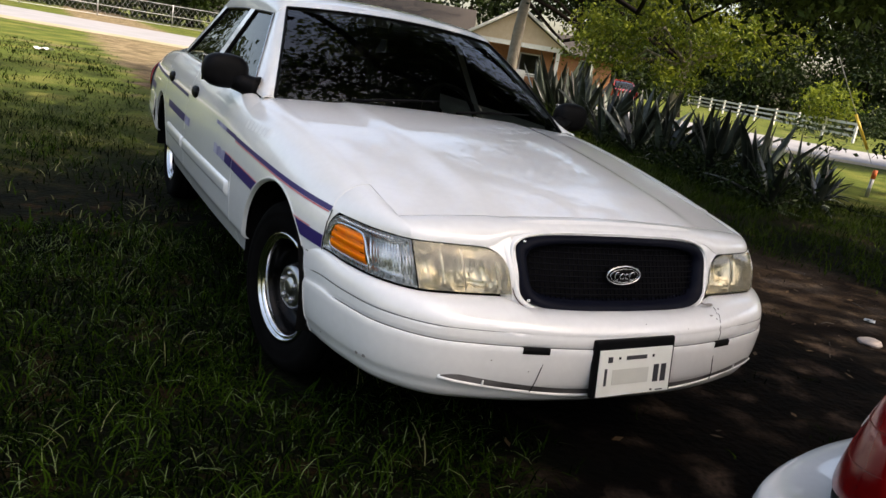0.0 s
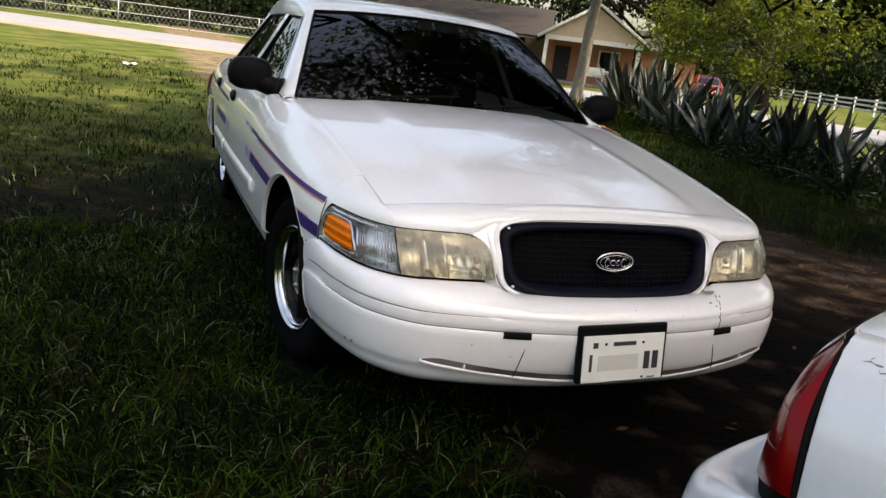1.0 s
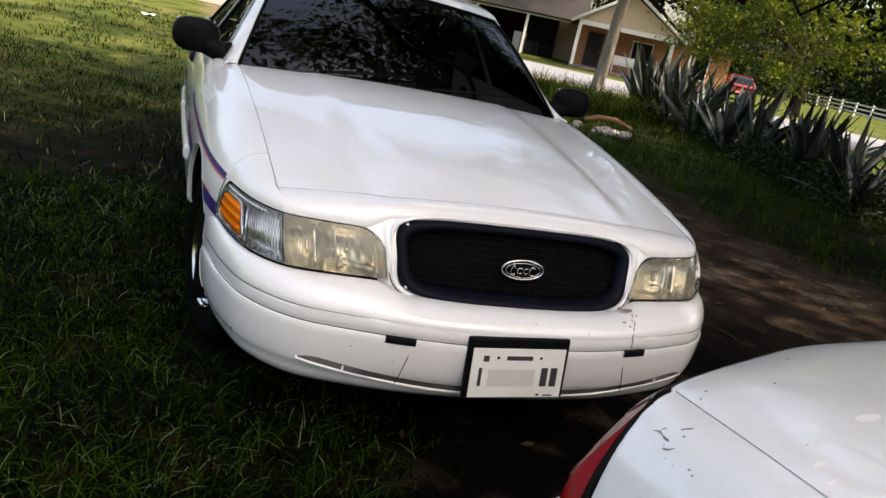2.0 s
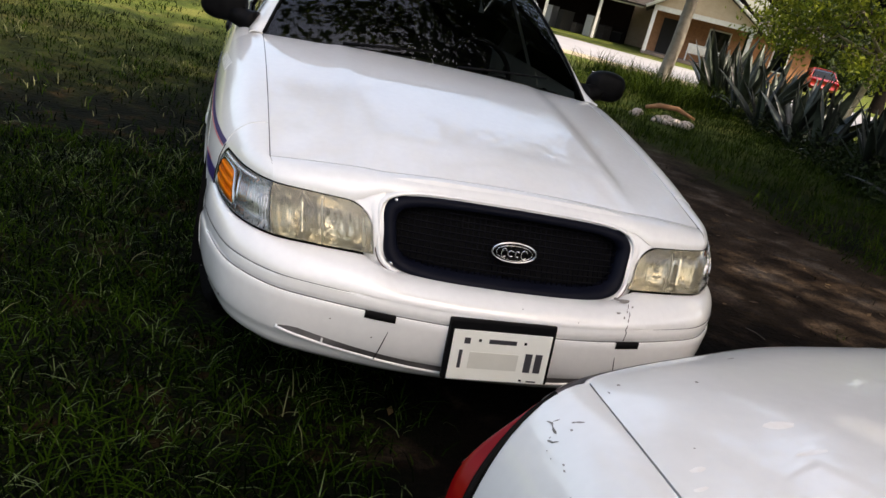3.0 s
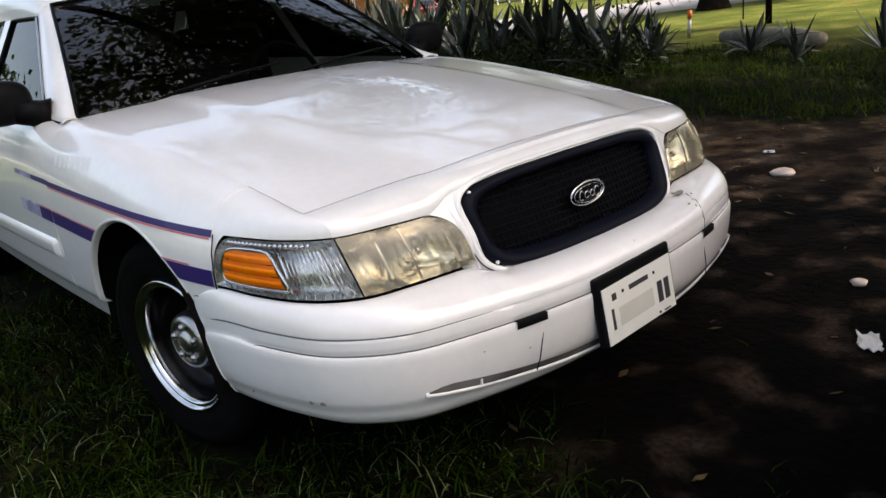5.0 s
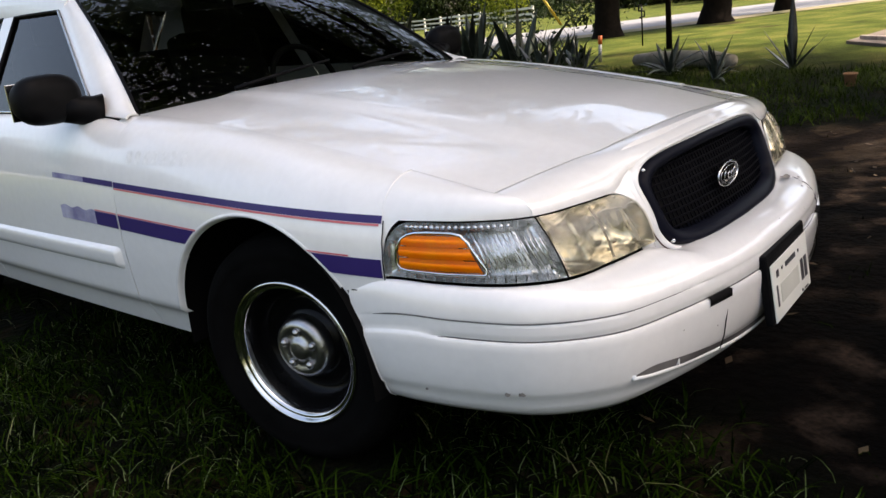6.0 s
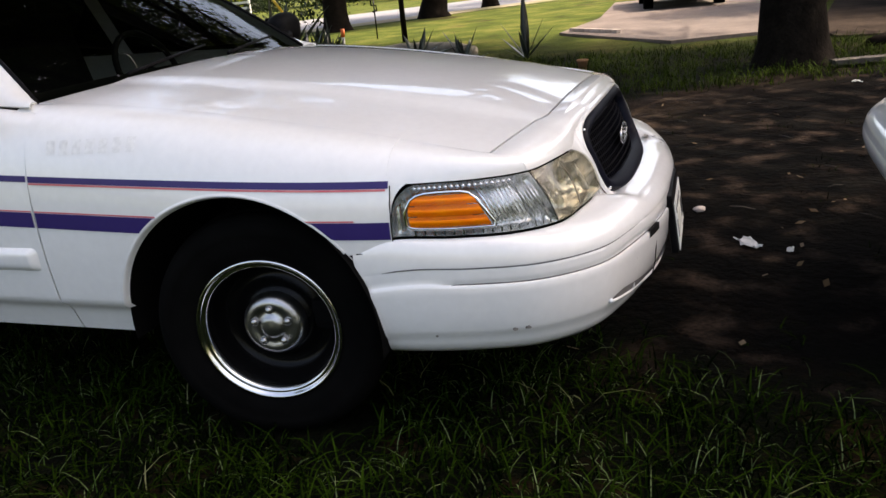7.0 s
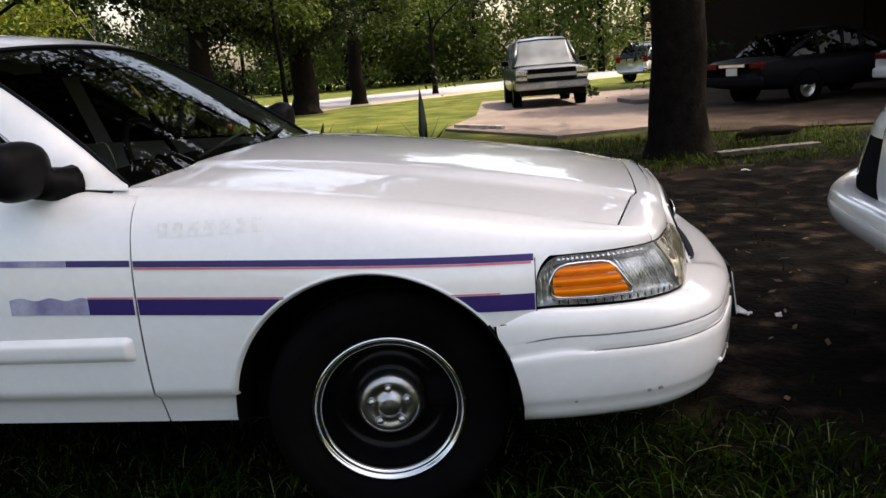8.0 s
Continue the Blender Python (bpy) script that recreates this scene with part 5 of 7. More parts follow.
def leaves(rs, blobs, n, size, droop=0.0, per=32, spread=2.0):
    """Folded leaf blades in sprays of `per` leaves, scattered through ellipsoids (centre, radii), thicker towards the outside."""
    weight = np.array([b[1][0] * b[1][1] * b[1][2] for b in blobs]) ** 0.75
    pick = rs.choice(len(blobs), n // per + 1, p=weight / weight.sum())
    c = np.array([b[0] for b in blobs], float)[pick]
    r = np.array([b[1] for b in blobs], float)[pick]
    d = rs.normal(size=(len(pick), 3))
    d /= np.linalg.norm(d, axis=1)[:, None]
    twig = c + d * r * (rs.random((len(pick), 1)) ** 0.45)
    wide = np.repeat(rs.uniform(.55, 1.25, (len(pick), 1)), per, axis=0)[:n]
    at = np.repeat(twig, per, axis=0)[:n]
    at = at + rs.normal(size=at.shape) * size * spread * wide * np.array([1, 1, .6])
    if droop:
        at[:, 2] -= np.abs(rs.normal(size=n)) * droop
    way = rs.normal(size=(n, 3))
    way[:, 2] -= 0.5
    way /= np.linalg.norm(way, axis=1)[:, None]
    side = np.cross(way, rs.normal(size=(n, 3)))
    side /= np.linalg.norm(side, axis=1)[:, None]
    up = np.cross(way, side)
    s = (size * (0.6 + 0.8 * rs.random((n, 1))))
    base, tip = at - way * s * 0.5, at + way * s * 0.5
    left = at + side * s * 0.24 + up * s * 0.08
    right = at - side * s * 0.24 + up * s * 0.08
    verts = np.stack([base, left, tip, right], axis=1).reshape(-1, 3)
    i = np.arange(n) * 4
    faces = np.concatenate([np.stack([i, i + 1, i + 2], 1), np.stack([i, i + 2, i + 3], 1)])
    return verts, faces


def limb(rs, start, end, r0, r1, bend=0.25, n=6):
    a, b = np.array(start, float), np.array(end, float)
    mid = rs.normal(size=(n + 1, 3)) * np.linalg.norm(b - a) * bend * 0.2
    pts = [a + (b - a) * t + mid[k] * math.sin(t * math.pi) for k, t in enumerate(steps(0, 1, n))]
    return tube(pts, [r0 + (r1 - r0) * t for t in steps(0, 1, n)], 9)


def tree(seed, base, r, fork, blobs, n, size, bark, leaf, label, lean=(0, 0), droop=0.0, group="", bough=(), shade=(), limb_bark=None, tufts=0):
    """Tapered trunk with root flare, limbs to each leaf mass, and a crown of many small leaves."""
    rs = np.random.RandomState(seed)
    t = thing("tree", base, label, "tree", group)
    local = lambda p: (p[0] - base[0], p[1] - base[1], p[2])
    heights = [-.1, .05, .25, .6, 1.2, fork * .6, fork]
    flare = [1.55, 1.35, 1.15, 1.04, 1.0, .92, .8]
    pts = [(lean[0] * h / fork + rs.normal() * r * .12 * (h > .3), lean[1] * h / fork + rs.normal() * r * .12 * (h > .3), h) for h in heights]
    pieces = [tube(pts, [r * f for f in flare], 18)]
    top = pts[-1]
    for c, rad in list(blobs) + list(bough) + list(shade):
        e = local(c)
        pieces.append(limb(rs, (top[0], top[1], top[2] - .2), e, r * .5, r * .08))
        for _ in range(3):
            d = rs.normal(size=3)
            d /= np.linalg.norm(d)
            m = [top[k] + (e[k] - top[k]) * .65 for k in range(3)]
            pieces.append(limb(rs, m, [e[k] + d[k] * rad[k] * .75 for k in range(3)], r * .18, r * .03))
    if limb_bark:
        v, f = join(*pieces[1:])
        mesh("limbs", v, f, limb_bark, t, label="thin dark limbs")
        pieces = pieces[:1]
    v, f = join(*pieces)
    mesh("trunk", v, f, bark, t)
    masses = []
    for c, rad in blobs:
        e = local(c)
        if tufts and c[1] > 7:
            for _ in range(tufts):
                d = rs.normal(size=3)
                d *= .85 * rs.random() ** .4 / np.linalg.norm(d)
                masses.append(([e[k] + d[k] * rad[k] for k in range(3)], [r_ * rs.uniform(.22, .36) for r_ in rad]))
        else:
            masses.append((e, rad))
    v, f = leaves(rs, masses, n, size, droop)
    quick_mesh("crown", v, f, leaf, t)
    if bough:
        v, f = leaves(rs, [(local(c), rad) for c, rad in bough], 9000, .10, .12, 24, 1.8)
        quick_mesh("bough", v, f, leaf, t)
    # dense leaf masses out of view, added to block sun and sky
    if shade:
        v, f = leaves(np.random.RandomState(seed + 500), [(local(c), rad) for c, rad in shade], 46000, .19, 0, 12, 2.4)
        quick_mesh("sun_block_leaves", v, f, leaf, t)
    return t


# the big oak that shades both cars
OAK = [((11.5, 1.8, 7.2), (2.6, 2.8, 1.6)), ((14.5, 2.5, 8.8), (3.0, 3.0, 1.8)), ((13.0, -1.8, 8.6), (2.8, 2.6, 1.6)), ((6.7, -.8, 8.2), (3.2, 3.2, 1.6)), ((3.2, 1.6, 7.8), (3.0, 3.0, 1.3)), ((.2, 3.4, 7.6), (2.8, 2.8, 1.2)), ((3.6, 5.6, 7.2), (2.6, 2.6, 1.2)), ((8.2, 3.6, 6.6), (2.6, 2.6, 1.3)), ((10, -3.4, 7.4), (3, 3, 1.5)), ((6.2, -6.5, 8), (3, 2.6, 1.4)), ((1.0, 9.4, 6.5), (3.4, 2.0, 1.4)), ((5.2, 10.0, 6.9), (3.0, 2.0, 1.4)), ((-3.6, 8.4, 6.6), (3.0, 2.2, 1.5)), ((3.2, 8.2, 5.3), (2.4, 1.2, .5)), ((9.5, 8.0, 7.2), (3.0, 2.4, 1.6))]
# the masses under shade are unseen, added to keep sun off the cars
tree(11, (6.75, -.82, 0), .31, 3.6, OAK, 40000, .22, M_BARK, M_LEAF, "large shady oak with dark furrowed trunk", lean=(-.15, .1), bough=[((5.7, 4.3, 2.75), (.9, .7, .30)), ((6.5, 3.2, 2.95), (.8, .8, .32)), ((7.4, 4.6, 3.1), (1.1, .9, .4)), ((5.2, 5.6, 2.8), (.6, .7, .22))], shade=[((2.4, -2.7, 8.4), (3.0, 3.1, .6)), ((2.5, -4.3, 9.3), (2.6, 2.6, .5)), ((3.6, 4.8, 8.0), (2.6, 2.6, .6)), ((6.6, 3.4, 8.2), (2.6, 2.8, .7)), ((4.6, 1.6, 8.8), (2.4, 2.2, .5))], tufts=9)
# drooping boughs at the edge of the yard
BOUGH = [((4.9, 8.6, 3.0), (.55, .5, .6)), ((6.3, 7.6, 3.1), (.9, .7, .5)), ((8.0, 6.2, 3.0), (1.0, .9, .55)), ((9.6, 5.4, 3.3), (1.1, 1.0, .7)), ((8.6, 7.2, 4.7), (2.0, 1.8, .8)), ((6.4, 9.2, 4.9), (1.9, 1.7, .75)), ((7.6, 6.6, 3.4), (1.2, .9, .6)), ((9.4, 6.8, 3.9), (1.6, 1.2, .9)), ((6.0, 6.8, 3.15), (.7, .6, .35)), ((11.0, 6.6, 3.7), (1.5, 1.2, .9)), ((12.6, 8.2, 3.7), (1.4, 1.2, .9))]
# last four leaf masses are unseen, added to break up the hood's reflection
tree(13, (9.05, 15.9, 0), .15, 3.6, [((9.0, 16.4, 5.4), (1.8, 1.8, 1.3)), ((7.6, 15.6, 4.2), (.8, .8, .8)), ((10.4, 15.4, 4.8), (1.2, 1.2, .9))] + BOUGH + [((4.4, 12.4, 4.7), (2.2, 1.4, .6)), ((1.4, 13.2, 4.8), (1.9, 1.4, .6)), ((7.2, 12.8, 5.0), (1.6, 1.2, .6)), ((3.4, 11.2, 3.9), (1.2, .8, .35))], 32000, .13, M_BARK_PALE, M_LEAF_DARK, "slim tree with pale grey trunk and drooping boughs", lean=(.3, .1), droop=.2, limb_bark=M_BARK)
tree(14, (13.8, 15.0, 0), .11, 2.2, [((13.2, 15.6, 3.4), (1.7, 1.6, 1.1)), ((14.8, 14.2, 2.9), (1.5, 1.5, 1.0)), ((12.4, 16.6, 2.3), (1.2, 1.2, .9)), ((14.2, 15.2, 5.0), (2.0, 2.0, 1.3)), ((15.8, 13.4, 3.6), (1.0, 1.0, .8)), ((13.6, 15.0, 1.7), (1.0, 1.0, .45))], 17000, .125, M_BARK_PALE, M_LEAF_BRIGHT, "young tree with bright green leaves", lean=(.5, -.1))
for seed, x, y, r, blobs, n in (
    (21, 21.0, 11.9, .38, [((21, 12, 7), (3.4, 3.4, 2.2)), ((19, 14, 5.2), (2, 2, 1.2)), ((23, 10, 6), (2.4, 2.4, 1.6)), ((20.4, 11.4, 3.9), (2.0, 1.8, .9)), ((22.4, 9.6, 3.6), (1.6, 1.6, .8))], 8200),
    (22, 25.4, 10.1, .46, [((25.4, 10.4, 4.6), (2.8, 2.8, 2.3)), ((26, 9, 8), (3.6, 3.6, 2.2)), ((23.5, 11.6, 3.6), (1.5, 1.5, 1.2)), ((25.0, 9.4, 3.1), (1.9, 1.7, .9)), ((27.4, 10.6, 3.6), (1.8, 1.8, 1.0)), ((22.8, 12.8, 3.2), (1.5, 1.4, .9))], 9800),
    (23, 29.9, 9.2, .30, [((30, 9, 8), (3, 3, 2.2)), ((31.5, 8, 6.0), (2, 2, 1.4)), ((30.5, 8.0, 4.3), (2.0, 2.0, 1.1))], 5200),
    (24, 37.0, 7.0, .13, [((37, 7, 7), (3.4, 3.4, 2.4)), ((38, 4.6, 5.6), (2.2, 2.2, 1.4))], 3600),
    # tree 26: crown widened out of view to shade the parked sedans
    (26, 19.6, -9.6, .34, [((19.4, -9.4, 4.4), (3.6, 3.6, 1.6)), ((15.5, -6.5, 4.6), (3.0, 3.0, 1.2)), ((16, -11.5, 5), (3.4, 3.4, 1.6)), ((21, -6.0, 4.8), (3.0, 3.0, 1.4)), ((12.5, -9, 5), (2.8, 3.2, 1.2)), ((17.5, -3.6, 4.9), (2.6, 2.6, 1.1)), ((22, -11, 4.6), (3.2, 3.2, 1.5)), ((18.5, -7.5, 5.6), (4.5, 4.0, 1.0))], 44000),
    # tree 27: added with an unseen crown to shade the bungalow and roof
    (27, 29.5, 31.0, .30, [((23.5, 34, 8.6), (4.5, 3.5, 1.6)), ((19.0, 32.5, 8.6), (3.8, 3.0, 1.4)), ((15.0, 36.5, 6.4), (3.4, 3.0, 1.3)), ((12.5, 40.5, 7.0), (3.4, 3.0, 1.8)), ((19.5, 42.5, 8.8), (4.5, 3.5, 1.4)), ((14.5, 44.0, 8.8), (4.0, 3.5, 1.4)), ((28, 31.5, 8), (3, 3, 1.6))], 19000),
    (25, 31.0, -4.8, .32, [((31, -4.6, 6.2), (3.4, 3.4, 2.2)), ((29.2, -2.4, 4.6), (2, 1.8, 1.2))], 4200),
):
    tree(seed, (x, y, 0), r, 3.2, blobs, int(n * 3.2), .17, M_BARK, M_LEAF if seed % 2 else M_LEAF_DARK, "roadside tree with a thick dark trunk", group="roadside trees")


# distant woods: many leaf masses over dark stems
def woods(name, seed, spots, n, size, leaf, label):
    rs = np.random.RandomState(seed)
    blobs, pieces = [], []
    for x, y, h in spots:
        for k in range(4):
            blobs.append(((x + rs.normal() * 2.4, y + rs.normal() * 2.4, h * (.13 + .24 * k) + rs.normal() * .6), (3.2 + rs.random() * 1.6, 3.2 + rs.random() * 1.6, h * .16)))
        if h < 3:
            continue
        pieces.append(tube([(x, y, -.1), (x + rs.normal() * .3, y, h * .4), (x, y, h * .7)], [.3, .22, .1], 6))
    v, f = leaves(rs, blobs, n, size)
    ob = quick_mesh(name, v, f, leaf)
    tagged(ob, label, "trees", kind="stuff")
    if not pieces:
        return
    v, f = join(*pieces)
    tagged(mesh("tree_stems", v, f, M_BARK), "dark stems of the distant trees", "trees", kind="stuff")


rw = random.Random(5)
woods("woods_north", 31, [(x + rw.uniform(-2, 2), 66 + rw.uniform(0, 14), rw.uniform(12, 20)) for x in range(-60, 62, 5)], 80000, .7, M_LEAF_DARK, "dense dark green trees beyond the road")
woods("woods_east", 32, [(80 + rw.uniform(0, 16), y + rw.uniform(-2, 2), rw.uniform(12, 18)) for y in range(10, 110, 4)], 120000, .65, M_LEAF_DARK, "dense dark green trees behind the white fence")
woods("woods_far_side", 33, [(58 + rw.uniform(0, 26), y + rw.uniform(-2, 2), rw.uniform(8, 15)) for y in range(-44, 30, 4)], 95000, .5, M_LEAF, "mixed green trees beyond the lawn")
woods("woods_behind", 34, [(math.cos(a) * 24 + rw.uniform(-3, 3), math.sin(a) * 22 - 4, rw.uniform(9, 14)) for a in steps(3.7, 5.3, 10)], 7000, .6, M_LEAF, "row of green trees at the edge of the yard")
woods("bushes", 35, [(x, y, 2.0) for x, y in ((27.2, -.9), (28.4, -1.2), (46, 34), (47.5, 33.2), (24, 15.8), (52, 36), (54, 33), (57, 36))], 4200, .22, M_LEAF_DARK, "low dark green bushes")
v, f = leaves(np.random.RandomState(36), [((46.2, 34.0, 2.4), (1.9, 1.9, 1.3))], 1500, .26)
tagged(quick_mesh("flowering_shrub", v, f, M_LEAF_BRIGHT), "bright shrub with yellow-green leaves", "shrub")

# ---- road, verge, drive ----
ROAD_A, ROAD_B = Vector((-60, 72.5, 0)), Vector((130, -60.5, 0))
along_road = (ROAD_B - ROAD_A).normalized()
across = Vector((-along_road.y, along_road.x, 0))


def band(name, near, far, z, mat, label, n=60):
    rs = random.Random(len(name))
    vs, fs = grid(lambda t, k: ROAD_A + (ROAD_B - ROAD_A) * t + across * (near + (far - near) * k + (rs.uniform(-.25, .25) if k in (0, 1) else 0)) + Vector((0, 0, z + .05 * math.sin(k * math.pi))), steps(0, 1, n), steps(0, 1, 4))
    return tagged(mesh(name, vs, fs, mat), label, "road", kind="structure")


band("verge", -1.6, 0.2, .004, M_SAND, "sandy strip beside the road")
band("road", 0, 11.5, .012, M_ROAD, "pale worn asphalt road")
rd = random.Random(8)
outline_pts = [(10.6, -1.35), (9.9, .6), (11.6, 2.0), (12.8, 3.0), (16.5, 2.7), (24, 3.3), (26, -3.6)]
me_v = [(x + rd.uniform(-.1, .1), y + rd.uniform(-.1, .1), .035) for x, y in outline_pts]
n = len(me_v)
slab = mesh("drive", me_v + [(x, y, -.05) for x, y, _ in me_v], [tuple(range(n))] + [(i, i + n, (i + 1) % n + n, (i + 1) % n) for i in range(n)], M_CONCRETE, smooth=False)
tagged(slab, "cracked pale concrete parking slab", "drive", kind="structure")
M_DIRT = material("brown_dirt", (0.022, 0.016, 0.012), 0.95, second=(0.065, 0.048, 0.037), scale=1.6, bump=0.4, bump_scale=30, fine=0.3, fine_scale=20, spec=0.05)
dirt_pts = [(8.9, -15), (9.0, -9), (8.9, -4), (9.2, -1.5), (10.55, -1.42), (26, -3.68), (25, -9), (24, -15)]
dirt_v = [(x + rd.uniform(-.1, .1) * (y > -3.6 and x < 9.5), y, .022) for x, y in dirt_pts]
n = len(dirt_v)
tagged(mesh("dirt_drive", dirt_v + [(x, y, -.05) for x, y, _ in dirt_v], [tuple(range(n))] + [(i, i + n, (i + 1) % n + n, (i + 1) % n) for i in range(n)], M_DIRT, smooth=False), "shaded brown dirt parking area", "drive", kind="structure")
for k, (x, y, w, d, h, turn) in enumerate(((17.4, -1.2, 1.8, .35, .14, 10),)):
    ob = thing("concrete_block", (x, y, 0), "low pale concrete slab lying in the grass", "slab", turn=turn)
    part("slab_body", box_bm((w, d, h), (0, 0, h / 2), .03), M_CONCRETE, ob)
for k in range(9):
    ob = thing("edging_brick", (11.9 + k * .14, 1.72 + k * .12, 0), "pinkish edging stone at the drive", "brick", "edging bricks", turn=40 + rd.uniform(-9, 9))
    part("brick_body", box_bm((.19, .09, .10), (0, 0, .05), .012), M_STONE, ob)

# ---- white board fence ----
fence = thing("board_fence", (0, 0, 0), "white painted three-board fence on posts", "fence")
F0, F1 = Vector((44, 30, 0)), Vector((76, 84, 0))
count = 14
post_me = None
for k in range(count):
    p = F0.lerp(F1, k / (count - 1))
    if post_me is None:
        ob = part("post", box_bm((.14, .14, 1.35), (0, 0, .675), .01), M_TRIM, fence)
        post_me = ob.data
    else:
        ob = new("post", post_me)
        ob.parent = fence
    ob.location = p
rail_len = (F1 - F0).length / (count - 1)
ang = math.atan2(F1.y - F0.y, F1.x - F0.x)
rail_me = None
for k in range(count - 1):
    for z in (.42, .80, 1.18):
        p = F0.lerp(F1, (k + .5) / (count - 1)) + Vector((-.08, .05, z))
        if rail_me is None:
            ob = part("rail", box_bm((rail_len, .04, .15), (0, 0, 0), .004), M_TRIM, fence)
            rail_me = ob.data
        else:
            ob = new("rail", rail_me)
            ob.parent = fence
        ob.matrix_basis = pose(*p, 0, rd.uniform(-.5, .5), math.degrees(ang))

# chain-link fence beyond the road
link = thing("wire_fence", (0, 0, 0), "grey wire mesh fence on steel posts", "fence")
for k in range(9):
    x = -26 + k * 4.6
    v, f = tube([(x, 57 - x * .25, 0), (x, 57 - x * .25, 1.5)], .035, 6)
    mesh("post", v, f, M_GALV, link)
for z in (1.45, .75, .1):
    v, f = tube([(x, 57 - x * .25, z) for x in (-26, -10, 10.8)], .02, 6)
    mesh("rail", v, f, M_GALV, link)
pieces = []
for k in range(120):
    x0 = -26 + k * .3
    for s in (-1, 1):
        x1 = x0 + s * .9
        pieces.append(tube([(x0, 57 - x0 * .25, .1), (x1, 57 - x1 * .25, 1.45)], .006, 3, False))
v, f = join(*pieces)
mesh("wire_mesh", v, f, M_GALV, link)


# ---- the house across the road ----
def quad(name, pts, mat, parent, thick=.0, label=""):
    return mesh(name, pts, [tuple(range(len(pts)))], mat, parent, smooth=False, thick=thick, label=label)


house = thing("house", (21.6, 37.2, 0), "tan and orange-brick bungalow with gabled porch", "house", turn=-27)
part("wall", box_bm((5.3, .2, 2.7), (.65, 3.0, 1.35), .0), M_BRICK, house, "orange brick wall")
part("wall", box_bm((.2, 7, 2.7), (3.2, 6.6, 1.35), .0), M_BRICK, house)
# dark sheet before the siding stands in for shade inside the carport
part("wall", box_bm((9.0, .2, 2.7), (-7.8, 9.6, 1.35), .0), M_BROWN, house, "dark back wall of the carport, its shade put into the colour")
part("wall", box_bm((.2, 5, 2.7), (-12.2, 7.6, 1.35), .0), M_SIDING, house)
part("wall", box_bm((15.6, .2, 2.7), (-4.6, 10.0, 1.35), .0), M_SIDING, house)
gable = quad("gable", [(-2.1, .02, 2.62), (3.4, .02, 2.62), (.65, .02, 4.32)], M_SIDING, house, .08)
for s in (-1, 1):
    quad("roof_slope", [(.65 + s * 3.2, -.5, 2.42), (.65 + s * 3.2, 10.4, 2.42), (.65, 10.4, 4.46), (.65, -.5, 4.46)], M_ROOF, house, .12)
    v, f = tube([(.65 + s * 3.2, -.52, 2.44), (.65, -.52, 4.48)], .11, 4)
    mesh("barge_board", v, f, M_TRIM, house)
quad("roof_slope", [(-13.0, 4.2, 2.5), (-1.6, 4.2, 2.5), (-1.6, 7.6, 4.3), (-13.0, 7.6, 4.3)], M_ROOF, house, .12)
quad("roof_slope", [(-13.0, 11.0, 2.5), (-1.6, 11.0, 2.5), (-1.6, 7.6, 4.3), (-13.0, 7.6, 4.3)], M_ROOF, house, .12)
part("porch_beam", box_bm((5.5, .2, .28), (.65, .1, 2.5), .01), M_TRIM, house)
for x in (-2.0, 3.2):
    part("porch_post", box_bm((.2, .2, 2.4), (x, .1, 1.2), .01), M_TRIM, house)
part("porch_floor", box_bm((5.6, 3.0, .16), (.65, 1.5, .08), .01), M_CONCRETE, house)
for x in (-11.8, -8.4, -5.2):
    part("carport_post", box_bm((.16, .16, 2.5), (x, 4.5, 1.25), .01), M_TRIM, house)
part("carport_beam", box_bm((10.2, .2, .24), (-7.8, 4.5, 2.5), .01), M_TRIM, house)
part("wall", box_bm((3.6, .2, 2.6), (5.4, 4.2, 1.3), .0), M_BRICK, house, "orange brick side wing")
part("wall", box_bm((.2, 5.4, 2.6), (7.2, 7.0, 1.3), .0), M_BRICK, house)
quad("roof_slope", [(3.6, 3.6, 2.45), (7.8, 3.6, 2.45), (7.8, 7.2, 3.7), (3.6, 7.2, 3.7)], M_ROOF, house, .12)
quad("roof_slope", [(3.6, 10.8, 2.45), (7.8, 10.8, 2.45), (7.8, 7.2, 3.7), (3.6, 7.2, 3.7)], M_ROOF, house, .12)
for x, w, z, h in ((1.9, 1.1, 1.45, 1.2), (5.6, .8, 1.45, 1.5)):
    y = 2.86 if x < 4 else 4.06
    win = part("window", box_bm((w + .16, .06, h + .16), (x, y, z), .01), M_TRIM, house)
    part("pane", box_bm((w, .04, h), (x, y - .03, z), 0), M_PANE, win)
door = part("door", box_bm((.95, .06, 2.05), (-.9, 2.86, 1.1), .01), M_DARKROOM, house)
v, f = join(tube([(-.55, 2.8, 1.05), (-.55, 2.74, 1.05)], .03, 6))
mesh("door_knob", v, f, M_GALV, door)
part("porch_rail", box_bm((2.2, .06, .08), (1.9, .1, .95), .005), M_TRIM, house)

# dark brown house behind the parked cars
house2 = thing("house", (24.5, -14.5, 0), "dark brown single-storey house under trees", "house", turn=-62)
part("wall", box_bm((15, .2, 2.8), (0, 0, 1.4), 0), M_BROWN, house2)
part("wall", box_bm((.2, 8, 2.8), (-7.5, 4, 1.4), 0), M_BROWN, house2)
part("wall", box_bm((.2, 8, 2.8), (7.5, 4, 1.4), 0), M_BROWN, house2)
part("wall", box_bm((15, .2, 2.8), (0, 8, 1.4), 0), M_BROWN, house2)
quad("roof_slope", [(-8.4, -1.6, 2.45), (8.4, -1.6, 2.45), (8.4, 4, 4.6), (-8.4, 4, 4.6)], M_ROOF, house2, .14)
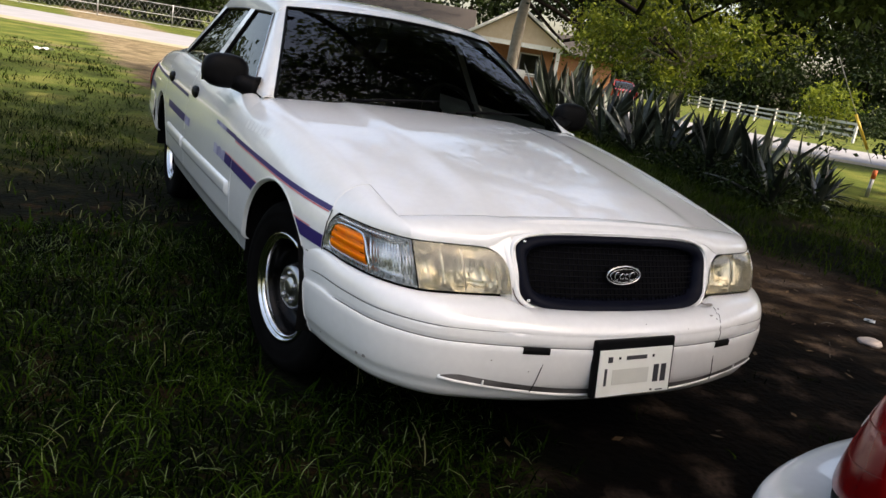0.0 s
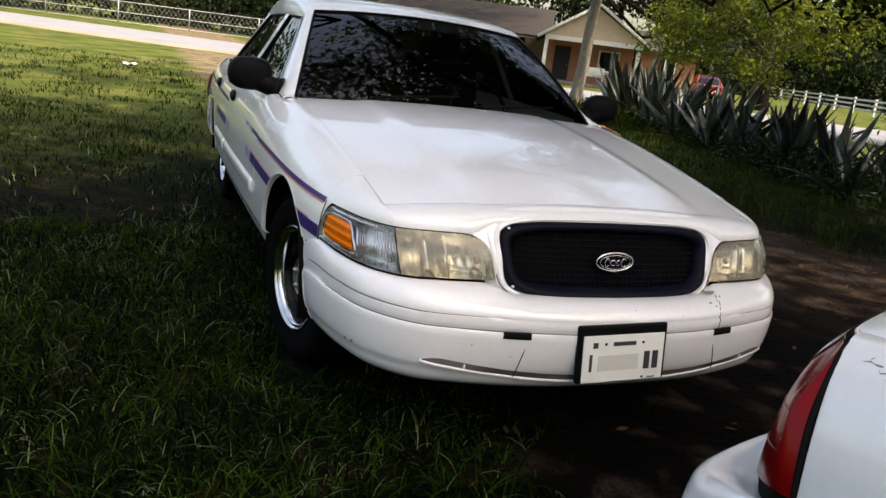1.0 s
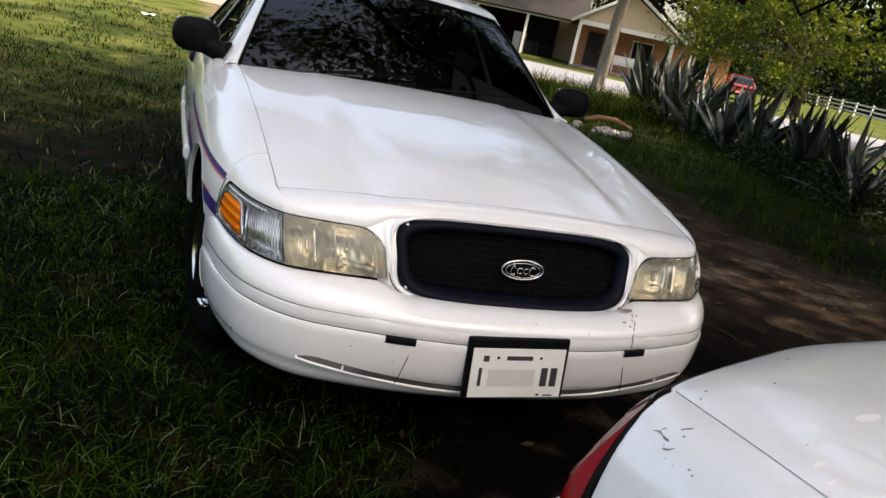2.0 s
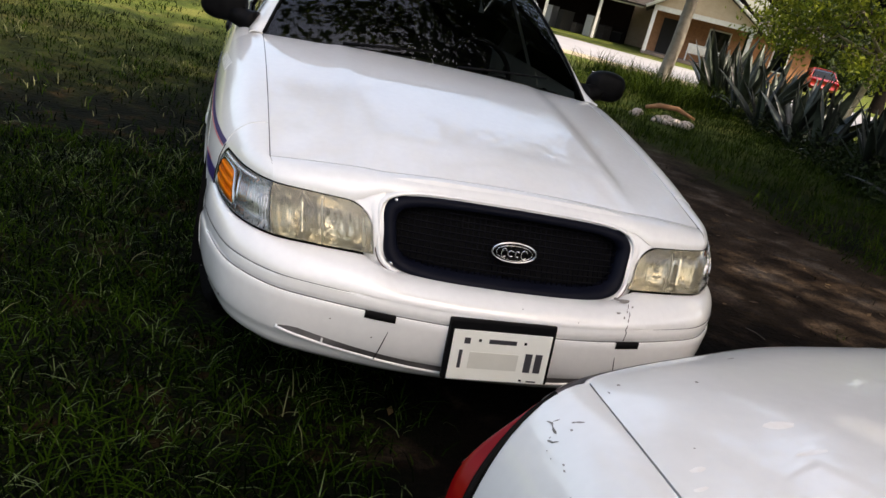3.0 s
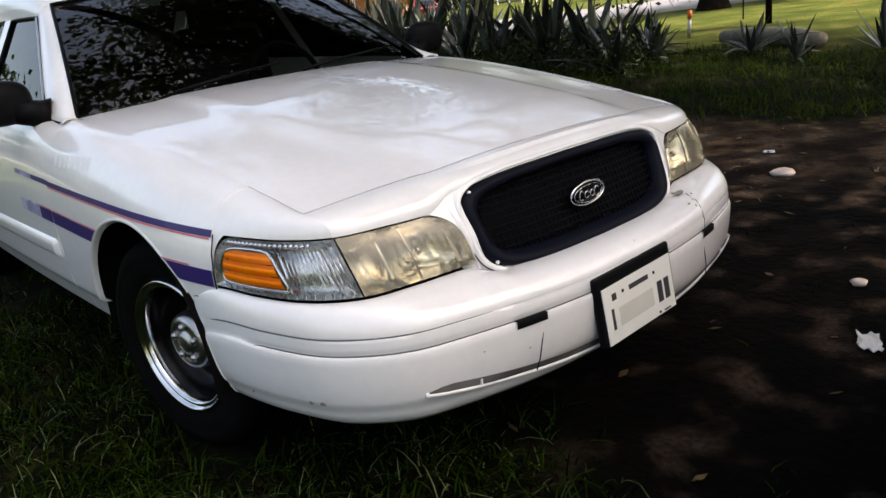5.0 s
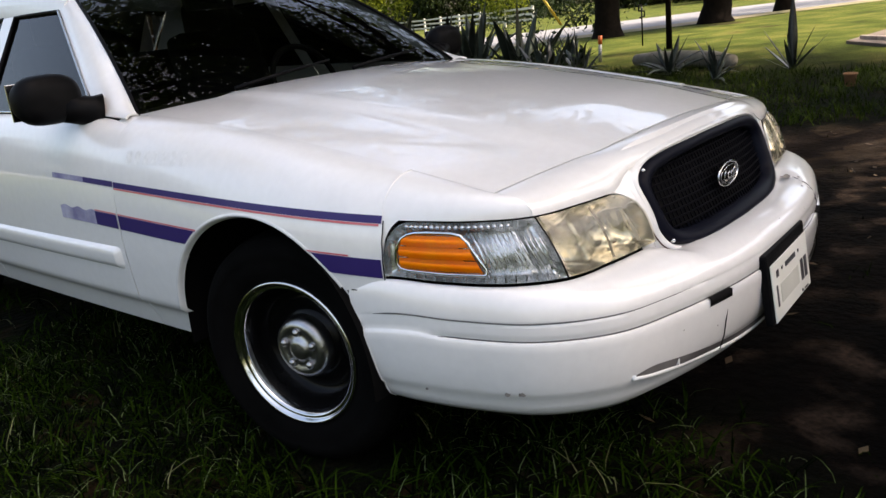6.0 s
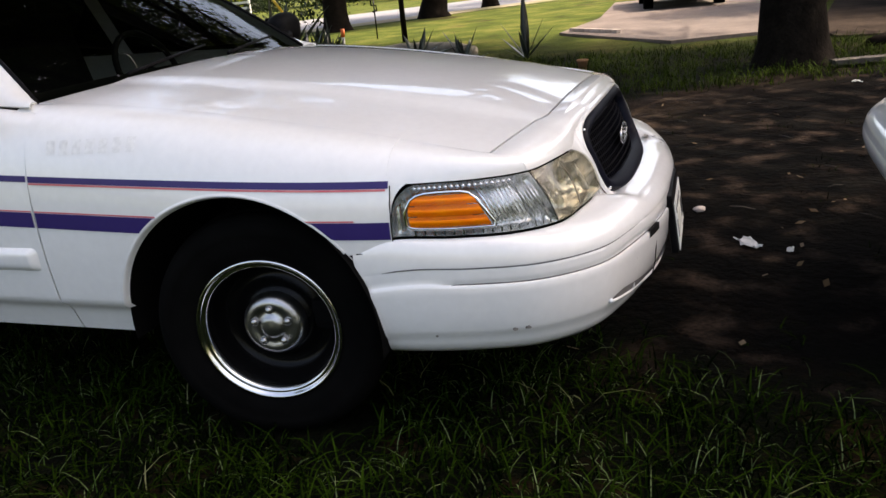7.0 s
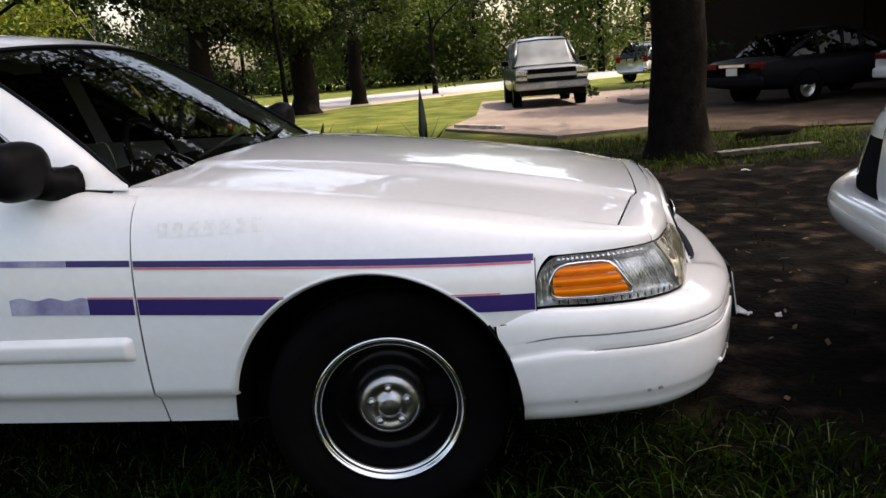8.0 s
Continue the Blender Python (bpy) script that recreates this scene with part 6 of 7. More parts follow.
quad("roof_slope", [(-8.4, 9.6, 2.45), (8.4, 9.6, 2.45), (8.4, 4, 4.6), (-8.4, 4, 4.6)], M_ROOF, house2, .14)
quad("porch_roof", [(-8.4, -7.5, 2.5), (8.4, -7.5, 2.5), (8.4, -1.55, 2.62), (-8.4, -1.55, 2.62)], M_ROOF, house2, .12)
for x in (-8.2, -3.2, 2.2, 8.0):
    part("porch_post", box_bm((.12, .12, 2.5), (x, -7.3, 1.25), .01), M_BROWN, house2)
for x in (-4.6, -1.2, 3.4):
    win = part("window", box_bm((1.6, .08, 1.2), (x, -.12, 1.5), .01), M_BROWN, house2)
    part("pane", box_bm((1.4, .05, 1.0), (x, -.15, 1.5), 0), M_PANE, win)


# ---- parked vehicles in the distance ----
def vehicle(name, label, at, turn, body, cabin, width, paint, wheel_y, wheel_r, group="", pane=None):
    """A parked vehicle: front at y 0, lofted body and glazed cabin, wheels, bumpers, lamps and plate.
    body: rows of (y, low, high, width share); cabin: rows of (y, top, width share)."""
    pane = pane or M_TINT
    v = thing(name, at, label, "car", group, turn=turn)
    length = body[-1][0]

    def hull(i, k):
        y, lo, hi, w = body[i]
        a = math.pi * 2 * k / 24
        c, sn = math.cos(a), math.sin(a)
        return Vector((math.copysign(abs(c) ** .35, c) * width / 2 * w, y, (lo + hi) / 2 + math.copysign(abs(sn) ** .4, sn) * (hi - lo) / 2))

    verts, faces = grid(hull, list(range(len(body))), list(range(25)))
    faces.append(tuple(range(24)))
    faces.append(tuple(range((len(body) - 1) * 25, (len(body) - 1) * 25 + 24)))
    shell = mesh("body", verts, faces, paint, v)
    belt = spline([b[0] for b in body], [b[2] for b in body])

    def glasshouse(i, k):
        y, top, w = cabin[i]
        base = float(belt(y)) - .03
        prof = [(-.94, 0), (-.90, .35), (-.80, .92), (-.72, .98), (0, 1.02), (.72, .98), (.80, .92), (.90, .35), (.94, 0)][k]
        return Vector((prof[0] * width / 2 * w, y, base + (top - base) * prof[1]))

    verts, faces = grid(glasshouse, list(range(len(cabin))), list(range(9)))
    mesh("cabin_glass", verts, faces, pane, v, smooth=False, inside=(0, length * .55, .9))
    inner = [Vector((p.x * .93, p.y, p.z - .04)) for p in verts]
    mesh("cabin_lining", inner, faces, M_DASH, v, smooth=False)
    roof_i = [i for i, c in enumerate(cabin) if c[1] > max(c[1] for c in cabin) - .12]
    verts, faces = grid(lambda i, k: glasshouse(i, k + 2) + Vector((0, 0, .02)), roof_i, list(range(5)))
    mesh("roof", verts, faces, paint, v, thick=.03)
    for s in (0, 8):
        for i in sorted({0, roof_i[0], roof_i[-1], len(cabin) - 1, (roof_i[0] + roof_i[-1]) // 2}):
            a, b = glasshouse(i, s), glasshouse(i, 2 if s == 0 else 6)
            if (b - a).length > .15:
                pv, pf = tube([a, (a + b) / 2, b], .045, 6)
                mesh("pillar", pv, pf, paint, v)
        for i, j in ((0, roof_i[0]), (len(cabin) - 1, roof_i[-1])):
            pv, pf = tube([glasshouse(i, s), glasshouse(j, 2 if s == 0 else 6)], .05, 6)
            mesh("pillar", pv, pf, paint, v)
    for s in (-1, 1):
        for y in wheel_y:
            c = (s * (width / 2 - .13), y, wheel_r)
            w = thing("wheel")
            w.parent = v
            tv, tf = revolve([(-.1, wheel_r * .62), (-.11, wheel_r * .9), (-.08, wheel_r), (.08, wheel_r), (.115, wheel_r * .9), (.11, wheel_r * .62)], c, 28, s)
            mesh("tyre", tv, tf, M_RUBBER, w)
            tv, tf = revolve([(.10, wheel_r * .63), (.085, wheel_r * .55), (.06, wheel_r * .3), (.08, wheel_r * .14), (.085, 0)], c, 24, s)
            mesh("rim", tv, tf, M_CHROME_OLD, w)
            tv, tf = revolve([(.125, wheel_r * 1.16), (.128, wheel_r * 1.04), (.05, wheel_r * 1.05)], (c[0], y, wheel_r), 28, s)
            mesh("wheel_arch", tv, tf, M_WELL, v)
        bm = box_bm((.2, .12, .15), (s * (width / 2 + .12), cabin[0][0] + .35, float(belt(cabin[0][0])) + .1), .04)
        part("wing_mirror", bm, M_BLACK, v)
    return v


# stored things in the carport and on the porch
rc = random.Random(23)
turn_h = Matrix.Translation((21.6, 37.2, 0)) @ Matrix.Rotation(radians(-27), 4, "Z")
for k in range(9):
    p = turn_h @ Vector((-11.2 + k * .95 + rc.uniform(-.2, .2), 6.0 + rc.uniform(-.8, 1.6), .0))
    w, d, h = rc.uniform(.4, .9), rc.uniform(.4, .7), rc.uniform(.4, 1.3)
    ob = thing("storage_box", (p.x, p.y, 0), "dark stored box in the shaded carport", "box", "carport clutter", turn=rc.uniform(0, 90))
    part("box_body", box_bm((w, d, h), (0, 0, h / 2), .02), rc.choice([M_BLACK, M_WOOD, M_GALV, M_DARKROOM]), ob)
    part("lid", box_bm((w + .04, d + .04, .05), (0, 0, h + .025), .01), M_DARKROOM, ob)
p = turn_h @ Vector((.9, .75, .16))
cart = thing("white_bench", tuple(p), "white painted bench on the shaded porch", "bench", turn=-27)
part("backrest", box_bm((1.3, .06, .45), (0, -.2, .72), .02), M_TRIM, cart)
part("seat", box_bm((1.3, .45, .06), (0, 0, .45), .02), M_TRIM, cart)
for x in (-.6, .6):
    for y in (-.18, .18):
        part("leg", box_bm((.06, .06, .44), (x, y, .22), .005), M_TRIM, cart)

suv = vehicle("utility_vehicle", "dark teal full-size utility vehicle facing the yard", (18.1, .80, 0), -82,
              [(0, .48, 1.02, .90), (.04, .44, 1.06, .95), (.5, .40, 1.10, .985), (1.4, .36, 1.13, 1.0), (3.5, .36, 1.12, 1.0), (4.9, .42, 1.10, .98), (5.0, .5, 1.05, .94)],
              [(1.25, 1.14, .98), (1.45, 1.34, .96), (1.85, 1.80, .90), (2.2, 1.87, .88), (4.4, 1.86, .88), (4.75, 1.72, .92), (4.9, 1.12, .97)], 1.98, M_GREYGREEN, (.95, 3.95), .37, pane=M_SKY_PALE_GLASS)
part("grille_bar", box_bm((1.30, .06, .10), (0, -.02, .86), .01), M_CHROME_OLD, suv, "bright grille bar")
part("grille_opening", box_bm((1.24, .05, .12), (0, -.015, .98), .01), M_BLACK, suv)
part("grille_opening", box_bm((1.24, .05, .10), (0, -.015, .755), .01), M_BLACK, suv)
for s in (-1, 1):
    part("headlamp", box_bm((.30, .07, .13), (s * .80, -.01, .95), .015), M_REFLECT, suv)
    part("headlamp", box_bm((.30, .07, .10), (s * .80, -.01, .81), .015), M_REFLECT, suv)
bm = box_bm((1.92, .16, .20), (0, -.05, .60), .05)
part("front_bumper", bm, M_CHROME_OLD, suv, "chrome front bumper")
part("plate", box_bm((.31, .02, .15), (-.05, -.14, .60), .004), M_PLATE_GREY, suv)
part("air_dam", box_bm((1.7, .12, .16), (0, .02, .43), .03), M_BLACK, suv)

SEDAN_BODY = [(0, .42, .70, .80), (.1, .34, .76, .92), (.8, .28, .84, .98), (1.6, .26, .92, 1.0), (3.4, .26, .96, 1.0), (4.3, .30, .96, .98), (4.75, .36, .93, .92), (4.85, .45, .85, .84)]
SEDAN_CABIN = [(1.35, .93, .95), (1.7, 1.12, .93), (2.15, 1.38, .84), (2.6, 1.45, .80), (3.3, 1.43, .80), (3.7, 1.32, .84), (4.2, .97, .92)]
for label, at, turn, paint in (("black sedan parked on the concrete slab", (16.4, -7.1, 0), 30, M_DARKCAR), ("white sedan parked beside the black one", (15.35, -10.05, 0), 30, M_WHITE_OLD)):
    c = vehicle("parked_sedan", label, at, turn, SEDAN_BODY, SEDAN_CABIN, 1.82, paint, (.95, 3.75), .32, "parked sedans", M_DARK_GLASS)
    for s in (-1, 1):
        part("tail_lamp", box_bm((.36, .10, .15), (s * .62, 4.80, .80), .03), M_RED, c, "red tail lamp")
        part("headlamp", box_bm((.36, .12, .13), (s * .58, .07, .66), .03), M_REFLECT, c)
    part("rear_trim", box_bm((.75, .04, .07), (0, 4.86, .82), .01), M_CHROME, c, "bright trim strip on the tail")
    part("plate", box_bm((.31, .02, .15), (0, 4.87, .70), .004), M_PLATE, c)
    part("rear_bumper", box_bm((1.62, .16, .20), (0, 4.82, .50), .06), paint, c)
wsuv = vehicle("utility_vehicle", "white utility vehicle with red tail lamps on the lawn", (36.0, -5.6, 0), 45,
               [(0, .5, .95, .9), (.1, .4, 1.0, .96), (.9, .34, 1.05, 1.0), (3.4, .34, 1.06, 1.0), (4.3, .36, 1.05, .98), (4.4, .45, 1.0, .94)],
               [(1.0, 1.06, .96), (1.7, 1.62, .86), (2.2, 1.70, .84), (3.6, 1.68, .84), (4.1, 1.55, .88), (4.35, 1.05, .94)], 1.85, M_WHITE, (.9, 3.5), .36)
for s in (-1, 1):
    part("tail_lamp", box_bm((.28, .10, .28), (s * .76, 4.36, 1.0), .04), M_RED, wsuv, "red tail lamp")
part("plate", box_bm((.31, .02, .15), (0, 4.42, .75), .004), M_PLATE, wsuv)
M_REDCAR = material("red_car_paint", (0.32, 0.02, 0.015), 0.35, second=(0.25, 0.015, 0.012), scale=4, coat=0.4)
rcar = vehicle("parked_sedan", "small red sedan parked beside the brick bungalow", (33.2, 41.0, 0), 150, SEDAN_BODY, SEDAN_CABIN, 1.75, M_REDCAR, (.95, 3.75), .31)
for s in (-1, 1):
    part("tail_lamp", box_bm((.36, .10, .15), (s * .62, 4.80, .80), .03), M_RED, rcar, "red tail lamp")


# ---- agaves along the yard's edge ----
def agave_leaf_mesh(seed, length, width, lift, curl):
    """One thick, channelled, pointed leaf rising from the origin along +x."""
    rs = random.Random(seed)
    verts, faces = [], []
    n = 8
    for i, t in enumerate(steps(0, 1, n)):
        w = width * (.55 + .9 * t if t < .35 else .865 * (1 - ((t - .35) / .65) ** 1.7)) * .5 + .002
        x = length * t * math.cos(lift) + curl * length * t * t
        z = length * t * math.sin(lift) - max(curl, 0) * length * .9 * t ** 3 + .03
        th = .014 * (1 - t) + .003
        verts += [(x, -w, z + w * .35), (x, 0, z), (x, w, z + w * .35), (x, w * .9, z + w * .35 - th), (x, 0, z - th * 2), (x, -w * .9, z + w * .35 - th)]
        if i:
            a, b = (i - 1) * 6, i * 6
            faces += [(a + k, b + k, b + (k + 1) % 6, a + (k + 1) % 6) for k in range(6)]
    faces.append((0, 1, 2, 3, 4, 5))
    me = bpy.data.meshes.new("leaf")
    me.from_pydata(verts, [], faces)
    me.polygons.foreach_set("use_smooth", [True] * len(me.polygons))
    return me


LEAVES = []
for k in range(10):
    up = radians([82, 74, 66, 58, 48, 38, 28, 18, 62, 4][k])
    me = agave_leaf_mesh(k, 1.0, .165 if k < 6 else .11, up, [0.0, .02, .05, .06, .1, .16, .2, .28, .62, .3][k])
    me.materials.append(M_AGAVE if k < 8 else M_AGAVE_LIT if k == 8 else M_AGAVE_DRY)
    LEAVES.append(me)


def spike_agave(rs, x, y):
    """One tall straight sword with a few low leaves."""
    a = thing("agave", (x, y, ground_z(x, y) - .02), "dark agave with one tall upright leaf", "agave", "agave row")
    for lift, length, turn in ((86, .98, 30), (80, .52, 140), (64, .62, 268), (56, .66, 92), (46, .62, 300), (34, .56, 60), (22, .46, 20), (60, .5, 170), (40, .5, 230), (28, .5, 120)):
        ob = new("leaf", LEAVES[0])
        ob.parent = a
        ob.matrix_basis = pose(0, 0, 0, 0, 0, turn + rs.uniform(-8, 8)) @ pose(0, 0, 0, 0, 82 - lift, 0) @ Matrix.Diagonal((length, length * .9, length, 1))


def agave(rs, x, y, size, upright=.5):
    a = thing("agave", (x, y, ground_z(x, y) - .02), "grey-green agave with long pointed leaves", "agave", "agave row", turn=rs.uniform(0, 360))
    for k in range(25):
        kind = rs.choice((8, 8, 9)) if rs.random() < .22 else min(7, max(0, int(rs.triangular(0, 9.9 if upright < .8 else 6.6, 9 * (1 - upright)))))
        ob = new("leaf", LEAVES[kind])
        ob.parent = a
        s = size * (rs.uniform(.3, .5) if kind == 9 else rs.uniform(.35, .62) if kind == 8 else rs.uniform(.6, 1.25))
        ob.matrix_basis = pose(0, 0, 0, rs.uniform(-16, 16), rs.uniform(-16, 16), k * 137.5 + rs.uniform(-12, 12)) @ Matrix.Diagonal((s, s * rs.uniform(.8, 1.1), s, 1))


ra = random.Random(17)
for k, (x, y, s) in enumerate(((6.9, 5.2, .75), (7.6, 6.1, 1.1), (8.4, 5.6, .8), (7.9, 7.2, 1.2), (8.7, 7.9, 1.15), (8.2, 8.7, 1.1), (9.2, 8.9, 1.1), (8.5, 9.8, 1.25), (9.4, 10.3, 1.2), (8.8, 11.2, 1.35), (9.9, 11.6, 1.2), (9.2, 12.6, 1.45), (10.3, 12.9, 1.3), (9.7, 14.0, 1.5), (10.9, 14.2, 1.3), (10.4, 15.4, 1.5), (11.4, 15.8, 1.4), (11.0, 16.9, 1.4), (9.0, 4.4, .6), (9.05, 2.68, .95), (8.7, 5.9, .85), (9.5, 6.5, .7), (8.2, 3.4, .5), (10.4, 7.6, .8), (11.2, 9.6, .9))):
    if k == 19:
        spike_agave(ra, x, y)
        continue
    agave(ra, x, y, s, .9 if s > 1.0 else .7)


# dark undergrowth and dead leaves at the feet of the agaves
v, f = leaves(np.random.RandomState(61), [((7.4 + k * .24 + ra.uniform(-.4, .4), 5.4 + k * .72, .14), (.7, .55, .3)) for k in range(17)], 20000, .085, per=9)
tagged(quick_mesh("undergrowth", v, f, M_LEAF_DARK), "dark tangled undergrowth below the agaves", "undergrowth", kind="stuff")
for k in range(34):
    x, y = 7.4 + k * .105 + ra.uniform(-.4, .4), 5.0 + k * .36 + ra.uniform(-.4, .4)
    ob = tagged(new("dead_leaf", LEAVES[9]), "pale curled dead agave leaf on the ground", "leaf", "dead agave leaves")
    q = ra.uniform(.14, .30)
    ob.matrix_world = pose(x, y, ground_z(x, y) + .05, ra.uniform(-20, 20), ra.uniform(-50, -5), ra.uniform(0, 360)) @ Matrix.Diagonal((q, q * .7, q, 1))


# ---- grass ----
def blades(rs, name, area, n, height, width, mat, label, clump=.09, keep=None):
    x0, x1, y0, y1 = area
    m = n // 9 + 1
    cx, cy = rs.uniform(x0, x1, m), rs.uniform(y0, y1, m)
    x = np.repeat(cx, 9)[:n] + rs.normal(size=n) * clump
    y = np.repeat(cy, 9)[:n] + rs.normal(size=n) * clump
    if keep is not None:
        ok = keep(x, y, rs)
        x, y = x[ok], y[ok]
        n = len(x)
    z = np.array([ground_z(a, b) for a, b in zip(x, y)]) - .01
    h = height * (.35 + .75 * rs.random(n) ** 1.5)
    a = rs.uniform(0, 2 * np.pi, n)
    lean = h * (.3 + 1.5 * rs.random(n))
    dx, dy = np.cos(a), np.sin(a)
    wx, wy = -dy * width * .5, dx * width * .5
    base = np.stack([x, y, z], 1)
    rows = []
    for t, w in ((0, 1.0), (.4, .85), (.75, .55)):
        mid = base + np.stack([dx * lean * t ** 1.8, dy * lean * t ** 1.8, h * (t - .28 * t ** 3 * (lean / h))], 1)
        side = np.stack([wx, wy, np.zeros(n)], 1) * w
        rows += [mid - side, mid + side]
    tip = base + np.stack([dx * lean, dy * lean, h * np.clip(1 - .33 * lean / h, .3, 1)], 1)
    verts = np.stack(rows + [tip], 1).reshape(-1, 3)
    i = np.arange(n) * 7
    tri = []
    for q in (0, 2):
        tri += [np.stack([i + q, i + q + 1, i + q + 3], 1), np.stack([i + q, i + q + 3, i + q + 2], 1)]
    tri.append(np.stack([i + 4, i + 5, i + 6], 1))
    ob = quick_mesh(name, verts, np.concatenate(tri), mat)
    return tagged(ob, label, "grass", kind="stuff")


def off_track(x, y, rs):
    edge = -.32 + .25 * np.sin(y * 2.1) * np.cos(y * .7) + rs.normal(size=len(x)) * .12
    return (x < edge) & ~((np.abs(np.abs(x) - .76) < .15) & (np.abs(y - 1.035) < .25))


def sparse(x, y, rs):
    patch = np.array([noise.noise(Vector((a * .9, b * .9, 7))) for a, b in zip(x, y)])
    return off_track(x, y, rs) & (patch + rs.normal(size=len(x)) * .25 > -.25)


def under_trees(x, y, rs):
    return x > 4.25 + 1.6 * np.clip((1.6 - y) / 2.6, 0, 1) + .3 * np.sin(y * 1.3) + rs.normal(size=len(x)) * .15


rs = np.random.RandomState(41)
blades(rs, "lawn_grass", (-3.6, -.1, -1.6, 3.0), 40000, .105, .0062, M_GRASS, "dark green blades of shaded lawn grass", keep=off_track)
blades(np.random.RandomState(43), "lawn_grass", (-3.6, -.1, -1.6, 3.0), 7000, .085, .0040, M_GRASS_LIT, "pale green lawn blades with highlights put into their colour", keep=off_track)
blades(rs, "dry_grass", (-3.6, -.1, -1.6, 3.0), 500, .11, .0045, M_GRASS_PALE, "pale dry blades among the lawn", keep=off_track)
blades(rs, "lawn_grass", (-6.5, -.6, 3.0, 9.0), 15000, .11, .008, M_GRASS, "green blades of lawn grass", keep=sparse)
blades(rs, "dry_grass", (-6.5, -.6, 3.0, 9.0), 1500, .11, .006, M_GRASS_PALE, "pale dry blades among the lawn", keep=sparse)
blades(rs, "lawn_grass", (-9, .5, 9.0, 20.0), 10000, .12, .014, M_GRASS, "green blades of lawn grass", keep=sparse)
blades(rs, "verge_grass", (4.1, 8.9, -3.2, 4.2), 13000, .17, .009, M_VERGE_SUN, "rough green grass beside the track", keep=under_trees)
blades(rs, "verge_grass", (4.1, 9.5, 4.2, 16), 17000, .22, .011, M_VERGE_SUN, "rough green grass below the agaves", keep=under_trees)
blades(rs, "track_grass", (-.3, 4.2, -2.5, 6.0), 1500, .06, .005, M_GRASS, "sparse tufts on the dirt track", clump=.05, keep=lambda x, y, r: np.array([noise.noise(Vector((a * 1.5, b * 1.5, 2))) for a, b in zip(x, y)]) > .05)
blades(rs, "tall_weeds", (7.2, 10.2, 12.5, 17.0), 3600, .75, .016, M_VERGE_SUN, "tall pale-green weeds round the slim tree", clump=.2)

# fallen leaves and twigs on the dirt
n = 170
fx, fy = rs.uniform(-.3, 4.6, n), rs.uniform(-1.8, 4.0, n)
a = rs.uniform(0, 6.28, n)
L = rs.uniform(.012, .034, n)
z = np.array([ground_z(p, q) for p, q in zip(fx, fy)]) + .006
d = np.stack([np.cos(a) * L, np.sin(a) * L, rs.uniform(-.004, .01, n)], 1)
s = np.stack([-np.sin(a) * L * .4, np.cos(a) * L * .4, rs.uniform(0, .006, n)], 1)
c = np.stack([fx, fy, z], 1)
i = np.arange(n) * 4
tagged(quick_mesh("fallen_leaves", np.stack([c - d, c + s, c + d, c - s], 1).reshape(-1, 3), np.stack([i, i + 1, i + 2, i + 3], 1), M_DEADLEAF), "brown fallen leaves scattered on the dirt", "leaves", kind="stuff")
pieces = []
for k in range(46):
    x, y, t = rs.uniform(-.2, 4.5), rs.uniform(-1.6, 3.6), rs.uniform(0, 6.28)
    l = rs.uniform(.04, .14)
    g = ground_z(x, y) + .006
    pieces.append(tube([(x, y, g), (x + math.cos(t) * l * .5, y + math.sin(t) * l * .5 + .006, g + .006), (x + math.cos(t) * l, y + math.sin(t) * l, g)], .0022, 5))
v, f = join(*pieces)
tagged(mesh("twigs", v, f, M_WOOD), "small dry twigs on the dirt", "twigs", kind="stuff")


# ---- small things lying about ----
def crumple(name, x, y, w, d, h, mat, label, category, seed):
    rs2 = random.Random(seed)
    ob = thing(name, (x, y, ground_z(x, y)), label, category, turn=rs2.uniform(0, 180))
    vs, fs = grid(lambda u, q: Vector(((u - .5) * w * (1 - .25 * rs2.random()), (q - .5) * d * (1 - .25 * rs2.random()), .006 + rs2.random() * h)), steps(0, 1, 6), steps(0, 1, 5))
    mesh("sheet", vs, fs, mat, ob, smooth=False, thick=.0015)


crumple("paper_litter", .867, -.259, .15, .075, .022, M_PAPER, "crumpled white paper lying on the dirt", "litter", 1)
crumple("paper_litter", .80, -.42, .05, .03, .012, M_PAPER, "small white paper scrap on the dirt", "litter", 2)
crumple("paper_litter", 5.24, -1.25, .10, .05, .02, M_PAPER, "small white paper scrap on the dirt", "litter", 3)
crumple("paper_litter", -1.66, 17.0, .42, .2, .06, M_PAPER, "white litter lying on the lawn", "litter", 4)
crumple("paper_litter", 3.35, 1.32, .08, .05, .02, M_PAPER, "small white paper scrap on the dirt", "litter", 5)


def stone(name, x, y, r, mat, label, seed, squash=.6, group=""):
    rs2 = random.Random(seed)
    bm = bmesh.new()
    bmesh.ops.create_icosphere(bm, subdivisions=2, radius=r)
    for vert in bm.verts:
        vert.co *= 1 + .28 * noise.noise(vert.co * (2.2 / r) + Vector((seed, 0, 0)))
        vert.co.z *= squash
    ob = part(name, bm, mat, None, smooth=True)
    ob.matrix_world = pose(x, y, ground_z(x, y) + r * squash * .6, 0, 0, rs2.uniform(0, 360))
    return tagged(ob, label, "stone", group)


stone("stone", 2.91, 1.01, .075, M_STONE, "flat grey stone on the track", 3, .35)
stone("stone", 1.34, -.04, .03, M_STONE, "small pale stone on the track", 4, .5)
for k in range(26):
    a, r = ra.uniform(0, 6.28), abs(ra.gauss(0, .26))
    stone("pile_stone", 5.95 + math.cos(a) * r * 1.3, 9.75 + math.sin(a) * r * .8, ra.uniform(.045, .11), M_STONE, "pale rounded stone in a small heap", 40 + k, .7, "stone heap")
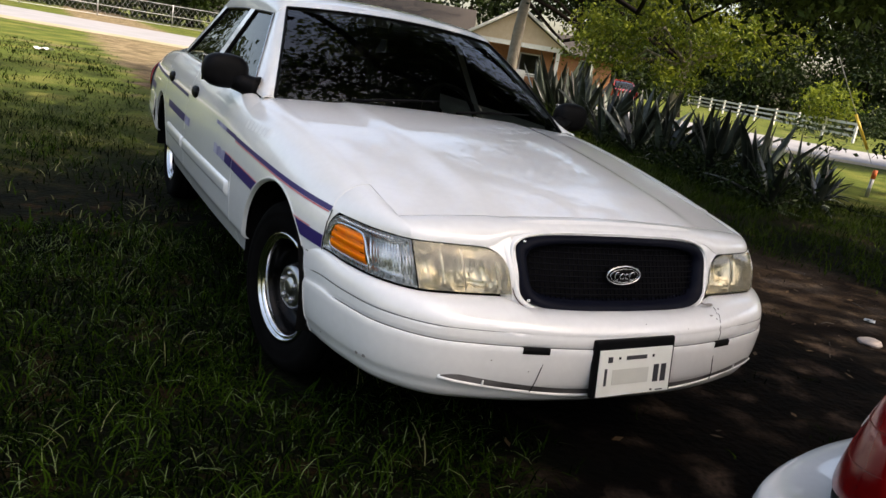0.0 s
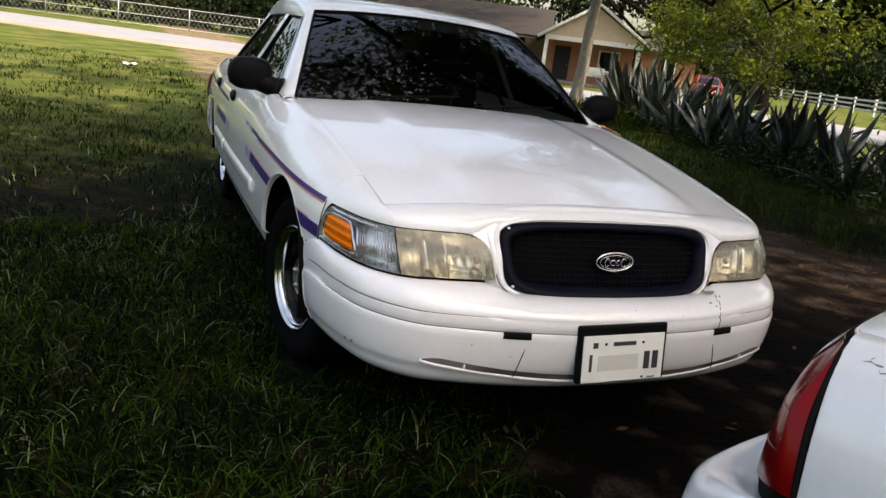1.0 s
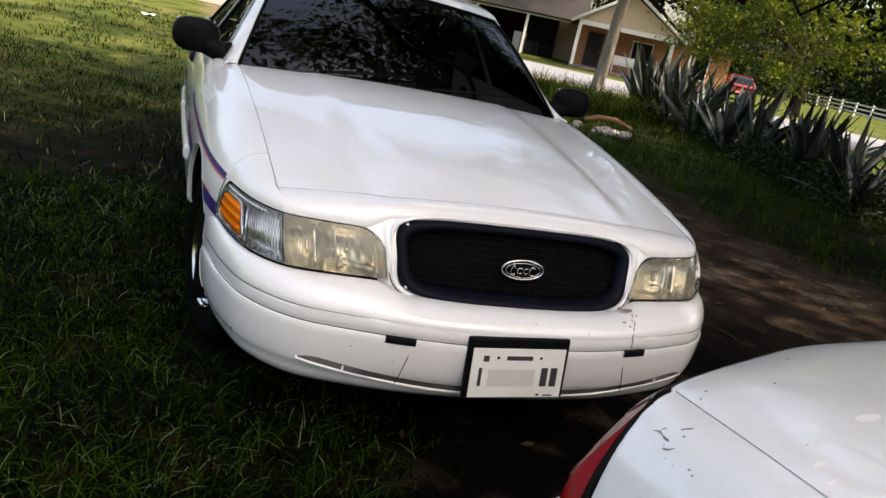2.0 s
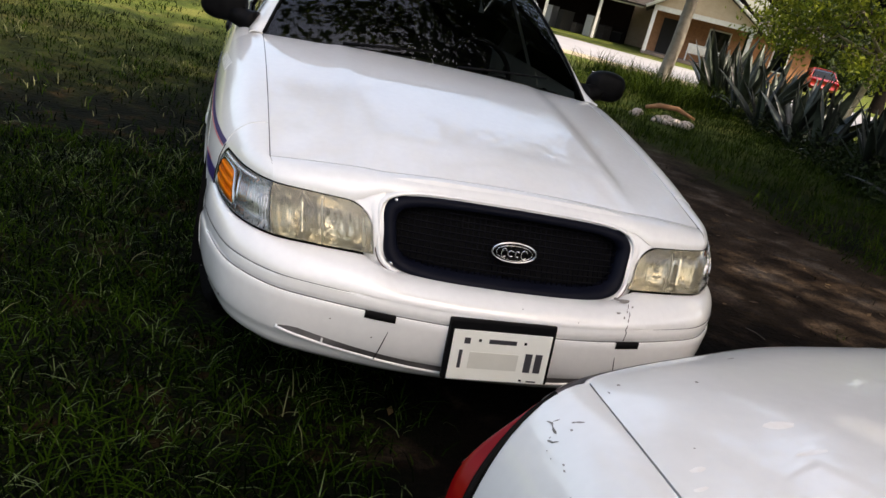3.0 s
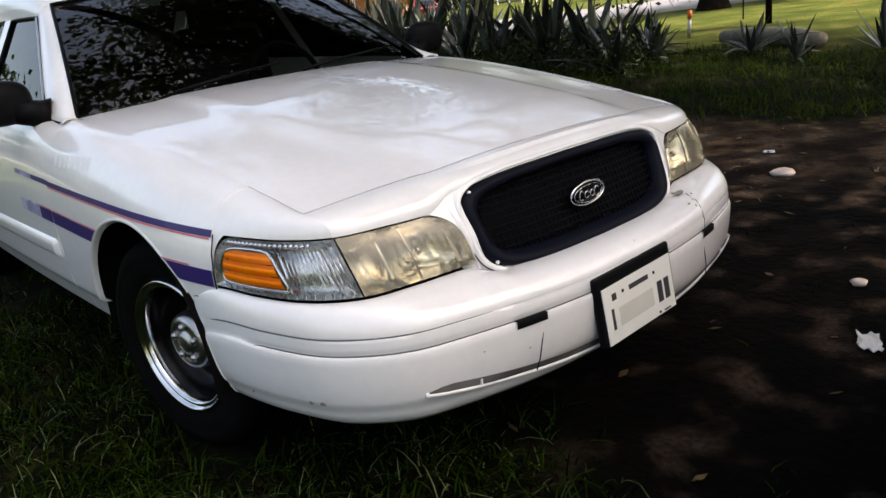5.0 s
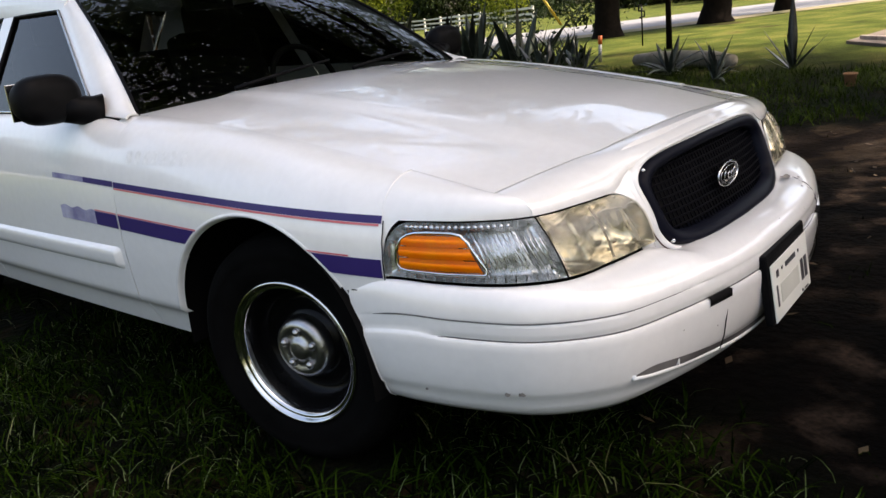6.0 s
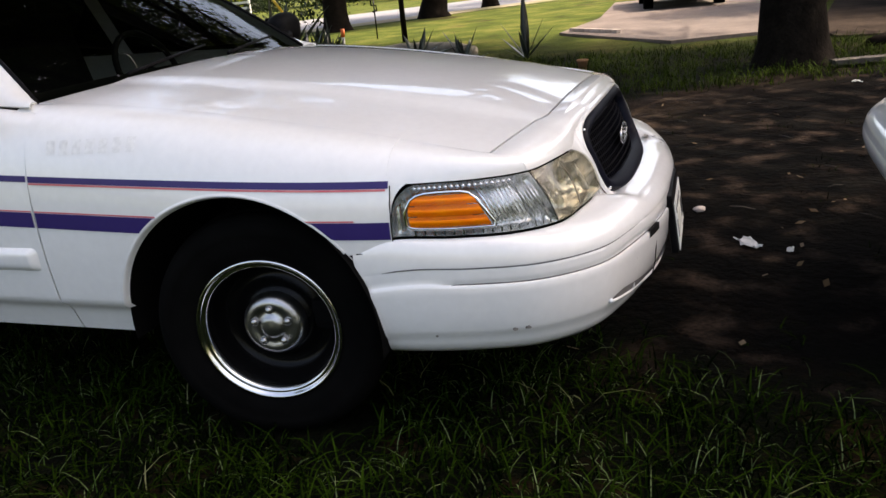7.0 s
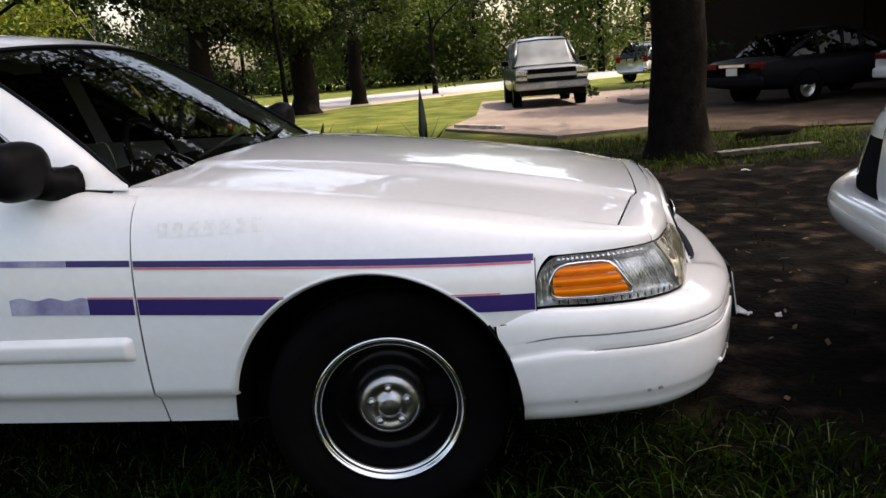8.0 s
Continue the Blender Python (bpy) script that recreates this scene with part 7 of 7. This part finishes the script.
bark = thing("bark_piece", (6.1, 9.95, .1), "curved brown piece of bark on the stone heap", "bark", turn=-35)
v, f = tube([(-.42, 0, .02), (-.2, .05, .10), (.1, .04, .12), (.42, -.05, .04)], [.03, .045, .04, .02], 10)
mesh("bark_body", v, f, M_BRICK, bark)
plank = thing("plank", (6.45, -1.75, .03), "weathered grey plank lying in the grass", "plank", turn=-72)
part("board", box_bm((1.25, .16, .045), (0, 0, .02), .006), M_WOOD, plank)
logob = thing("log", (7.8, -2.1, .08), "dark rotting log lying in the grass", "log", turn=-60)
v, f = tube([(-.5, 0, .0), (-.2, .04, .03), (.3, -.02, .02), (.55, .05, .0)], [.05, .075, .065, .04], 12)
mesh("log_body", v, f, M_BARK, logob)
pale = thing("log", (10.05, 4.65, 0), "pale grey weathered log behind the agaves", "log")
v, f = tube([(.52, 1.05, .10), (.3, .6, .12), (0, 0, .13), (-.3, -.6, .12), (-.52, -1.0, .10)], [.10, .125, .13, .13, .09], 14)
mesh("log_body", v, f, M_BARK_PALE, pale)
pot = thing("flower_pot", (7.05, 1.5, 0), "orange clay flower pot in the grass", "flower pot")
v, f = revolve([(0, 0), (0, .06), (.12, .08), (.12, .09), (.14, .09), (.14, .075), (.11, .07), (.03, .055), (.03, 0)], (0, 0, 0), 24)
mesh("pot", [(p[1] * .8, p[2] * .8, p[0]) for p in v], f, M_BRICK, pot)
stake = thing("marker_stake", (11.8, 7.1, 0), "grey stake with an orange top", "stake")
v, f = tube([(0, 0, 0), (.03, 0, .34)], .035, 8)
mesh("stake_body", v, f, M_GALV, stake)
v, f = tube([(.03, 0, .34), (.045, 0, .5)], .042, 8)
mesh("stake_top", v, f, M_ORANGE, stake)
guy = thing("guy_wire_guard", (23.4, 15.1, 0), "yellow plastic guard on a slanting cable", "cable guard")
v, f = tube([(0, 0, .45), (-.35, .55, 1.55)], .05, 8)
mesh("guard", v, f, M_YELLOW, guy)
v, f = tube([(.15, -.2, 0), (-2.6, 4.1, 9.0)], .012, 6)
mesh("cable", v, f, M_GALV, guy)
hook = thing("garden_hook", (15.7, 8.1, 0), "thin dark metal hook sign on a post", "garden hook")
v, f = tube([(0, 0, 0), (0, 0, .95)], .018, 6)
v2, f2 = tube([(0, 0, .95), (-.16, 0, .95), (-.16, 0, .82), (.14, 0, .80), (.14, 0, .68), (-.1, 0, .66)], .02, 6)
v, f = join((v, f), (v2, f2))
mesh("hook_body", v, f, M_STEEL, hook)
pole = thing("sapling", (14.1, 6.7, 0), "thin dark sapling stem", "tree")
v, f = tube([(0, 0, 0), (.03, .02, 1.5), (.0, .1, 4.0)], [.07, .055, .04], 8)
mesh("stem", v, f, M_BARK, pole)
v, f = leaves(np.random.RandomState(51), [((0, .1, 4.4), (.9, .9, .8))], 500, .2)
quick_mesh("crown", v, f, M_LEAF, pole)
